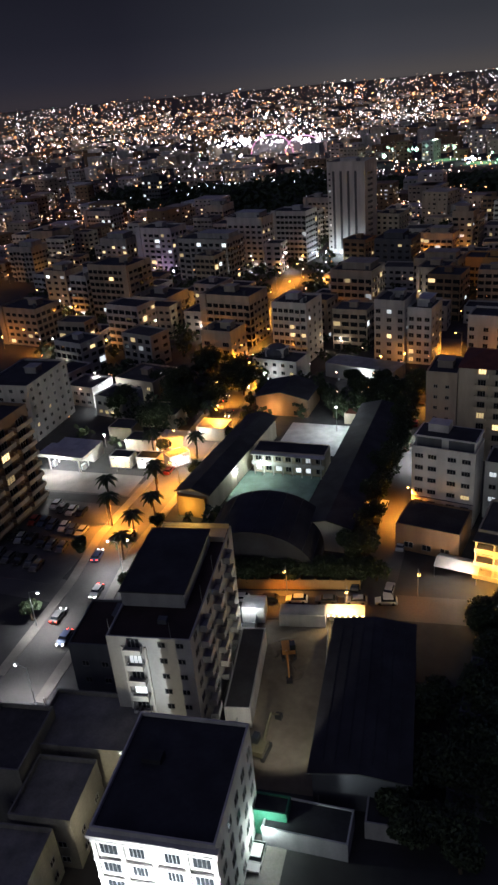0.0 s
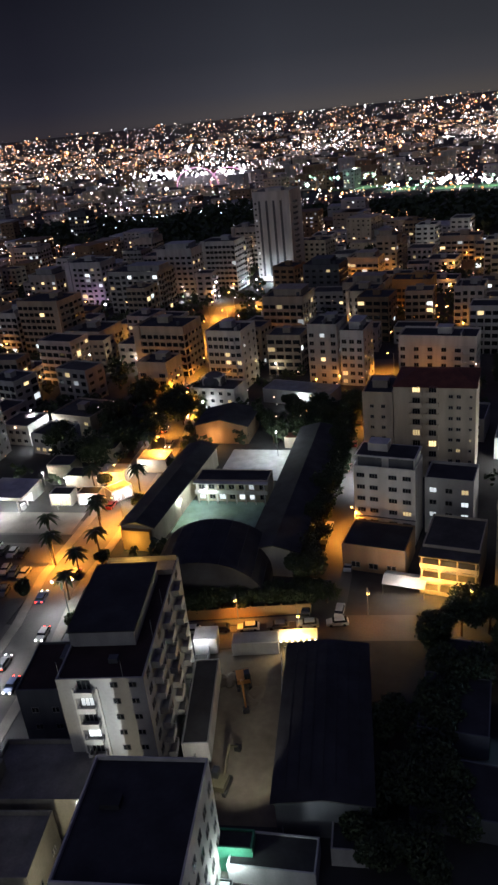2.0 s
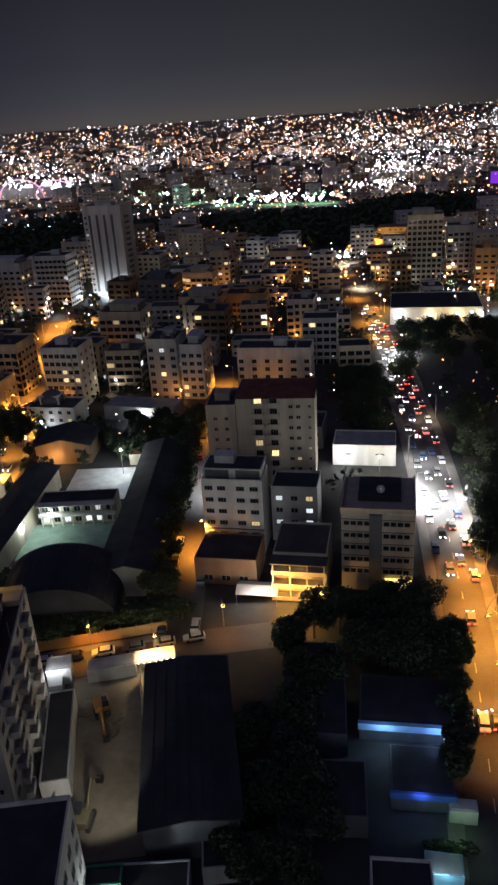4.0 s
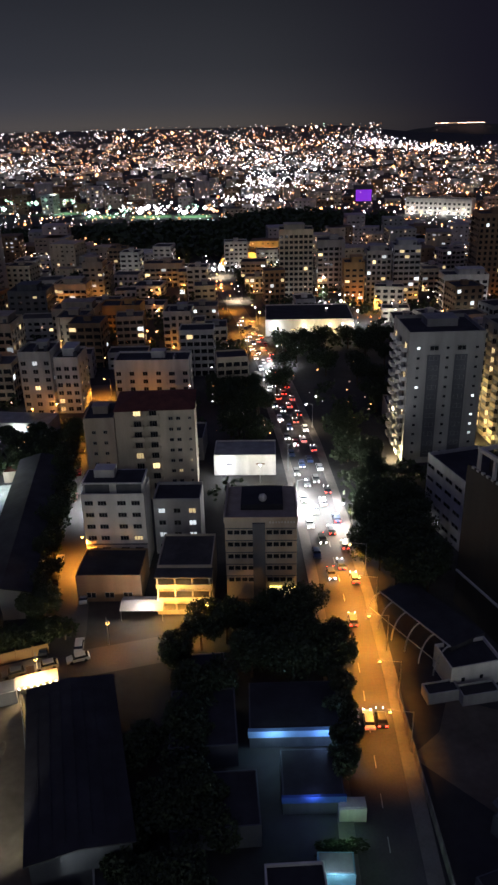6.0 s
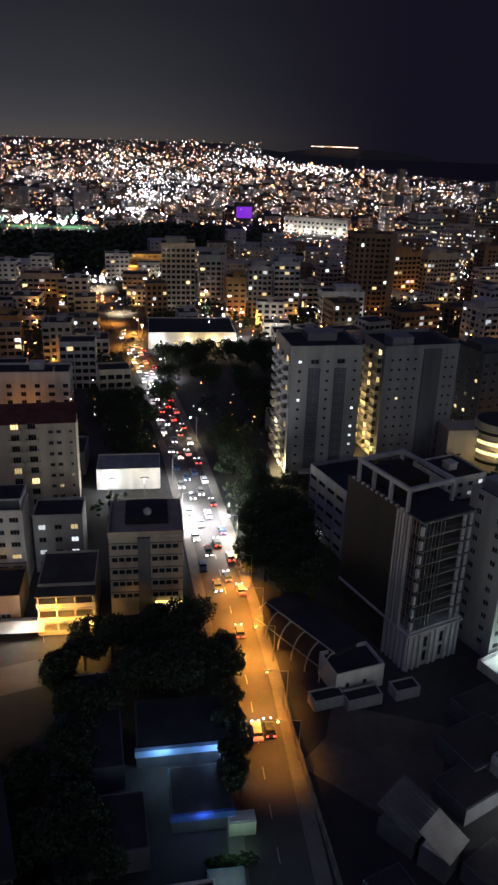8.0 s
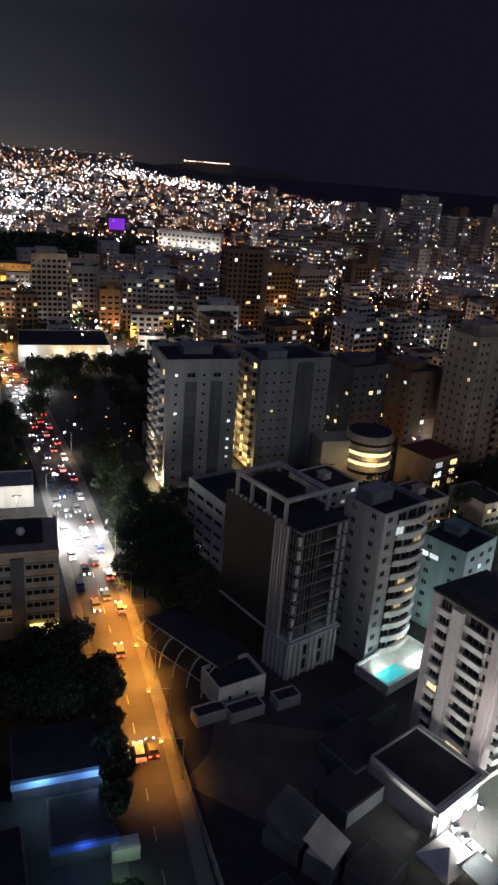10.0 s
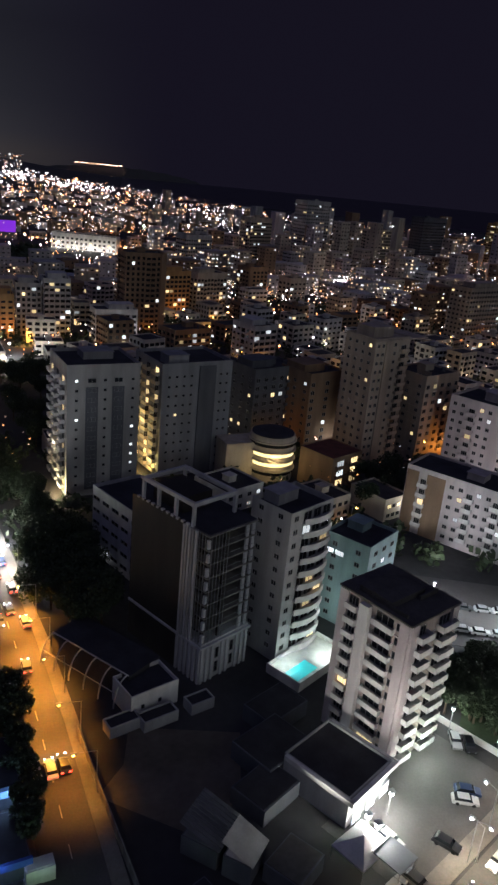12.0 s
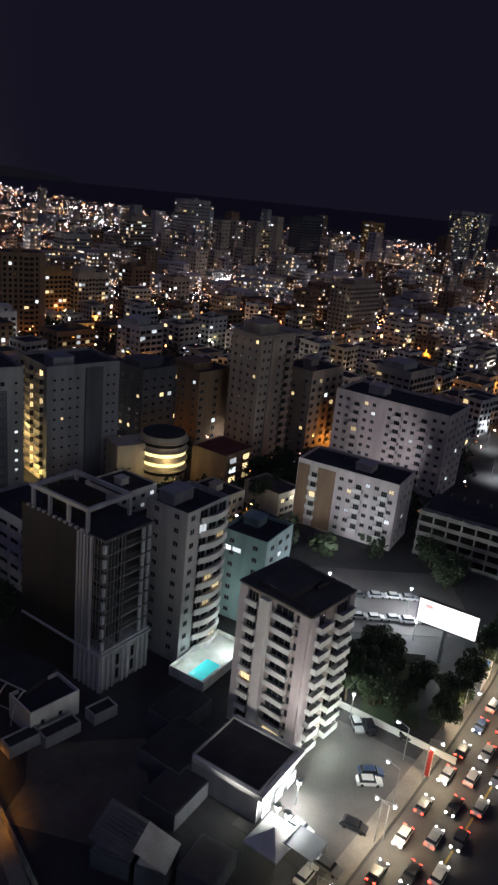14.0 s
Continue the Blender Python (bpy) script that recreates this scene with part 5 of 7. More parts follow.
part("roof_ribs", bm, DARKMETAL, b)
bm = bmesh.new()
for sx in (-13.1, 13.1):
    add_box(bm, sx, 0, -0.2, 0.3, 18, 2.3)
for sy in (-8.9, 8.9):
    add_box(bm, 0, sy, -0.2, 25.8, 0.3, 2.2)
part("wall", bm, SLATE, b)
claim(-68, 118, 14)
solid("pavement", -82, 180, 0.0, 20, 20, 0.10, LIGHT, 9, "pale concrete school court under white light", "court")
solid("pavement", -80, 148.5, 0.0, 21, 17, 0.10, COURT, 9, "green painted school court with white walls round it", "court")
wall_lamp(-86, 153.5, 5.0, (0.85, 1.0, 0.95), 2600, LAMPW)
wall_lamp(-78, 186.5, 8.0, (0.9, 1.0, 1.0), 9500, LAMPW)
wall_lamp(-90, 147.0, 5.0, (0.9, 1.0, 0.9), 2200, LAMPW)
b = block("pavilion", "small red-roofed pavilion beside the upper court", -72, 196, 13, 5, 3.2, 9, CREAM, REDROOF, 0.2)
b = gable("house", "dark pitched hall behind the school", -100, 199, 17, 14, 6.0, 8, BROWN, ROOF, 2.2)
glow_at((-101, 189.5, 3.0), (1.0, 0.55, 0.18), 1600)
# school front wall, orange under the street lamps
for k in range(14):
    bm = bmesh.new()
    add_box(bm, 0, 0, -0.1, 2.9, 0.25, 2.4)
    add_box(bm, -1.5, 0, -0.1, 0.35, 0.4, 2.7)
    s = tagged(new("garden_wall", mesh_of("garden_wall", bm, OCHRE)), "ochre plaster school wall with piers", "wall", "school wall panels")
    s.matrix_basis = pose(-84 + k * 2.95, 101.5 + k * 1.15, 0, 0, 0, 21.3)
solid("pavement", -63.5, 107.6, 0.0, 42, 1.8, 0.14, PAVING, 21.3, "raised paved footway along the school wall", "pavement")
# white house with a dome-like roof at the fork
claim(-112, 222, 10)
b = block("house", "white three-storey house with arched terrace at the fork", -113, 221, 17, 11, 8.5, 0, WHITE, SCREED, 0.8, (-2, 1, 7, 5, 3))
windows(b, 17, 11, "s", spread(17, 5, 2), 0.4, 3, 2.8, 1.3, 1.2, 0.1, 0.3)
bm = bmesh.new()
bmesh.ops.create_uvsphere(bm, u_segments=16, v_segments=8, radius=4.2, matrix=Matrix.Translation((-2, 1, 9.8)) @ Matrix.Diagonal((1, 0.9, 0.8, 1)))
part("dome", bm, SLATE, b, "dark rounded roof")
wall_lamp(-116, 213.5, 5.0, (0.88, 0.95, 1.0), 4200, LAMPW)
b = block("shed", "low pale hall with a lit strip under its roof", -86, 232, 26, 10, 5, -6, GREY, METALROOF, 0.2)
claim(-86, 232, 14)
wall_lamp(-84, 225, 4.0, (0.9, 1.0, 1.0), 2500, LAMPW)

# ---- the sandy building plot with an excavator ----
strip("ground_plot", [(-38.5, 66), (-41, 75), (-47, 90), (-53, 103)], 14.5, EARTH, 0.05, "sandy bare building plot", "bare earth")
rng2 = random.Random(8)
for k in range(9):
    bm = bmesh.new()
    bmesh.ops.create_icosphere(bm, subdivisions=2, radius=1.0)
    for v in bm.verts:
        v.co += Vector((noise.noise(v.co * 1.7 + Vector((k, 0, 0))), noise.noise(v.co * 1.3 + Vector((0, k, 0))), 0)) * 0.35
    ob = tagged(new("soil_mound", mesh_of("soil_mound", bm, EARTH)), "low mound of loose sandy soil", "soil mound", "mounds on the plot")
    ob.matrix_basis = pose(-50 + rng2.uniform(-3, 4), 92 + rng2.uniform(-5, 5), 0.0, 0, 0, rng2.uniform(0, 360)) @ Matrix.Diagonal((rng2.uniform(1, 2.6), rng2.uniform(0.8, 1.8), rng2.uniform(0.4, 0.9), 1))


def excavator(x, y, yaw, colour):
    e_ = thing("excavator", pose(x, y, 0.05, 0, 0, yaw), "dark tracked excavator with its boom stretched over the soil", "excavator")
    for sx in (-1.1, 1.1):
        bm = bmesh.new()
        add_box(bm, sx, 0, 0, 0.6, 3.6, 0.8)
        part("track", bm, RUBBER, e_)
    bm = bmesh.new()
    add_box(bm, 0, -0.4, 0.9, 2.4, 2.8, 1.0)
    part("body", bm, colour, e_)
    bm = bmesh.new()
    add_box(bm, -0.7, 0.4, 1.9, 1.0, 1.4, 1.2)
    part("cab", bm, GLASS, e_)
    bm = bmesh.new()
    add_prism(bm, (0.4, 0.8, 1.6), (0.4, 4.2, 4.4), 0.28, 0.22, 6)
    part("boom", bm, colour, e_)
    bm = bmesh.new()
    add_prism(bm, (0.4, 4.2, 4.4), (0.4, 7.2, 1.2), 0.2, 0.15, 6)
    part("stick", bm, colour, e_)
    bm = bmesh.new()
    add_box(bm, 0.4, 7.3, 0.3, 1.1, 0.9, 0.9)
    part("bucket", bm, DARKMETAL, e_)


beam_at((-37.5, 64.0, 11.0), (-45, 83, 0), (1.0, 0.95, 0.82), 8000, 80)
excavator(-44, 71.5, 5, surface("machine_paint", (0.10, 0.09, 0.05), 0.6, 0.3))
excavator(-49.5, 93.5, -150, surface("machine_orange", (0.42, 0.18, 0.04), 0.6, 0.3))
# hoarding on both sides of the plot
for k in range(17):
    for sx, nm in ((-7.6, "w"), (7.4, "e")):
        y_ = 67 + k * 2.1
        xc = -38.9 - (y_ - 66) * 0.38
        bm = bmesh.new()
        add_box(bm, 0, 0, -0.1, 0.08, 2.2, 2.2)
        add_box(bm, 0.1, -1.05, -0.1, 0.1, 0.1, 2.4)
        s = tagged(new("hoarding_panel", mesh_of("hoarding_panel", bm, METALROOF)), "plain sheet-metal hoarding panel round the plot", "hoarding", "hoarding round the plot")
        s.matrix_basis = pose(xc + sx, y_, 0, 0, 0, 20)
b = block("shed", "long narrow shed with a black roof beside the plot", -53.0, 84, 4.4, 20, 4.0, 20, GREY, ROOF, 0.3)
b = block("guard_house", "small white-lit gate house with a flat roof", -60.5, 101.0, 4.5, 4.0, 3.4, 20, WHITE, WHITE, 0.2)
glow_at((-60.2, 97.6, 4.2), (0.85, 0.92, 1.0), 700)
b = block("container", "pale flat-roofed site container at the plot's end", -51, 103.2, 9, 3.4, 2.8, 20, GREY, METALROOF, 0.0)
# long dark warehouse and its yards
b = gable("warehouse", "long dark warehouse with a black sheet roof", -30.5, 84, 13.5, 33, 7.0, 16, SLATE, ROOF, 1.0)
for k in range(7):
    bm = bmesh.new()
    add_box(bm, 0, 0, 0, 0.08, 30, 0.08)
    s = part("roof_seam", bm, DARKMETAL, b, at=pose(-5.4 + 1.8 * k, 0, 8.3 - abs(-5.4 + 1.8 * k) * 0.143))
b = block("shed", "low yard shed with a pale roof edge", -31, 61.5, 12, 5.5, 3.2, 12, LIGHT, ROOF, 0.35)
claim(-31, 61, 7)
b = block("shed", "small dark yard shed full of shelves", -21.5, 67.5, 6, 5, 3.0, 14, GREY, ROOF, 0.35)
claim(-21, 67, 4)
for k in range(6):
    bm = bmesh.new()
    add_box(bm, 0, 0, -0.1, 2.0, 0.1, 1.6)
    s = tagged(new("yard_fence", mesh_of("yard_fence", bm, STEEL)), "grey steel yard fence panel", "fence", "yard fence panels")
    s.matrix_basis = pose(-28 + k * 2.05, 68.8 + k * 0.5, 0, 0, 0, 14)
b = block("garage", "small garage with a green lit wall", -36.3, 60.6, 5.2, 3.0, 4.6, 14, GREENP, ROOF, 0.4)
car(-36.0, 55.2, 14, CARS[0], 0, "in a lit yard beside the town house")
glow_at((-35.4, 56.6, 4.2), (0.85, 1.0, 0.97), 1100)
solid("pavement", -34.8, 55.5, 0.0, 5.0, 11, 0.06, PAVING, 14, "pale paved yard beside the town house", "yard")
# grey roofs west of the town house
for x_, y_, w_, d_, h_, m_ in ((-66, 58.5, 15, 11, 9.5, CONCRETE), (-63, 47, 9, 10, 9, CONCRETE), (-74, 50, 9, 12, 11, SCREED), (-64, 36, 13, 9, 8, CONCRETE)):
    b = block("house", "old grey house with a stained flat roof and low walls", x_, y_, w_, d_, h_, 18, CONCRETE, m_, 0.9)
    windows(b, w_, d_, "e", (-2.5, 2.5), 0.4, 2, 3.0, 1.2, 1.1, 0.0)
    windows(b, w_, d_, "s", (-2.5, 2.5), 0.4, 2, 3.0, 1.2, 1.1, 0.1)
    claim(x_, y_, 8)
bm = bmesh.new()
add_prism(bm, (0, 0, -0.2), (-1.2, 0, 13), 0.16, 0.12, 8)
tagged(new("utility_pole", mesh_of("utility_pole", bm, WHITE)), "leaning pale concrete utility pole", "pole").matrix_basis = pose(-72, 57, 0)

# leaning sign pylon at the lot's gate
py_ = thing("sign_pylon", pose(89.0, 67.2, 0, 0, 0, 24), "slim red and white sign pylon at the lot gate", "sign")
bm = bmesh.new()
add_box(bm, 0, 0, -0.1, 0.3, 0.7, 5.6)
part("red_panel", bm, CARS[3], py_, "red panel")
bm = bmesh.new()
add_box(bm, 0.24, 0, -0.1, 0.14, 0.8, 5.9)
part("white_edge", bm, WHITE, py_, "white edge")
# ---- garden walls and low houses round the dark trees ----
b = block("house", "low house with a bright blue roof edge and black roof", 3, 98.6, 15, 11, 4.0, 2, SLATE, ROOF, 0.0)
claim(2, 97, 9)
bm = bmesh.new()
add_box(bm, 0, -5.9, 2.9, 15.4, 0.8, 1.3)
part("fascia", bm, surface("blue_fascia", (0.30, 0.52, 0.85), 0.5, 0.2), b, "bright blue fascia board")
glow_at((8.5, 90.6, 4.4), (0.35, 0.55, 1.0), 620)
glow_at((0.0, 90.6, 4.4), (0.45, 0.72, 1.0), 480)
b = block("house", "small house with dark blue walls and black roof", 5.4, 84.6, 9.2, 9, 3.6, 2, SLATE, ROOF, 0.0)
bm = bmesh.new()
add_box(bm, 0, -4.6, 2.6, 9.6, 0.5, 1.2)
part("fascia", bm, BLUE, b, "deep blue fascia board")
claim(4.2, 83.5, 6)
glow_at((5.4, 79.0, 4.2), (0.3, 0.42, 1.0), 220)
b = block("house", "low dark house with a flat black roof", -9, 79, 13, 10, 4.0, 5, SLATE, ROOF, 0.3)
claim(-9, 79, 7)
b = block("house", "low dark house under the trees", -12, 95, 11, 13, 4.4, 5, SLATE, ROOF, 0.3)
claim(-12, 95, 8)
b = block("house", "small house with a pale lit wall among trees", -13, 108, 8, 7, 4.0, 5, CREAM, ROOF, 0.3)
claim(-13, 108, 5)
glow_at((-10.2, 103.4, 3.2), (1.0, 0.9, 0.7), 420)
b = block("kiosk", "small street kiosk with a white lit roof", 11.2, 79.8, 4.0, 2.2, 2.6, 2, WHITE, WHITE, 0.0)
b = block("kiosk", "small light-blue kiosk behind a green hedge", 8.0, 69.8, 5.0, 3.4, 3.0, 0, surface("pale_blue", (0.25, 0.50, 0.65), 0.6), METALROOF, 0.0)
glow_at((8.0, 67.2, 4.0), (0.6, 0.9, 1.0), 420)
b = block("house", "low house with a pale roof edge beside the street", 2.5, 66, 8, 6, 3.6, 4, WHITE, ROOF, 0.6)
claim(2, 66, 5)
glow_at((9.6, 74.4, 3.6), (0.5, 1.0, 0.5), 170)
hd = thing("hedge", pose(8.8, 73.2, 0), "bright green lit hedge behind the kiosk", "hedge")
part("leaves", crown_mesh(11, 3, 2, 900), None, hd, at=Matrix.Diagonal((1.4, 0.5, 0.9, 1)))
# glazed arcade and white house on the other side
claim(31, 118, 9)
b = thing("arcade_hall", pose(26.8, 120.5, 0, 0, 0, 31), "dark hall with a row of pale arched ribs along its side", "building")
bm = bmesh.new()
add_box(bm, 4.6, 0, -0.3, 8.5, 21, 5.6)
part("hall", bm, ROOF, b)
for k in range(6):
    bm = bmesh.new()
    last = None
    for s in range(9):
        a = s / 8 * math.pi / 2
        p = Vector((0.4 - 3.4 * math.cos(a) + 0, -10 + k * 4.0, 5.4 * math.sin(a)))
        if last is not None:
            add_prism(bm, last, p, 0.16, 0.16, 6)
        last = p
    part("rib", bm, GREY, b, "pale curved rib")
bm = bmesh.new()
add_prism(bm, (0.4, -10.3, 5.4), (0.4, 10.3, 5.4), 0.16, 0.16, 6)
add_prism(bm, (-2.2, -10.3, 2.6), (-2.2, 10.3, 2.6), 0.1, 0.1, 6)
part("purlin", bm, GREY, b)
b = block("house", "white single-storey house with a flat dark roof", 35.5, 110.8, 10, 7, 4.2, 14, WHITE, ROOF, 0.9)
part("window", window_mesh(0.7, 0.9, GLASS, 0), None, b, at=on_side("s", 10, 7, -2.6, 2.2, 0.02))
part("window", window_mesh(0.7, 0.9, GLASS, 0), None, b, at=on_side("s", 10, 7, 1.0, 2.2, 0.02))
claim(35, 111, 6)
for x_, y_, w_ in ((29.5, 104.8, 6), (36, 104.5, 7), (44.5, 106, 5)):
    b = block("shed", "small white walled yard shed", x_, y_, w_, 3.0, 1.9, 12, GREY, ROOF, 0.4)
strip("ground_plot", [(29, 84), (36, 91), (40, 101)], 20, EARTH, 0.03, "dark bare earth plot beside the street", "bare earth")
for k in range(14):
    bm = bmesh.new()
    add_box(bm, 0, 0, -0.1, 0.2, 2.9, 2.1)
    s = tagged(new("plot_wall", mesh_of("plot_wall", bm, CONCRETE)), "dark concrete plot wall beside the street", "wall", "plot wall panels")
    s.matrix_basis = pose(23.6 - k * 0.13, 66 + k * 2.95, 0, 0, 0, 2.5)
# grey and white sheet roofs in the lower lot
for x_, y_, w_, d_, h_, yaw_, m_, lab in ((35.5, 77, 7, 6, 3.4, 40, METALROOF, "shed with a ribbed grey sheet roof"), (38.6, 71.5, 5, 4.4, 3.8, 40, WHITE, "shed with a smooth white roof"), (47, 82, 9, 7, 3.2, 25, ROOF, "low workshop with a dark roof"),
                                   (52, 90, 11, 9, 3.6, 22, ROOF, "low workshop with a dark flat roof"), (57, 99, 10, 7, 3.4, 22, ROOF, "low dark outbuilding near the pool"), (45, 68, 7, 6, 3.2, 30, SCREED, "cluttered low outbuilding with grey roof"), (30, 66, 6, 6, 3.2, 20, ROOF, "dark lean-to beside the plot")):
    b = block("shed", lab, x_, y_, w_, d_, h_, yaw_, SLATE, m_, 0.0)
    claim(x_, y_, 5)
    if m_ in (METALROOF, WHITE):
        bm = bmesh.new()
        q = [bm.verts.new(p) for p in ((-w_ / 2 - 0.3, -d_ / 2 - 0.4, h_ + 0.45), (w_ / 2 + 0.3, -d_ / 2 - 0.4, h_ + 0.45), (w_ / 2 + 0.3, d_ / 2 + 0.3, h_ + 2.6), (-w_ / 2 - 0.3, d_ / 2 + 0.3, h_ + 2.6))]
        bmesh.ops.solidify(bm, geom=[bm.faces.new(q)], thickness=0.12)
        part("pitched_roof", bm, m_, b, "pitched sheet roof")
        if m_ is METALROOF:
            for k in range(9):
                bm = bmesh.new()
                add_prism(bm, (-3.0 + k * 0.75, -d_ / 2 - 0.4, h_ + 0.5), (-3.0 + k * 0.75, d_ / 2 + 0.3, h_ + 2.65), 0.09, 0.09, 5)
                part("roof_rib", bm, SLATE, b)
for k in range(22):
    tree(rng.uniform(-22, -7), rng.uniform(64, 101), rng.choice((3, 4)), rng.choice((5, 6, 7)), None, "dark garden tree beside the low houses", "trees round the low houses")
for k in range(16):
    tree(rng.uniform(24, 36), rng.uniform(136, 172), rng.choice((4, 5)), rng.choice((9, 11)), None, "tall dark tree behind the building site", "trees behind the site")
# podium of the pinkish block: low dark roof with a white lit edge
b = block("shop", "low shop with a black roof and white floodlit front", 59.4, 80.9, 12.0, 13, 5.6, 23.5, GREY, ROOF, 0.6)
claim(60, 78, 8)
bm = bmesh.new()
for sx in (-6.3, 6.3):
    add_box(bm, sx, -0.6, 5.3, 0.6, 13.4, 0.9)
add_box(bm, 0, -7.2, 5.3, 13.2, 0.8, 0.9)
part("canopy", bm, WHITE, b, "white canopy edge")
for u in (-4, 0, 4):
    part("window", window_mesh(2.6, 2.4, COOL, 1), None, b, "bright shop window", at=on_side("s", 12.5, 14, u, 1.7, 0.02))
    part("window", window_mesh(2.6, 2.4, COOL, 1), None, b, "bright shop window", at=on_side("e", 12.5, 14, u, 1.7, 0.02))
solid("pavement", 72, 71.5, 0.0, 33, 19, 0.05, ASPHALT, 22, "asphalt customer parking in front of the shop", "parking")
wall_lamp(58.5, 70.0, 4.6, (0.97, 1.0, 0.96), 7600, LAMPW, 0.5)
wall_lamp(64.5, 72.6, 4.6, (0.97, 1.0, 0.96), 6400, LAMPW, 0.45)
wall_lamp(87, 85.5, 5.0, (0.93, 1.0, 0.97), 4200, LAMPW)
wall_lamp(58.6, 67.6, 5.2, (1.0, 1.0, 0.95), 10500, LAMPW, 0.5)
# added fill beam with no fixture, brightens the pinkish block's west face
beam_at((46, 66, 7.0), (65.5, 87, 17), (1.0, 0.97, 0.93), 17000, 62)
beam_at((84, 60, 8.0), (75, 80, 14), (1.0, 0.96, 0.9), 6000, 75)
tent = thing("tent", pose(56.0, 67.2, 0, 0, 0, 20), "white pointed canopy tent beside the shop", "tent")
bm = bmesh.new()
apex = bm.verts.new((0, 0, 4.6))
ring = [bm.verts.new((sx * 3.6, sy * 3.0, 2.7)) for sx, sy in ((-1, -1), (1, -1), (1, 1), (-1, 1))]
low = [bm.verts.new((sx * 3.6, sy * 3.0, 2.4)) for sx, sy in ((-1, -1), (1, -1), (1, 1), (-1, 1))]
for k in range(4):
    bm.faces.new((apex, ring[k], ring[(k + 1) % 4]))
    bm.faces.new((ring[k], low[k], low[(k + 1) % 4], ring[(k + 1) % 4]))
part("canopy", bm, WHITE, tent)
for sx in (-3.5, 3.5):
    for sy in (-2.9, 2.9):
        bm = bmesh.new()
        add_prism(bm, (sx, sy, -0.1), (sx, sy, 2.6), 0.05, 0.05, 6)
        part("post", bm, STEEL, tent)
cp = thing("carport", pose(59.3, 63.6, 0, 0, 0, 20), "flat carport with a white front beam", "carport")
bm = bmesh.new()
add_box(bm, 0, 0, 3.2, 4.5, 5, 0.16)
part("roof", bm, SLATE, cp)
bm = bmesh.new()
add_box(bm, 0, 2.5, 2.7, 4.7, 0.2, 0.9)
part("beam", bm, WHITE, cp, "white front beam")
for sx in (-2.1, 2.1):
    for sy in (-2.3, 2.3):
        bm = bmesh.new()
        add_prism(bm, (sx, sy, -0.1), (sx, sy, 3.2), 0.07, 0.07, 6)
        part("post", bm, STEEL, cp)
for k in range(12):
    bm = bmesh.new()
    add_box(bm, 0, 0, -0.1, 2.4, 0.2, 1.5)
    s = tagged(new("lot_wall", mesh_of("lot_wall", bm, WHITE)), "low white wall round the parking lot", "wall", "lot wall panels")
    s.matrix_basis = pose(85.5 + k * 0.9, 91.5 - k * 2.15, 0, 0, 0, -67)
BLVD = [(44, 48), (62, 54), (80, 60.5), (100, 68), (122, 77), (150, 90), (200, 112)]
strip("road", [(px + 2.6, py - 6.4) for px, py in BLVD], 19, ASPHALT, 0.024, "wide asphalt avenue full of evening traffic")
strip("pavement", [(px - 1.6, py + 4.3) for px, py in BLVD], 3.0, PAVING, 0.15, "raised paved footway beside the avenue", "pavement", thick=0.16)
strip("road_line", [(px + 2.5, py - 6.2) for px, py in BLVD], 0.35, LINE, 0.034, "double yellow centre line", "road marking")
for k in range(26):
    u = k / 25
    px, py = 58 + u * 66, 52.6 + u * 25
    if 0.1 < rng.random():
        lane = (-5.2, 2.4, -1.6)[k % 3]
        car(px + rng.uniform(-0.4, 0.4) - lane * 0.35, py - 2.5 + lane * 0.9, -69 if k % 2 else 111, CARS[rng.choice((2, 2, 5, 5, 4, 1, 0))], 1, "in dense evening traffic on the avenue", "cars on the avenue", 0.04)
for x_, y_, a_, c_ in ((78.5, 70.5, 60, 0), (80.2, 72.0, 60, 4), (86.0, 82.5, -25, 1), (87.8, 80.8, -25, 2), (92.5, 77, -20, 2), (70, 64.5, 30, 2), (62.0, 68.2, 20, 0), (57.8, 61.0, 110, 0), (61.5, 60.5, 20, 5)):
    car(x_, y_, a_, CARS[c_], 0, "parked in the lot in front of the shop", "cars in the lot", 0.06)
# plot with the big screen, and the lit lot behind
strip("ground_plot", [(96, 92), (104, 84)], 22, GRASS, 0.02, "dark overgrown plot", "grass")
bb = thing("billboard", pose(115.8, 90.0, 0, 0, 0, -64), "large white glowing screen on a steel mast", "billboard")
bm = bmesh.new()
add_prism(bm, (0, 0.6, -0.3), (0, 0.6, 9.0), 0.5, 0.4, 12)
part("mast", bm, STEEL, bb)
bm = bmesh.new()
add_box(bm, 0, 0.55, 8.2, 13.4, 0.7, 6.0)
part("housing", bm, DARKMETAL, bb)
bm = bmesh.new()
add_box(bm, 0, 0.12, 8.5, 12.8, 0.12, 5.4)
part("screen", bm, glow("screen_white", (1.0, 0.96, 0.96), 2.4), bb, "white glowing screen")
bm = bmesh.new()
add_box(bm, -4.2, 0.04, 12.2, 1.8, 0.06, 0.9)
part("red_mark", bm, glow("screen_red", (0.9, 0.35, 0.35), 1.5), bb)
for k in range(9):
    bm = bmesh.new()
    add_box(bm, 0, 0, -0.1, 3.2, 0.25, 2.2)
    s = tagged(new("plot_fence", mesh_of("plot_fence", bm, CONCRETE)), "grey plot wall between the lots", "wall", "plot wall panels between lots")
    s.matrix_basis = pose(91.0 + k * 2.6, 106.5 - k * 1.75, 0, 0, 0, -34)
solid("pavement", 118, 118, 0.0, 52, 30, 0.06, ASPHALT, -30, "asphalt parking lot under cold white lamps", "parking")
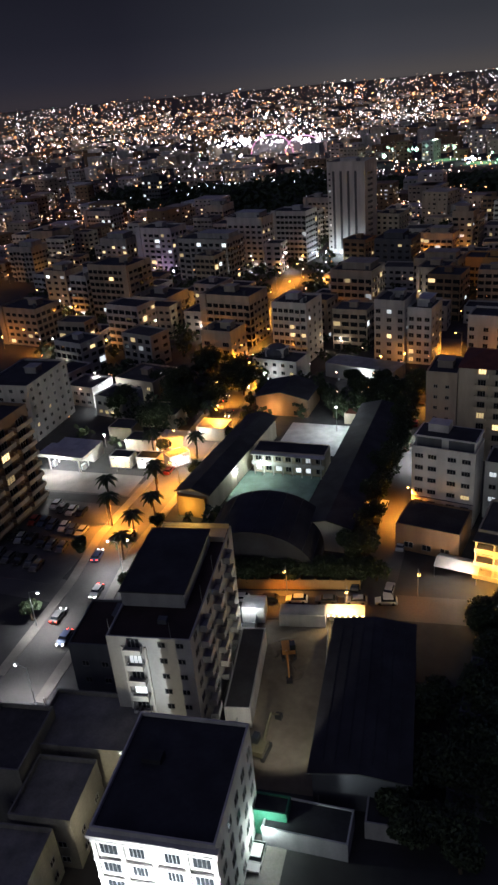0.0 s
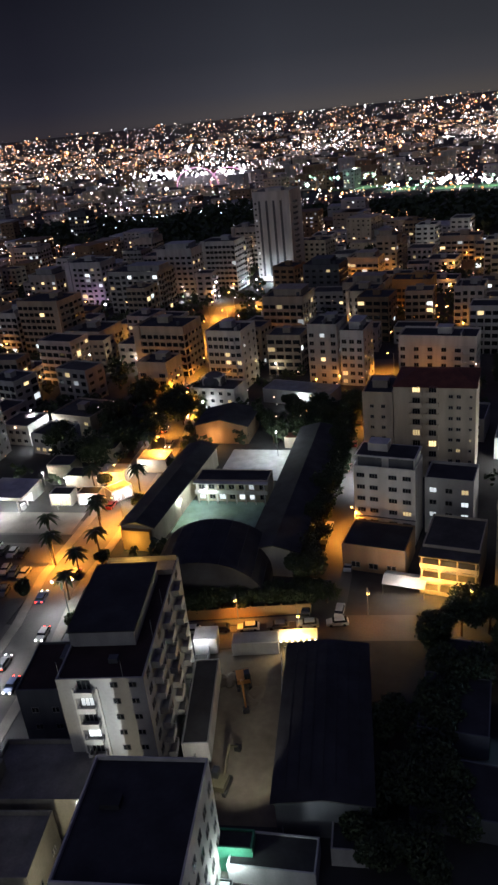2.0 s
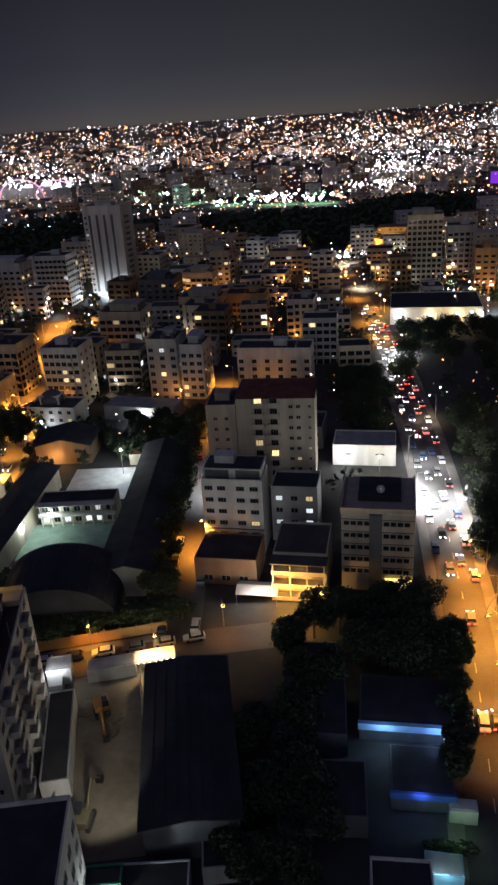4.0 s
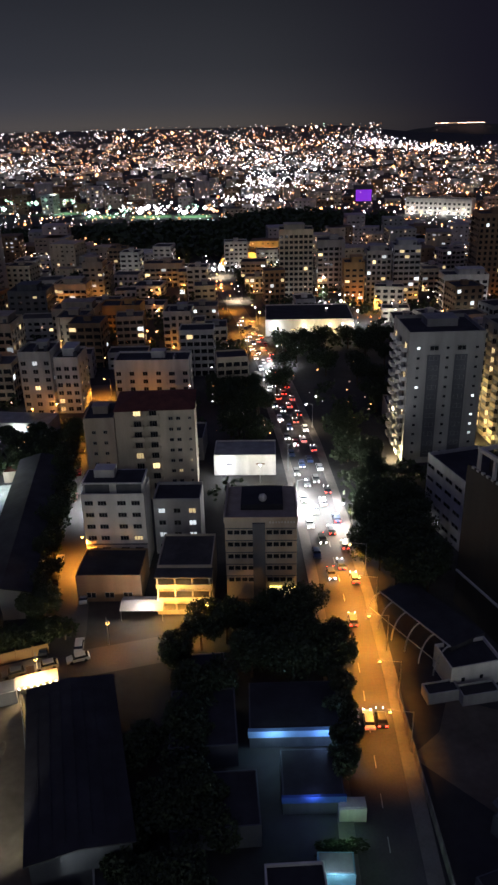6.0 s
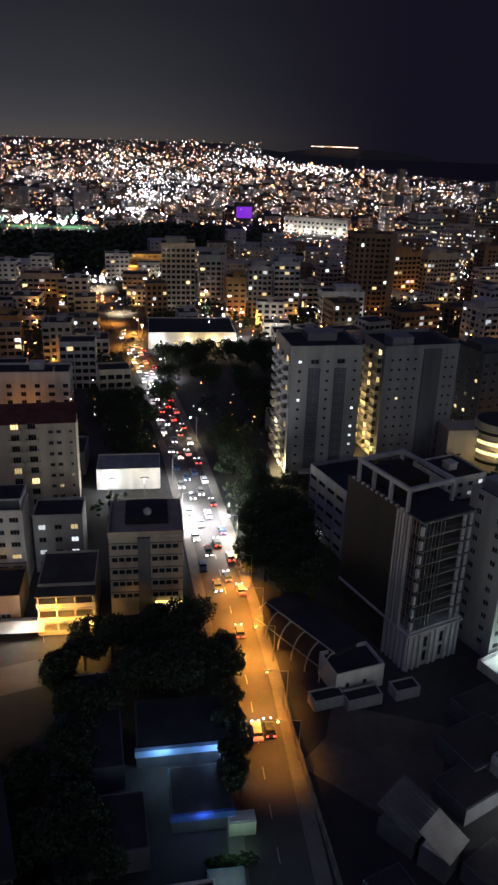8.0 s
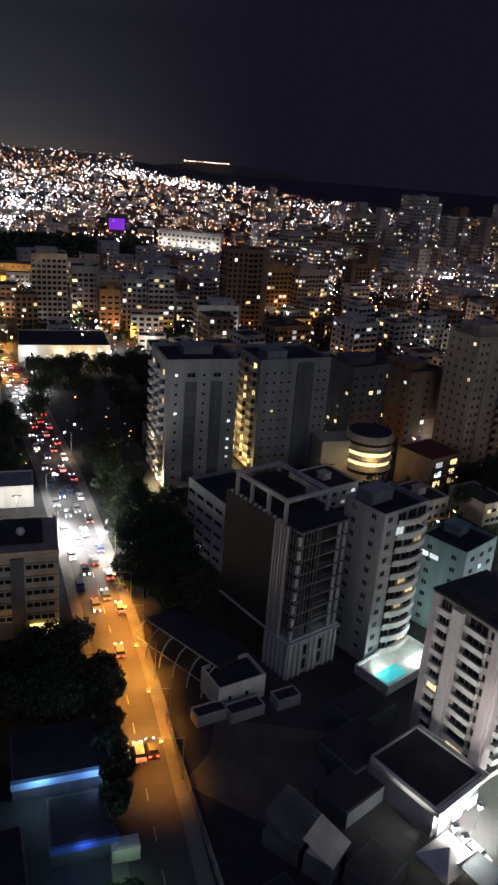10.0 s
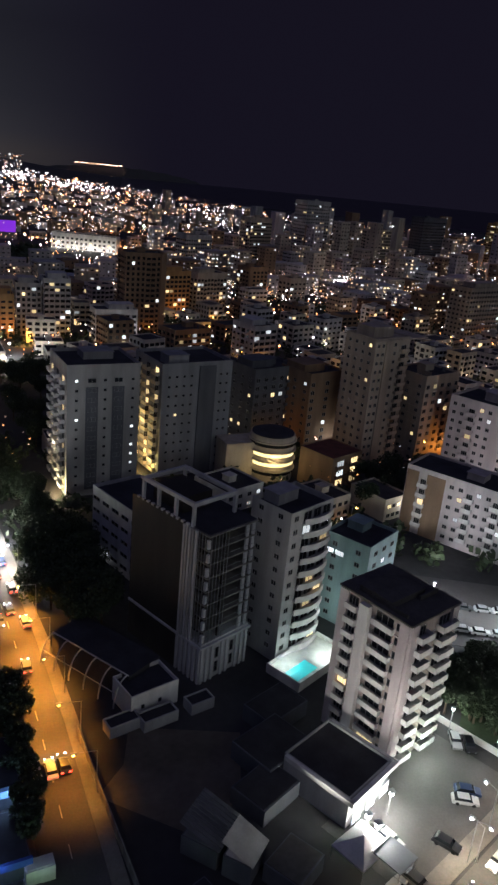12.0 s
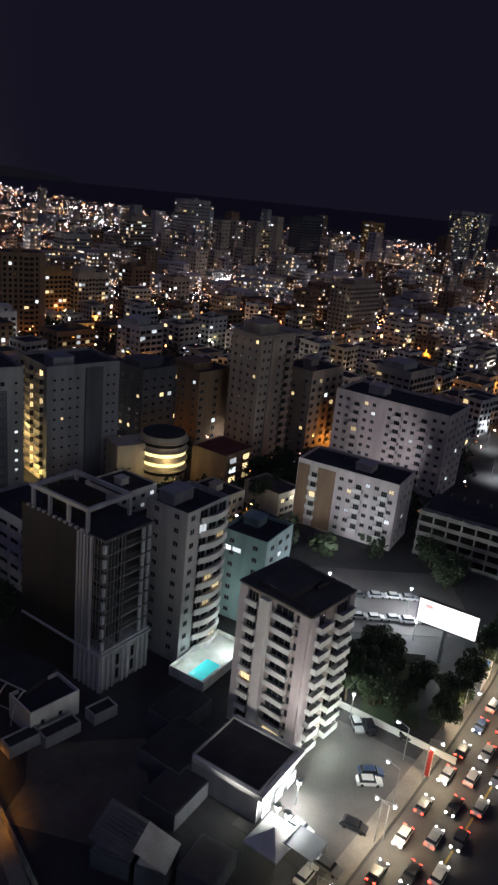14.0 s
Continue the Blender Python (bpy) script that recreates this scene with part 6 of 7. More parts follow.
for k in range(16):
    car(104 + (k % 8) * 3.6 + rng.uniform(-0.5, 0.5), 128 - (k % 8) * 2.2 - (k // 8) * 12, 60 + rng.uniform(-4, 4), None, 0, "parked in the lit lot", "cars in the lit lot", 0.07)
wall_lamp(110, 122, 7.0, (0.86, 0.93, 1.0), 19000, LAMPW)
wall_lamp(124, 108, 7.0, (0.86, 0.93, 1.0), 19000, LAMPW)
wall_lamp(117, 99, 5.5, (0.9, 0.95, 1.0), 7000, LAMPW)
beam_at((116, 128, 8), (134, 150, 11), (0.92, 0.94, 1.0), 10000, 80)
beam_at((158, 158, 8), (178, 180, 16), (0.95, 0.93, 1.0), 14000, 80)
b = block("shop", "small lit shop with a blue roof beside the avenue", 118.5, 82.5, 8, 5, 3.4, 25, WHITE, BLUE, 0.3)
wall_lamp(112.8, 81.6, 3.4, (0.95, 0.97, 1.0), 3200, LAMPW)

# ---- west side: brown block with terraces, petrol station and parking ----
claim(-139, 114, 14)
b = block("apartment_building", "tall brown block with long stepped balconies", -142, 109, 18, 24, 27, 10, BROWN, ROOF, 0.9)
for k in range(8):
    for u in (-8, 0, 8):
        part("balcony", railing_mesh(6.6, 1.5, BEIGE), None, b, at=on_side("e", 18, 24, u, 2.0 + k * 3.05))
        part("window", window_mesh(3.0, 2.0, WARM if rng.random() < 0.08 else GLASS, 2), None, b, at=on_side("e", 18, 24, u, 3.3 + k * 3.05, 0.02))
claim(-172, 160, 16)
b = block("apartment_building", "grey six-storey block with small windows", -174, 160, 16, 24, 18, 12, GREY, ROOF, 0.8, (2, 2, 4, 4, 2))
windows(b, 16, 24, "e", spread(24, 6, 2), 0.6, 6, 2.95, 1.2, 1.1, 0.08, 0.7)
windows(b, 16, 24, "s", spread(16, 4, 2), 0.6, 6, 2.95, 1.2, 1.1, 0.08, 0.7)
for x_, y_, yaw_, c_ in ((-127.5, 146.5, 12, WARM), (-119.5, 148.5, 12, COOL), (-113.0, 152.5, 60, COOL)):
    b = block("shop", "small street shop with a brightly lit front", x_, y_, 6.5, 4.5, 3.4, yaw_, WHITE, SCREED, 0.3)
    claim(x_, y_, 4)
    for u in (-1.6, 1.6):
        part("window", window_mesh(2.4, 2.2, c_, 1), None, b, "bright shop window", at=on_side("s", 6.5, 4.5, u, 1.4, 0.02))
    q = b.matrix_basis @ Vector((0, -4.6, 0))
    wall_lamp(q.x, q.y, 3.8, (1.0, 0.94, 0.84), 2200, LAMPW, 0.35)
ps = thing("petrol_station", pose(-142, 139.5, 0, 0, 0, 8), "white lit petrol station canopy with a shop", "petrol station")
claim(-142, 141, 11)
bm = bmesh.new()
add_box(bm, 0, 0, 4.6, 15, 7.5, 0.9)
part("canopy", bm, WHITE, ps, "white canopy")
for sx in (-5, 5):
    for sy in (-2.2, 2.2):
        bm = bmesh.new()
        add_prism(bm, (sx, sy, -0.1), (sx, sy, 4.6), 0.22, 0.22, 8)
        part("post", bm, WHITE, ps)
bm = bmesh.new()
add_box(bm, -1, 7.5, -0.1, 13, 6, 4.2)
part("shop", bm, WHITE, ps)
for sx in (-5, 5):
    bm = bmesh.new()
    add_box(bm, sx, 0, 0, 0.8, 1.6, 1.6)
    part("pump", bm, LIGHT, ps)
glow_at((-146, 138.5, 4.0), (0.9, 0.96, 1.0), 2200)
glow_at((-138, 139.0, 4.0), (0.9, 0.96, 1.0), 2200)
glow_at((-142, 133.0, 4.0), (1.0, 0.98, 0.95), 3600)
solid("pavement", -133, 133.5, 0.0, 34, 11, 0.05, PAVING, 12, "pale forecourt of the petrol station", "forecourt")
strip("road", [(-160, 124), (-135, 130), (-106, 137)], 7, ASPHALT, 0.030, "side street beside the petrol station")
solid("pavement", -121, 108, 0.0, 24, 34, 0.04, ASPHALT, 10, "dark asphalt parking lot", "parking")
for k in range(22):
    car(-130 + (k % 6) * 3.0 + rng.uniform(-0.4, 0.4), 97 + (k // 6) * 7.6 + rng.uniform(-0.6, 0.6), 15 + rng.uniform(-5, 5), None, 0, "parked in the dark lot", "cars in the dark lot", 0.06)
for x_, y_, w_, d_, h_, m_, lab in ((-112, 172, 9, 7, 4, METALROOF, "low pale house beside the street"), (-134, 176, 14, 10, 4.5, ROOF, "dark low house among trees"), (-120, 162, 8, 6, 3.6, WHITE, "small shop with a lit white roof"), (-128, 158, 10, 6, 3.6, SCREED, "low shop with a lit front"), (-139, 163, 8, 7, 4, SCREED, "low pale house behind the shops")):
    b = block("house", lab, x_, y_, w_, d_, h_, 10, CREAM, m_, 0.3)
    claim(x_, y_, 6)
for x_, y_, c_, p_ in ((-131, 152.5, (0.95, 1.0, 0.96), 3500), (-121, 156.5, (1.0, 0.97, 0.9), 3500), (-113, 166.0, (0.95, 1.0, 0.96), 3000), (-140, 154, (1.0, 0.95, 0.85), 2500), (-126, 184, (0.95, 0.95, 1.0), 1600)):
    wall_lamp(x_, y_, 4.2, c_, p_, LAMPW)

for x_, y_, r_ in ((48, 268, 22), (48, 305, 22), (12, 290, 16), (-9, 238, 15), (30, 154, 12), (118, 112, 24), (72, 71, 18), (-121, 108, 18), (-133, 134, 14), (-82, 180, 12), (-80, 148, 12), (37, 92, 15), (-45, 85, 15), (100, 90, 14)):
    claim(x_, y_, r_)
# ---- streets: lamps, traffic, trees ----


def along(pts, s):
    for (ax, ay), (bx, by) in zip(pts, pts[1:]):
        L_ = math.hypot(bx - ax, by - ay)
        if s <= L_:
            u = s / L_
            return ax + (bx - ax) * u, ay + (by - ay) * u, math.degrees(math.atan2(by - ay, bx - ax))
        s -= L_
    return bx, by, math.degrees(math.atan2(by - ay, bx - ax))


for k in range(17):
    x_, y_, a_ = along(WEST, 44 + k * 19)
    sd = 5.6 if k % 2 else -5.6
    nx, ny = -math.sin(radians(a_)), math.cos(radians(a_))
    lamp_post(x_ + nx * sd, y_ + ny * sd, a_ + (0 if sd > 0 else 180), "white" if k < 3 else "amber", 10000 if k < 3 else 66000)
# amber posts below s 130 include added ones, to even out the orange road
for s, kind, p_, sd in ((30, "white", 4500, -6), (72, "amber", 6000, -6), (84, "amber", 18000, -6), (97, "amber", 29000, -6), (110, "amber", 33000, -6), (123, "amber", 31000, -6), (142, "warm", 16000, -6), (156, "white", 42000, 6), (180, "white", 9000, 6), (212, "warm", 4000, -6), (250, "white", 6500, 6), (283, "white", 44000, -6), (305, "amber", 44000, 6), (335, "amber", 42000, 6), (360, "amber", 40000, -6), (385, "amber", 26000, 6), (410, "warm", 50000, -6), (450, "amber", 26000, 6), (490, "warm", 36000, -6), (520, "white", 36000, 6)):
    x_, y_, a_ = along(MAIN, s)
    nx, ny = -math.sin(radians(a_)), math.cos(radians(a_))
    lamp_post(x_ + nx * sd, y_ + ny * sd, a_ + (0 if sd > 0 else 180), kind, p_, arm=3.4 if s < 130 else 1.8, cone=114 if s < 130 else 126)
lamp_post(-41.6, 147, -85, "amber", 42000)
lamp_post(-52.5, 214, -85, "amber", 30000)
lamp_post(-48, 190, -85, "white", 24000)
lamp_post(-46.5, 176, -85, "white", 20000)
lamp_post(-60, 262, -85, "amber", 30000)
for x_, y_, p_ in ((-82, 103, 5000), (-58, 110.5, 4500), (-44, 109.0, 6000), (-33, 119.5, 2600), (-14, 125.5, 4500), (-2, 129.0, 4500)):
    lamp_post(x_, y_, 20, "amber", p_ * (1.3 if x_ < -40 else 0.7), 6.5, cone=116)
for k in range(7):
    x_, y_, a_ = along(BLVD, 12 + k * 18)
    lamp_post(x_ - 1.2, y_ + 3.2, a_ + 0, "warm", 9000, 8.5)
for x_, y_ in ((79.5, 65.5), (72.5, 60.5), (88, 72)):
    lamp_post(x_, y_, 200, "white", 1300, 7.0, "slim white lot lamp on a thin post")
# added point lights without fixtures, burn the road white in place of bloom
for s, off in ((146, 3), (152, -3), (158, 4), (165, -4), (176, 3), (270, -3), (278, 3), (290, 0)):
    x_, y_, a_ = along(MAIN, s)
    glow_at((x_ + off, y_, 3.4), (0.96, 0.97, 1.0), 4600 if 144 < s < 167 else 1600)
for off in (-5.8, 5.5):
    strip("pavement", [(px + off, py) for px, py in MAIN[:7]], 2.4, PAVING, 0.15, "raised concrete footway beside the main street", "pavement", thick=0.16)
for off in (-6.0, 6.0):
    strip("pavement", [(px + off, py - off * 0.2) for px, py in WEST[1:7]], 2.2, PAVING, 0.15, "raised concrete footway beside the west street", "pavement", thick=0.16)
for k in range(14):
    x_, y_, a_ = along(MAIN, 40 + k * 7.5)
    solid("road_line", x_, y_, 0.016, 0.16, 2.6, 0.008, WLINE, a_ - 90, "white dashed centre line", "road marking")
# food stand on the corner
fs = thing("food_stand", pose(-43.5, 106.8, 0, 0, 0, 20), "food stand with a bright warm-lit awning", "food stand")
bm = bmesh.new()
add_box(bm, 0, 0, 2.4, 7.5, 3.2, 0.12)
part("awning", bm, WHITE, fs)
bm = bmesh.new()
add_box(bm, 0, 0.4, 0, 6.4, 1.6, 1.1)
part("counter", bm, CREAM, fs)
for sx in (-3.6, 3.6):
    bm = bmesh.new()
    add_prism(bm, (sx, -1.4, -0.1), (sx, -1.4, 2.4), 0.05, 0.05, 6)
    part("post", bm, STEEL, fs)
glow_at((-43.5, 105.0, 4.2), (1.0, 0.82, 0.5), 2200)
for k in range(7):
    bm = bmesh.new()
    bmesh.ops.create_icosphere(bm, subdivisions=1, radius=0.22)
    part("bulb", bm, glow("warm_bulb", (1.0, 0.8, 0.45), 10.0), fs, at=pose(-3.3 + k * 1.1, -1.7, 2.3))

for s, off, lit_ in ((60, -2.4, 1), (66, 2.2, 1), (75, -2.2, 1), (88, 2.4, 1), (97, -2.2, 1), (130, 2.3, 0), (137, 2.3, 0), (170, -2.5, 1), (182, 2.5, 1), (196, -2.5, 1), (224, 2.5, 1)):
    x_, y_, a_ = along(WEST, s)
    nx, ny = -math.sin(radians(a_)), math.cos(radians(a_))
    car(x_ + nx * off, y_ + ny * off, a_ + (90 if off > 0 else -90), None, lit_, "driving along the orange-lit street", "cars on the west street", 0.05)
for x_, y_, c_, li_ in ((13.6, 99.5, 0, 0), (16.0, 98.6, 0, 1), (18.2, 99.0, 2, 1), (16.2, 126.5, 5, 1)):
    car(x_, y_, 180, CARS[c_], li_, "on the orange-lit street", "cars on the main street", 0.05)
for k in range(66):
    s = 121 + k * 3.7 + rng.uniform(-1.5, 1.5)
    x_, y_, a_ = along(MAIN, s)
    off = (-3.4, 1.6, -1.2, 3.8)[k % 4]
    nx, ny = -math.sin(radians(a_)), math.cos(radians(a_))
    car(x_ + nx * off, y_ + ny * off, a_ + (90 if off < 0 else -90) * (1 if rng.random() < 0.9 else -1), None, 1 if rng.random() < 0.75 else 0, "in slow traffic on the main street", "cars on the main street", 0.05)
for k in range(15):
    s = 6 + k * 8.2
    x_, y_, a_ = along(MIDST, s)
    for off in (-3.4, 3.4):
        if rng.random() < 0.62:
            nx, ny = -math.sin(radians(a_)), math.cos(radians(a_))
            car(x_ + nx * off, y_ + ny * off, a_ + 90 + rng.uniform(-3, 3), None, 0, "parked under the trees in the side street", "cars in the side street", 0.05)
for k in range(6):
    car(-66 + k * 5.6, 104.2 + k * 2.1, -69, CARS[(0, 2, 0, 5, 1, 0)[k]], 0, "parked in front of the school wall", "cars by the school wall", 0.05)
for x_, y_ in ((-109, 157), (-118, 128), (-102, 125), (-98, 107), (-101, 116), (-106, 134), (-112, 140), (-116, 176), (-110, 118), (-121, 152)):
    palm(x_ + rng.uniform(-1, 1), y_, rng.choice((7.0, 8.0, 9.0)))
for k in range(14):
    x_, y_, a_ = along(WEST, 52 + k * 12.6)
    nx, ny = -math.sin(radians(a_)), math.cos(radians(a_))
    sd = (8.0 if k % 2 else -8.2) + rng.uniform(-0.8, 1.2)
    if not (58 < y_ < 88 and sd < 0) and not (126 < y_ < 140 and sd > 0):
        tree(x_ + nx * sd, y_ + ny * sd, 2, rng.choice((4, 5)), None, "leafy kerb tree beside the west street", "trees by the west street")
for k in range(20):
    tree(-48.2 - k * 0.853 + rng.uniform(-0.6, 0.6), 124 + k * 5.2, rng.choice((3, 4, 4)), rng.choice((7, 8, 9)), None, "dark street tree in a row beside the school")
for k in range(15):
    tree(23.5 - k * 0.15 + rng.uniform(-2, 6), 137 + k * 6.2, rng.choice((4, 5)), rng.choice((8, 9, 10)), None, "dark leafy tree beside the main street", "trees by the main street")
for k in range(24):
    tree(rng.uniform(-20, 11), rng.uniform(103, 125), rng.choice((4, 5)), rng.choice((7, 8, 9)), None, "dark broad tree in the garden plot", "garden trees")
for x_, y_ in ((11, 92), (10.6, 87), (11.4, 104), (12, 111), (11.5, 117), (10.8, 98)):
    tree(x_, y_, 3, 6, None, "small dark kerb tree beside the street", "kerb trees")
for k in range(14):
    tree(-80 + k * 2.9, 105.5 + k * 1.2, 3, 5, None, "low tree behind the school wall", "trees behind the school wall")
for k in range(26):
    tree(rng.uniform(-150, -118), rng.uniform(166, 226), rng.choice((4, 5)), rng.choice((7, 8, 9)), None, "dark broad tree between low houses", "trees in the gardens")
for k in range(14):
    tree(rng.uniform(-92, -68), rng.uniform(194, 226), rng.choice((3, 4)), rng.choice((6, 7)), None, "leafy tree behind the upper court", "trees behind the court")
for k in range(12):
    tree(rng.uniform(118, 158), rng.uniform(172, 196), rng.choice((4, 5)), 9, None, "dark leafy tree between blocks", "trees between blocks")
for k in range(30):
    tree(rng.uniform(89, 109), rng.uniform(79, 101), rng.choice((2, 3)), rng.choice((4, 5, 6)), None, "dark tree in the overgrown plot", "trees in the plot")
for k in range(14):
    tree(100 + k * 5 + rng.uniform(-1, 1), 74.5 + k * 2.1, 3, 6, None, "street tree beside the avenue", "trees by the avenue")
for k in range(12):
    tree(rng.uniform(2, 24), rng.uniform(252, 330), 5, 9, None, "dark leafy tree in a garden", "trees by the store")
for k in range(20):
    tree(rng.uniform(30, 66), rng.uniform(240, 335), 5, 10, None, "dark leafy tree in a large garden", "trees in the large garden")
for k in range(16):
    tree(rng.uniform(-20, 2), rng.uniform(212, 262), 5, 9, None, "dark leafy tree behind the shop", "trees behind the shop")
for k in range(6):
    tree(rng.uniform(140, 152), rng.uniform(112, 128), 4, 7, None, "dark tree beside the car park", "trees by the car park")

# ---- low houses that fill the blocks ----
rf = random.Random(21)
ROADS = [MAIN, WEST, CROSS, MIDST, BLVD]


def clear(x, y, r_):
    for (a, b_, c_) in TAKEN:
        if (x - a) ** 2 + (y - b_) ** 2 < (r_ + c_) ** 2:
            return False
    for line in ROADS:
        for (ax, ay), (bx, by) in zip(line, line[1:]):
            L2 = (bx - ax) ** 2 + (by - ay) ** 2
            u = max(0, min(1, ((x - ax) * (bx - ax) + (y - ay) * (by - ay)) / L2))
            if (x - ax - u * (bx - ax)) ** 2 + (y - ay - u * (by - ay)) ** 2 < (r_ + 7) ** 2:
                return False
    return True


WALLS = [CREAM, BEIGE, GREY, WHITE, PINK, LIGHT, BROWN]
made = 0
for k in range(4000):
    az, d = rf.uniform(-46, 52), rf.uniform(205, 540)
    x, y = math.sin(radians(az)) * d, math.cos(radians(az)) * d
    w_, d_ = rf.uniform(9, 17), rf.uniform(9, 16)
    if not clear(x, y, max(w_, d_) * 0.6) or (abs(az) < 10 and d < 340 and x > 0) or made >= 230:
        continue
    made += 1
    tall = 3.0 * rf.choice((2, 2, 3, 3, 4, 5, 6)) + 0.6
    if d < 260:
        tall = min(tall, 6.6)
    mat = rf.choice(WALLS)
    b = block("house", rf.choice(("plain plastered house with a flat dark roof", "small flats with a flat roof among other houses", "low city house with lit windows")), x, y, w_, d_, tall, rf.uniform(-8, 8) + (15 if az > 12 else 0), mat, rf.choice((ROOF, ROOF, SCREED)), 0.7, (0, 0, 3, 3, 2) if rf.random() < 0.5 else None)
    claim(x, y, max(w_, d_) * 0.55)
    if d > 260:
        far_facade(b, w_, d_, tall, int(tall / 3), 3.0, mat, 0.07, "se" if az < 0 else "sw", rf.random(), 900 + k)
    else:
        windows(b, w_, d_, "s", spread(w_, 4, 2), 0.2, int(tall / 3), 3.0, 1.5, 1.2, 0.16, 0.6)
    if rf.random() < 0.55:
        col, mt = rf.choice((((1.0, 0.42, 0.08), AMBER), ((1.0, 0.42, 0.08), AMBER), ((0.93, 0.97, 1.0), LAMPW), ((1.0, 0.85, 0.6), LAMPW)))
        q = pose(x, y, 0) @ Vector((rf.uniform(-8, 8), -max(w_, d_) * 0.62, 0))
        wall_lamp(q.x, q.y, 5.5, col, rf.uniform(1400, 3600), mt, 0.35, "small street light on a pole between houses", "small street lights")

# a small street light at the foot of the flats
for k, (x, y, mt) in enumerate(FEET):
    near_road = any(math.hypot(x - px, y - py) < 9 for line in ROADS for px, py in line)
    if not near_road:
        wall_lamp(x, y, 5.5, (1.0, 0.36, 0.06) if mt is AMBER else (0.95, 0.97, 1.0), (1700, 3600, 1100)[k % 3], mt, 0.35, "small street light on a pole between houses", "small street lights")

# dark garden trees that fill the gaps between the houses
vs, fs = [], []
for k in range(5200):
    az, d = rf.uniform(-46, 52), rf.uniform(150, 600)
    x, y = math.sin(radians(az)) * d, math.cos(radians(az)) * d
    if not clear(x, y, 2.0):
        continue
    s = rf.uniform(1.6, 3.2)
    for j in range(22):
        e_ = Euler((rf.uniform(-1.2, 1.2), rf.uniform(-1.2, 1.2), rf.uniform(0, 6.3)))
        c = Vector((x + rf.gauss(0, s * 0.45), y + rf.gauss(0, s * 0.45), rf.uniform(0.3, 1.6) * s + 0.8))
        i = len(vs)
        for a, b_ in ((-1, -0.7), (1, -0.6), (0.8, 0.8), (-0.9, 0.6)):
            q = Vector((a, b_, 0)) * s * 0.3
            q.rotate(e_)
            vs.append(c + q)
        fs.append((i, i + 1, i + 2, i + 3))
me = bpy.data.meshes.new("garden_trees")
me.from_pydata(vs, [], fs)
me.materials.append(LEAF)
tagged(new("garden_trees", me), "dark crowns of garden trees between the houses", "trees", "", "stuff")

# ---- the far city: joined blocks, their lit panes, and street lights ----


def boxes_mesh(name, items, mat, label, category):
    vs, fs = [], []
    for x, y, z, w_, d_, h_, yaw in items:
        c, s = math.cos(yaw), math.sin(yaw)
        i = len(vs)
        for sz in (0, 1):
            for sx, sy in ((-1, -1), (1, -1), (1, 1), (-1, 1)):
                px, py = sx * w_ / 2, sy * d_ / 2
                vs.append((x + px * c - py * s, y + px * s + py * c, z + sz * h_))
        fs += [(i + 4, i + 5, i + 6, i + 7), (i, i + 1, i + 5, i + 4), (i + 1, i + 2, i + 6, i + 5), (i + 2, i + 3, i + 7, i + 6), (i + 3, i, i + 4, i + 7)]
    me = bpy.data.meshes.new(name)
    me.from_pydata(vs, [], fs)
    me.materials.append(mat)
    return tagged(new(name, me), label, category, "", "stuff")


def panes_mesh(name, items, mat, label):
    vs, fs = [], []
    for x, y, z, w_, h_, yaw in items:
        c, s = math.cos(yaw), math.sin(yaw)
        i = len(vs)
        for a, b_ in ((-1, -1), (1, -1), (1, 1), (-1, 1)):
            vs.append((x + a * w_ / 2 * c, y + a * w_ / 2 * s, z + b_ * h_ / 2))
        fs.append((i, i + 1, i + 2, i + 3))
    me = bpy.data.meshes.new(name)
    me.from_pydata(vs, [], fs)
    me.materials.append(mat)
    return tagged(new(name, me), label, "windows", "", "stuff")


def stars_mesh(name, items, mat, label):
    vs, fs = [], []
    for x, y, z, r_ in items:
        i = len(vs)
        vs += [(x - r_, y, z), (x + r_, y, z), (x, y - r_, z), (x, y + r_, z), (x, y, z - r_), (x, y, z + r_)]
        fs += [(i, i + 2, i + 5), (i + 2, i + 1, i + 5), (i + 1, i + 3, i + 5), (i + 3, i, i + 5), (i + 2, i, i + 4), (i + 1, i + 2, i + 4), (i + 3, i + 1, i + 4), (i, i + 3, i + 4)]
    me = bpy.data.meshes.new(name)
    me.from_pydata(vs, [], fs)
    me.materials.append(mat)
    return tagged(new(name, me), label, "lights", "", "stuff")


def in_park(x, y):
    """The dark wooded park beyond the nearer blocks."""
    az, d = math.degrees(math.atan2(x, y)), math.hypot(x, y)
    if -21 < az < -3 and d > 750:
        return False
    return -40 < az < 9 and 600 + 70 * math.sin(az * 0.3) < d < 815 + 25 * math.sin(az * 0.5 + 1) and not (az < -33 and d < 660)


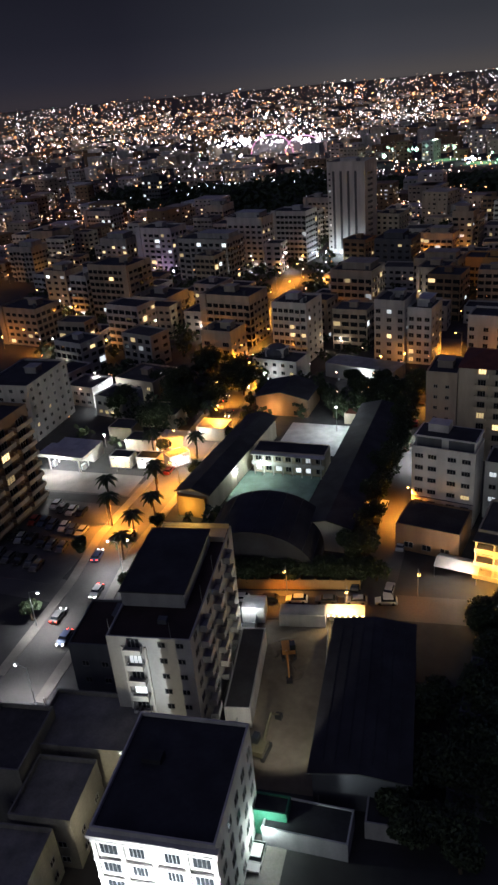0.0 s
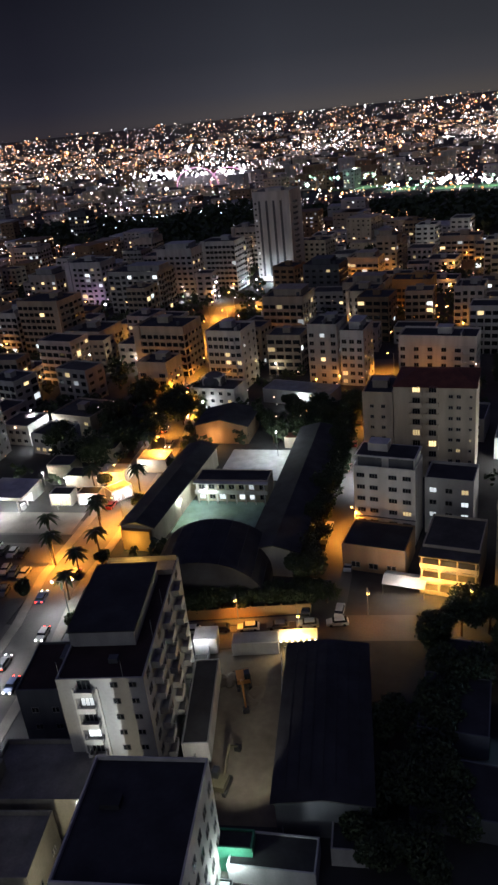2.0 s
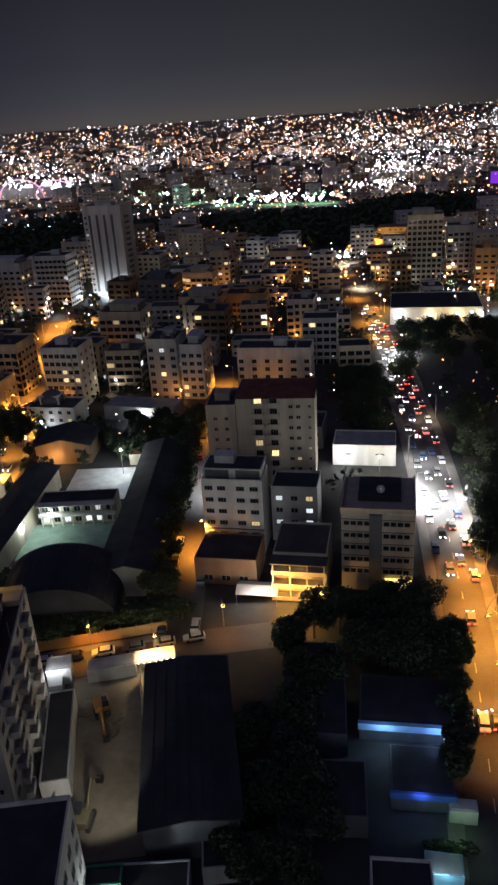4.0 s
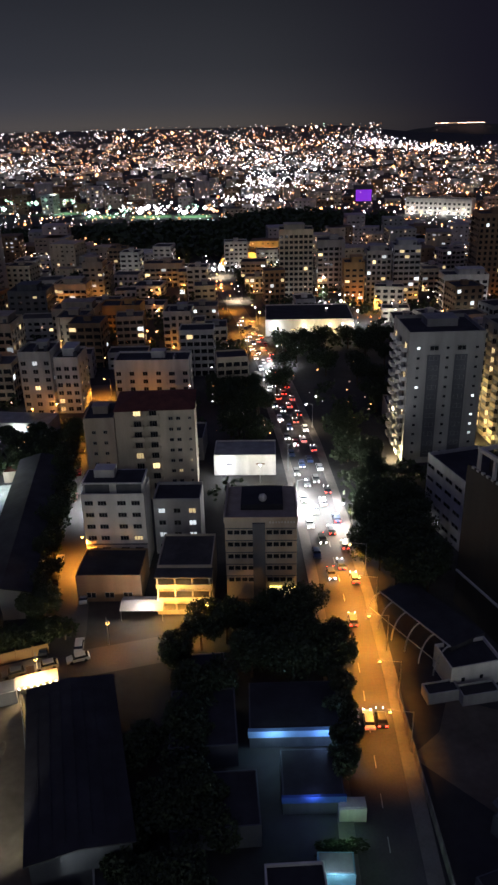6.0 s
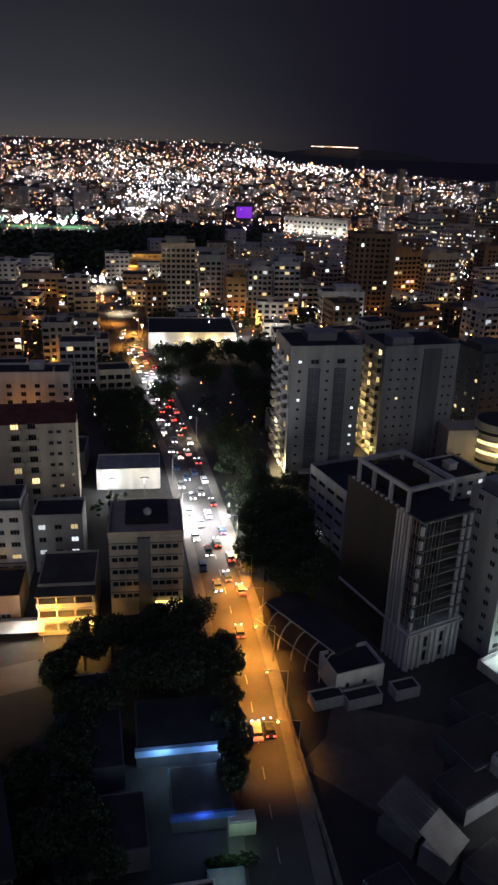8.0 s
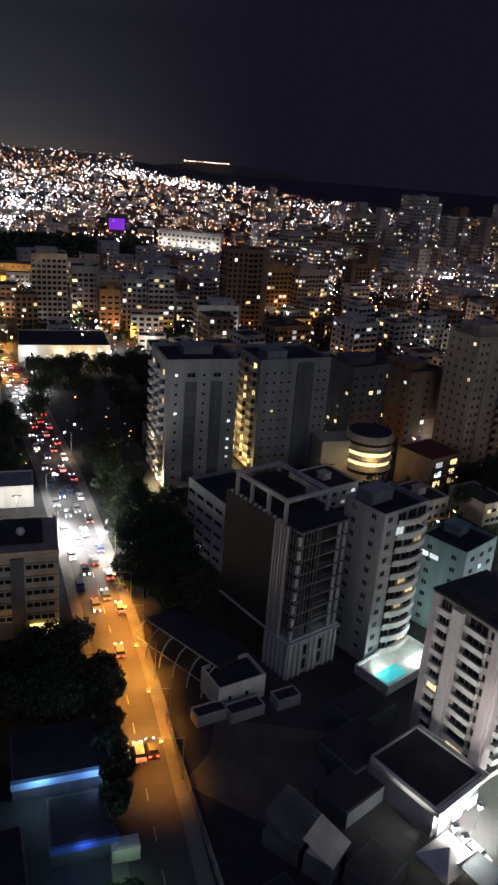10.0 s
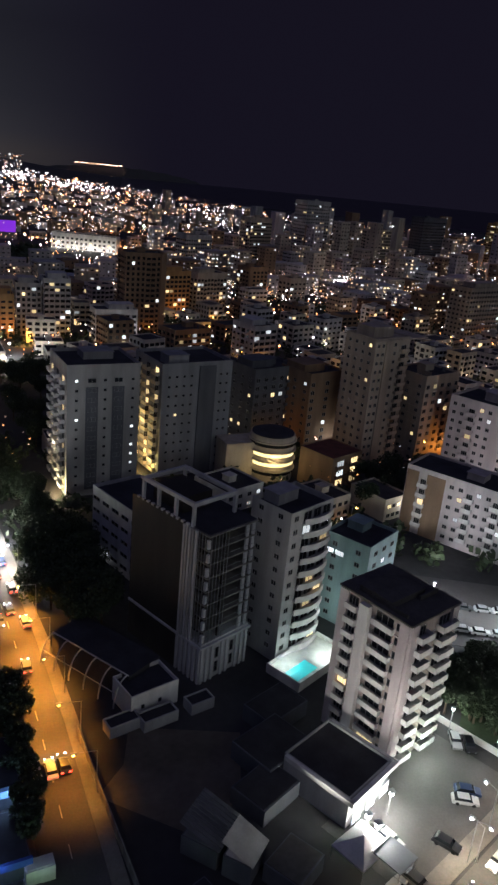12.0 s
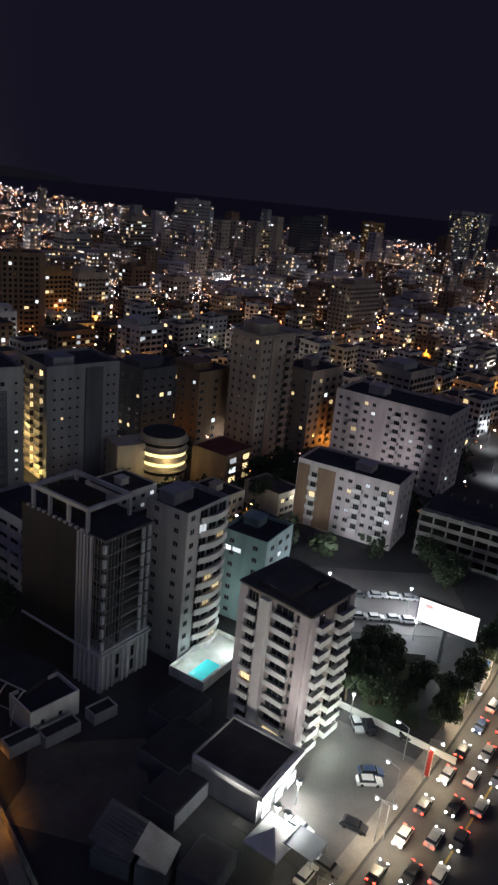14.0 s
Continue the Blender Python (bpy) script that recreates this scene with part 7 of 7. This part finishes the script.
far_walls = {m_: [] for m_ in (BEIGE, GREY, LIGHT, CREAM, BROWN, PINK)}
warm_p, cool_p, dark_p = [], [], []
for k in range(2600):
    az = rf.uniform(-50, 54)
    d = 480 + 2400 * rf.random() ** 1.7
    x, y = math.sin(radians(az)) * d, math.cos(radians(az)) * d
    if in_park(x, y) or (-21 < az < -3 and 740 < d < 930) or math.hypot(x - 100, y - 840) < 70 or math.hypot(x - 165, y - 800) < 70 or (az > 14 and d > 1700 - (az - 14) * 8) or (d < 620 and not clear(x, y, 12)):
        continue
    east = az > 17
    h_ = rf.choice((7, 7, 10, 10, 13, 16, 22)) if not east else rf.choice((7, 7, 10, 10, 13, 16, 16, 19, 25, 31))
    if d > 1300 and not east:
        h_ = min(h_, rf.choice((5, 6, 8, 10)))
    if d > 800 and east and rf.random() < 0.08:
        h_ = rf.uniform(38, 60)
    w_, d_ = rf.uniform(12, 24 if h_ < 30 else 17), rf.uniform(11, 20 if h_ < 30 else 15)
    yaw = radians(rf.uniform(-12, 12) + (15 if east else 0))
    z = land(x, y) - 1.0
    far_walls[rf.choice((BEIGE, BEIGE, GREY, LIGHT, CREAM, BROWN, BROWN, PINK))].append((x, y, z, w_, d_, h_ + 1, yaw))
    share = rf.choice((0.03, 0.06, 0.1, 0.16, 0.3, 0.5)) * (1.35 if east else 0.7)
    big = 1.0 + max(0, d - 600) / 900
    nc, nr = max(2, int(w_ / (3.2 * big))), max(1, int(h_ / (3.0 * big)))
    for side_ in (0, 1):
        ya = yaw if side_ == 0 else yaw + (math.pi / 2 if az < 0 else -math.pi / 2)
        half, wid = (d_ / 2, w_) if side_ == 0 else (w_ / 2, d_)
        fx, fy = math.sin(ya), -math.cos(ya)
        for i in range(nc):
            for j in range(nr):
                q = rf.random()
                if q > share and (d > 1000 or q > 0.85):
                    continue
                u = (i + 0.5) / nc * wid - wid / 2
                px, py = x + fx * (half + 0.15) + math.cos(ya) * u, y + fy * (half + 0.15) + math.sin(ya) * u
                (dark_p if q > share else (warm_p if rf.random() < 0.6 else cool_p)).append((px, py, z + 2 + (j + 0.5) / nr * (h_ - 1.5), rf.choice((0.9, 1.2, 1.2, 2.2)) * big, rf.choice((0.8, 1.1)) * big, ya))
for m_, items in far_walls.items():
    boxes_mesh("distant_buildings", items, m_, "crowded distant city blocks with flat roofs", "buildings")
panes_mesh("distant_windows", warm_p, glow("far_pane_warm", (1.0, 0.66, 0.38), 1.7, 0.95, tail=1.8), "warm lit windows of the distant blocks")
panes_mesh("distant_windows", cool_p, glow("far_pane_cool", (0.92, 0.92, 1.0), 1.5, 0.95, tail=1.8), "white lit windows of the distant blocks")
panes_mesh("distant_windows", dark_p, GLASS, "dark windows of the distant blocks")

LIGHTS = {"amber": [], "warm": [], "white": [], "cold": [], "green": []}


def far_light(x, y, z, r_, kind):
    LIGHTS[kind].append((x, y, land(x, y) + z, r_))


for k in range(54000):
    az = rf.uniform(-50, 54)
    e_ = rf.uniform(0.0, 1.0)
    dep = radians(0.55 + 9.5 * e_ ** 1.35)
    d = 95 / math.tan(dep)
    if az < 8 and d > 1200:
        d = 1200 + (d - 1200) * 0.55 + rf.uniform(0, 300)
    if d > 4850 or (d > 3600 and rf.random() < (d - 3600) / 1700):
        continue
    x, y = math.sin(radians(az)) * d, math.cos(radians(az)) * d
    if d < 430 or in_park(x, y) or (az > 8 and d > 3000) or (az > 14 and d > 1750 + (26 - az) * (60 if az < 26 else 4)):
        continue
    dens = 0.55 + 0.45 * noise.noise(Vector((az * 0.35, math.log(d) * 7, 0)))
    if rf.random() > dens + 0.25 or (d < 900 and rf.random() < (0.6 if az < 14 else 0.12)) or (900 <= d < 1500 and az < 8 and rf.random() < 0.5):
        continue
    kind = rf.choices(("amber", "warm", "white", "cold", "green"), (40, 28, 18, 8, 1))[0]
    if noise.noise(Vector((az * 0.2 + 9, d * 0.002, 3))) > 0.15 and rf.random() < 0.6:
        kind = "white"
    r_ = d * rf.choice((0.00025, 0.0003, 0.0003, 0.00035, 0.0004, 0.0005, 0.0006, 0.0008)) * (2.2 if rf.random() < 0.06 else 0.62)
    far_light(x, y, rf.uniform(6, 12) if d < 900 else rf.uniform(9, 18), r_, kind)
for k in range(4200):
    az, d = rf.uniform(-46, 53), rf.uniform(215, 900)
    x, y = math.sin(radians(az)) * d, math.cos(radians(az)) * d
    if in_park(x, y) or not clear(x, y, -3.0 if d < 400 else -6.0) or rf.random() < (0.35 if az < 14 else 0.1):
        continue
    far_light(x, y, rf.uniform(3.5, 9), d * rf.choice((0.0004, 0.0006, 0.0008, 0.0010, 0.0014)), rf.choices(("amber", "warm", "white", "cold"), (46, 28, 20, 6))[0])
# brighter knots: the stadium, the lit grounds behind the park, the avenue, the far quarters
for az, d, n, spread_, size, kind in ((-28.7, 1142, 14, 16, 0.0060, "white"), (-30.0, 1120, 10, 20, 0.003, "white"), (-26.4, 1180, 6, 14, 0.0050, "white"), (-24.4, 1115, 9, 14, 0.0055, "white"), (-23.0, 1150, 40, 40, 0.002, "white"), (-29.5, 1180, 50, 70, 0.0016, "white"), (-18.6, 930, 3, 8, 0.004, "green"), (-16.7, 926, 3, 8, 0.004, "green"), (-14.8, 918, 3, 8, 0.004, "green"), (-13.2, 800, 4, 3, 0.0060, "cold"), (-9.3, 806, 5, 5, 0.0060, "white"), (-6.2, 804, 4, 4, 0.0060, "white"), (-4.4, 806, 3, 3, 0.0060, "warm"), (-11.0, 815, 14, 12, 0.002, "green"), (-8.0, 815, 18, 14, 0.002, "white"), (-5.5, 812, 12, 10, 0.002, "green"), (-1.5, 900, 40, 22, 0.0020, "white"), (-0.3, 1010, 40, 20, 0.0020, "white"), (-6.0, 1500, 24, 40, 0.0016, "warm"), (-2.5, 2400, 30, 80, 0.0013, "warm"),
                                     (0.5, 1350, 90, 70, 0.0013, "white"), (2.0, 1050, 60, 60, 0.0012, "white"), (-0.5, 1700, 50, 90, 0.0013, "white"), (5.5, 1000, 40, 40, 0.0012, "warm"), (6, 2300, 60, 140, 0.0012, "white"), (10.5, 2200, 90, 110, 0.0014, "white"), (-38, 2000, 26, 60, 0.0015, "warm"), (-45, 1500, 30, 90, 0.0014, "white"), (-33, 900, 30, 60, 0.0013, "white"), (-30, 760, 26, 40, 0.0012, "cold"),
                                     (30, 620, 22, 25, 0.0016, "white"), (33, 640, 16, 20, 0.0015, "white"), (38, 900, 24, 60, 0.0012, "white"), (45, 520, 22, 35, 0.0015, "white"), (48, 560, 18, 25, 0.0014, "cold"), (44, 420, 12, 14, 0.0012, "warm"), (22, 1500, 30, 60, 0.0012, "white"), (26, 1350, 30, 50, 0.0012, "warm")):
    # knot lamps are oversized: their shape also stands in for the glare
    for i in range(n * 2):
        x, y = math.sin(radians(az)) * d + rf.gauss(0, spread_), math.cos(radians(az)) * d + rf.gauss(0, spread_ * 1.5)
        far_light(x, y, rf.uniform(10, 18) if d < 1000 else rf.uniform(16, 30), d * min(size, 0.0042) * rf.choice((0.25, 0.35, 0.45, 0.7)), kind)
for x_, y_, kind, n, spread_ in ((302, 442, "amber", 10, 9), (336, 441, "warm", 8, 8), (322, 365, "amber", 9, 8), (358, 361, "warm", 12, 10), (341, 323, "amber", 9, 8), (480, 422, "white", 16, 10), (519, 433, "white", 16, 10), (377, 387, "cold", 12, 8), (312, 245, "amber", 5, 8), (484, 607, "white", 12, 6), (366, 602, "white", 14, 7), (196, 533, "amber", 12, 9), (218, 633, "amber", 14, 14),
                                 (-34, 495, "white", 24, 8), (-28, 424, "amber", 10, 7), (28, 436, "warm", 8, 7), (40, 385, "white", 10, 7), (-81, 330, "amber", 8, 7), (-366, 344, "amber", 10, 8)):
    for i in range(n):
        far_light(x_ + rf.gauss(0, spread_), y_ + rf.gauss(0, spread_), rf.uniform(5, 11), math.hypot(x_, y_) * rf.choice((0.0007, 0.001, 0.0014, 0.002)), kind)
# a lit causeway far out along the coast
for k in range(60):
    a_ = radians(11.6 + k * 0.055)
    far_light(math.sin(a_) * 4800, math.cos(a_) * 4800, 64, 2.4, "warm")
for kind, colour, power in (("amber", (1.0, 0.36, 0.13), 9.5), ("warm", (1.0, 0.58, 0.42), 10.0), ("white", (1.0, 0.90, 0.96), 14.0), ("cold", (0.70, 0.82, 1.0), 8.0), ("green", (0.55, 1.0, 0.75), 8.0)):
    stars_mesh("distant_lights", LIGHTS[kind], glow("far_" + kind, colour, power, 0.96, tail=2.6), "countless distant " + kind + " street lights of the city")

# park trees: one joined sheet of crowns
vs, fs = [], []
for k in range(5200):
    az, d = rf.uniform(-40, 9), rf.uniform(570, 860)
    x, y = math.sin(radians(az)) * d, math.cos(radians(az)) * d
    if not in_park(x, y) or (d > 775 and az > -21 and az < -3):
        continue
    s = rf.uniform(3.0, 6.0)
    for j in range(7):
        e_ = Euler((rf.uniform(-1, 1), rf.uniform(-1, 1), rf.uniform(0, 6.3)))
        c = Vector((x + rf.gauss(0, s * 0.5), y + rf.gauss(0, s * 0.5), rf.uniform(0.5, 1.7) * s + 1))
        i = len(vs)
        for a, b_ in ((-1, -0.7), (1, -0.6), (0.8, 0.8), (-0.9, 0.6)):
            q = Vector((a, b_, 0)) * s * 0.42
            q.rotate(e_)
            vs.append(c + q)
        fs.append((i, i + 1, i + 2, i + 3))
me = bpy.data.meshes.new("park_trees")
me.from_pydata(vs, [], fs)
me.materials.append(LEAF)
tagged(new("park_trees", me), "dark crowns of a large wooded park", "trees", "", "stuff")

# lit sports lawns behind the park
for x_, y_, w_ in ((-190, 868, 34), (-132, 858, 46), (-84, 852, 40), (-250, 905, 60)):
    solid("lawn", x_, y_, 0.0, w_, 26, 0.3, surface("lit_lawn", (0.10, 0.22, 0.10), 0.9, 0.4, 0.4, 0.3, 0.05, 0.2), 8, "floodlit green sports lawn behind the park", "lawn")
    beam_at((x_, y_, 26), (x_, y_, 0), (0.75, 1.0, 0.85), 90000, 110)
# stadium arches with pink neon, purple screen, long white lit building, arched hall
st = thing("stadium", pose(-505, 1035, land(-505, 1035)), "stadium with a pink neon arch and bright lamps", "stadium")
bm = bmesh.new()
add_box(bm, 0, 30, 0, 120, 40, 16)
part("stand", bm, LIGHT, st)
for k, (cx_, rr) in enumerate(((-22, 34), (30, 30))):
    bm = bmesh.new()
    last = None
    for s in range(17):
        a = s / 16 * math.pi
        p = Vector((cx_ + math.cos(a) * rr, 0, 3 + math.sin(a) * rr * 0.75))
        if last is not None:
            add_prism(bm, last, p, 0.6, 0.6, 5)
        last = p
    part("neon_arch", bm, glow("pink_neon", (1.0, 0.40, 0.75), 1.2), st, "pink neon arch")
sc = thing("purple_building", pose(109, 905, 0, 0, 0, 0), "block with a bright purple front", "building")
bm = bmesh.new()
add_box(bm, 0, 8, -1, 21, 14, 26)
part("wall", bm, SLATE, sc)
bm = bmesh.new()
add_box(bm, 0, 0.7, 8, 18, 0.3, 12.5)
part("purple_front", bm, glow("purple_front", (0.30, 0.035, 1.0), 0.6), sc, "glowing purple front")
lw = block("hotel", "long white floodlit building with rows of windows", 182, 835, 72, 14, 16, -30, WHITE, ROOF, 0.8)
windows(lw, 72, 14, "s", spread(72, 14, 3), 0.5, 3, 4.6, 2.6, 2.4, 0.1)
for u in (-28, -9, 10, 29):
    q = lw.matrix_basis @ Vector((u, -14, 0))
    wall_lamp(q.x, q.y, 3.0, (1.0, 0.95, 0.85), 11000, LAMPW, 0.6)
ah = thing("market_hall", pose(-18, 552, 0), "arched hall with an orange lit front", "hall")
bm = bmesh.new()
r0, r1 = [], []
for k in range(15):
    a = k / 14 * math.pi
    r0.append(bm.verts.new((math.cos(a) * 19, -4, math.sin(a) * 9)))
    r1.append(bm.verts.new((math.cos(a) * 19, 16, math.sin(a) * 9)))
for k in range(14):
    bm.faces.new((r0[k + 1], r0[k], r1[k], r1[k + 1]))
bm.faces.new(r0)
part("vault", bm, OCHRE, ah)
wall_lamp(-26, 541, 3.0, (1.0, 0.6, 0.18), 42000, AMBER, 0.5)
wall_lamp(-10, 541, 3.0, (1.0, 0.6, 0.18), 42000, AMBER, 0.5)
# coloured light on the flats with the violet base
wall_lamp(-252, 345, 3.0, (0.70, 0.45, 1.0), 9000, glow("violet_lamp", (0.75, 0.5, 1.0), 6.0), 0.4)
wall_lamp(-264, 345, 3.0, (0.70, 0.45, 1.0), 9000, glow("violet_lamp", (0.75, 0.5, 1.0), 6.0), 0.4)
# street lights between the middle blocks
for x_, y_, kind, p_ in ((-33, 501, "warm", 30000), (-78, 402, "amber", 16000), (46, 454, "amber", 20000), (28, 372, "warm", 26000), (212, 622, "amber", 26000), (384, 430, "warm", 20000), (-185, 372, "white", 12000), (-205, 372, "white", 12000), (-150, 395, "white", 12000), (-150, 345, "white", 9000), (-140, 300, "amber", 9000), (-126, 262, "amber", 8000), (-75, 300, "amber", 9000), (-92, 318, "amber", 9000), (-62, 345, "amber", 9000), (-240, 262, "amber", 9000), (-255, 268, "warm", 9000), (-228, 222, "amber", 9000), (-215, 218, "white", 5000), (-170, 190, "white", 6000), (-160, 180, "white", 5000),
                          (40, 402, "warm", 12000), (56, 398, "amber", 12000), (30, 425, "white", 12000), (90, 398, "warm", 9000), (150, 462, "amber", 14000), (176, 470, "warm", 14000), (205, 480, "warm", 14000), (235, 490, "amber", 12000), (150, 330, "white", 9000), (176, 232, "amber", 6000), (155, 172, "amber", 9000), (160, 180, "amber", 7000), (280, 330, "amber", 12000), (300, 340, "amber", 12000), (330, 330, "white", 14000), (260, 400, "warm", 12000), (350, 300, "white", 12000), (240, 170, "white", 7000), (250, 190, "white", 6000), (-100, 270, "white", 5000), (304, 440, "amber", 16000), (338, 436, "warm", 14000), (322, 362, "amber", 14000), (358, 357, "warm", 12000), (342, 319, "amber", 12000), (480, 418, "white", 20000), (519, 428, "white", 20000), (198, 528, "amber", 22000), (112, 163, "amber", 7000), (104, 158, "white", 3500), (223, 165, "white", 8000)):
    lamp_post(x_, y_, 0, kind, p_ * (2.6 if kind == "amber" else 1.6), 8.5, "", 1.8, cone=124)
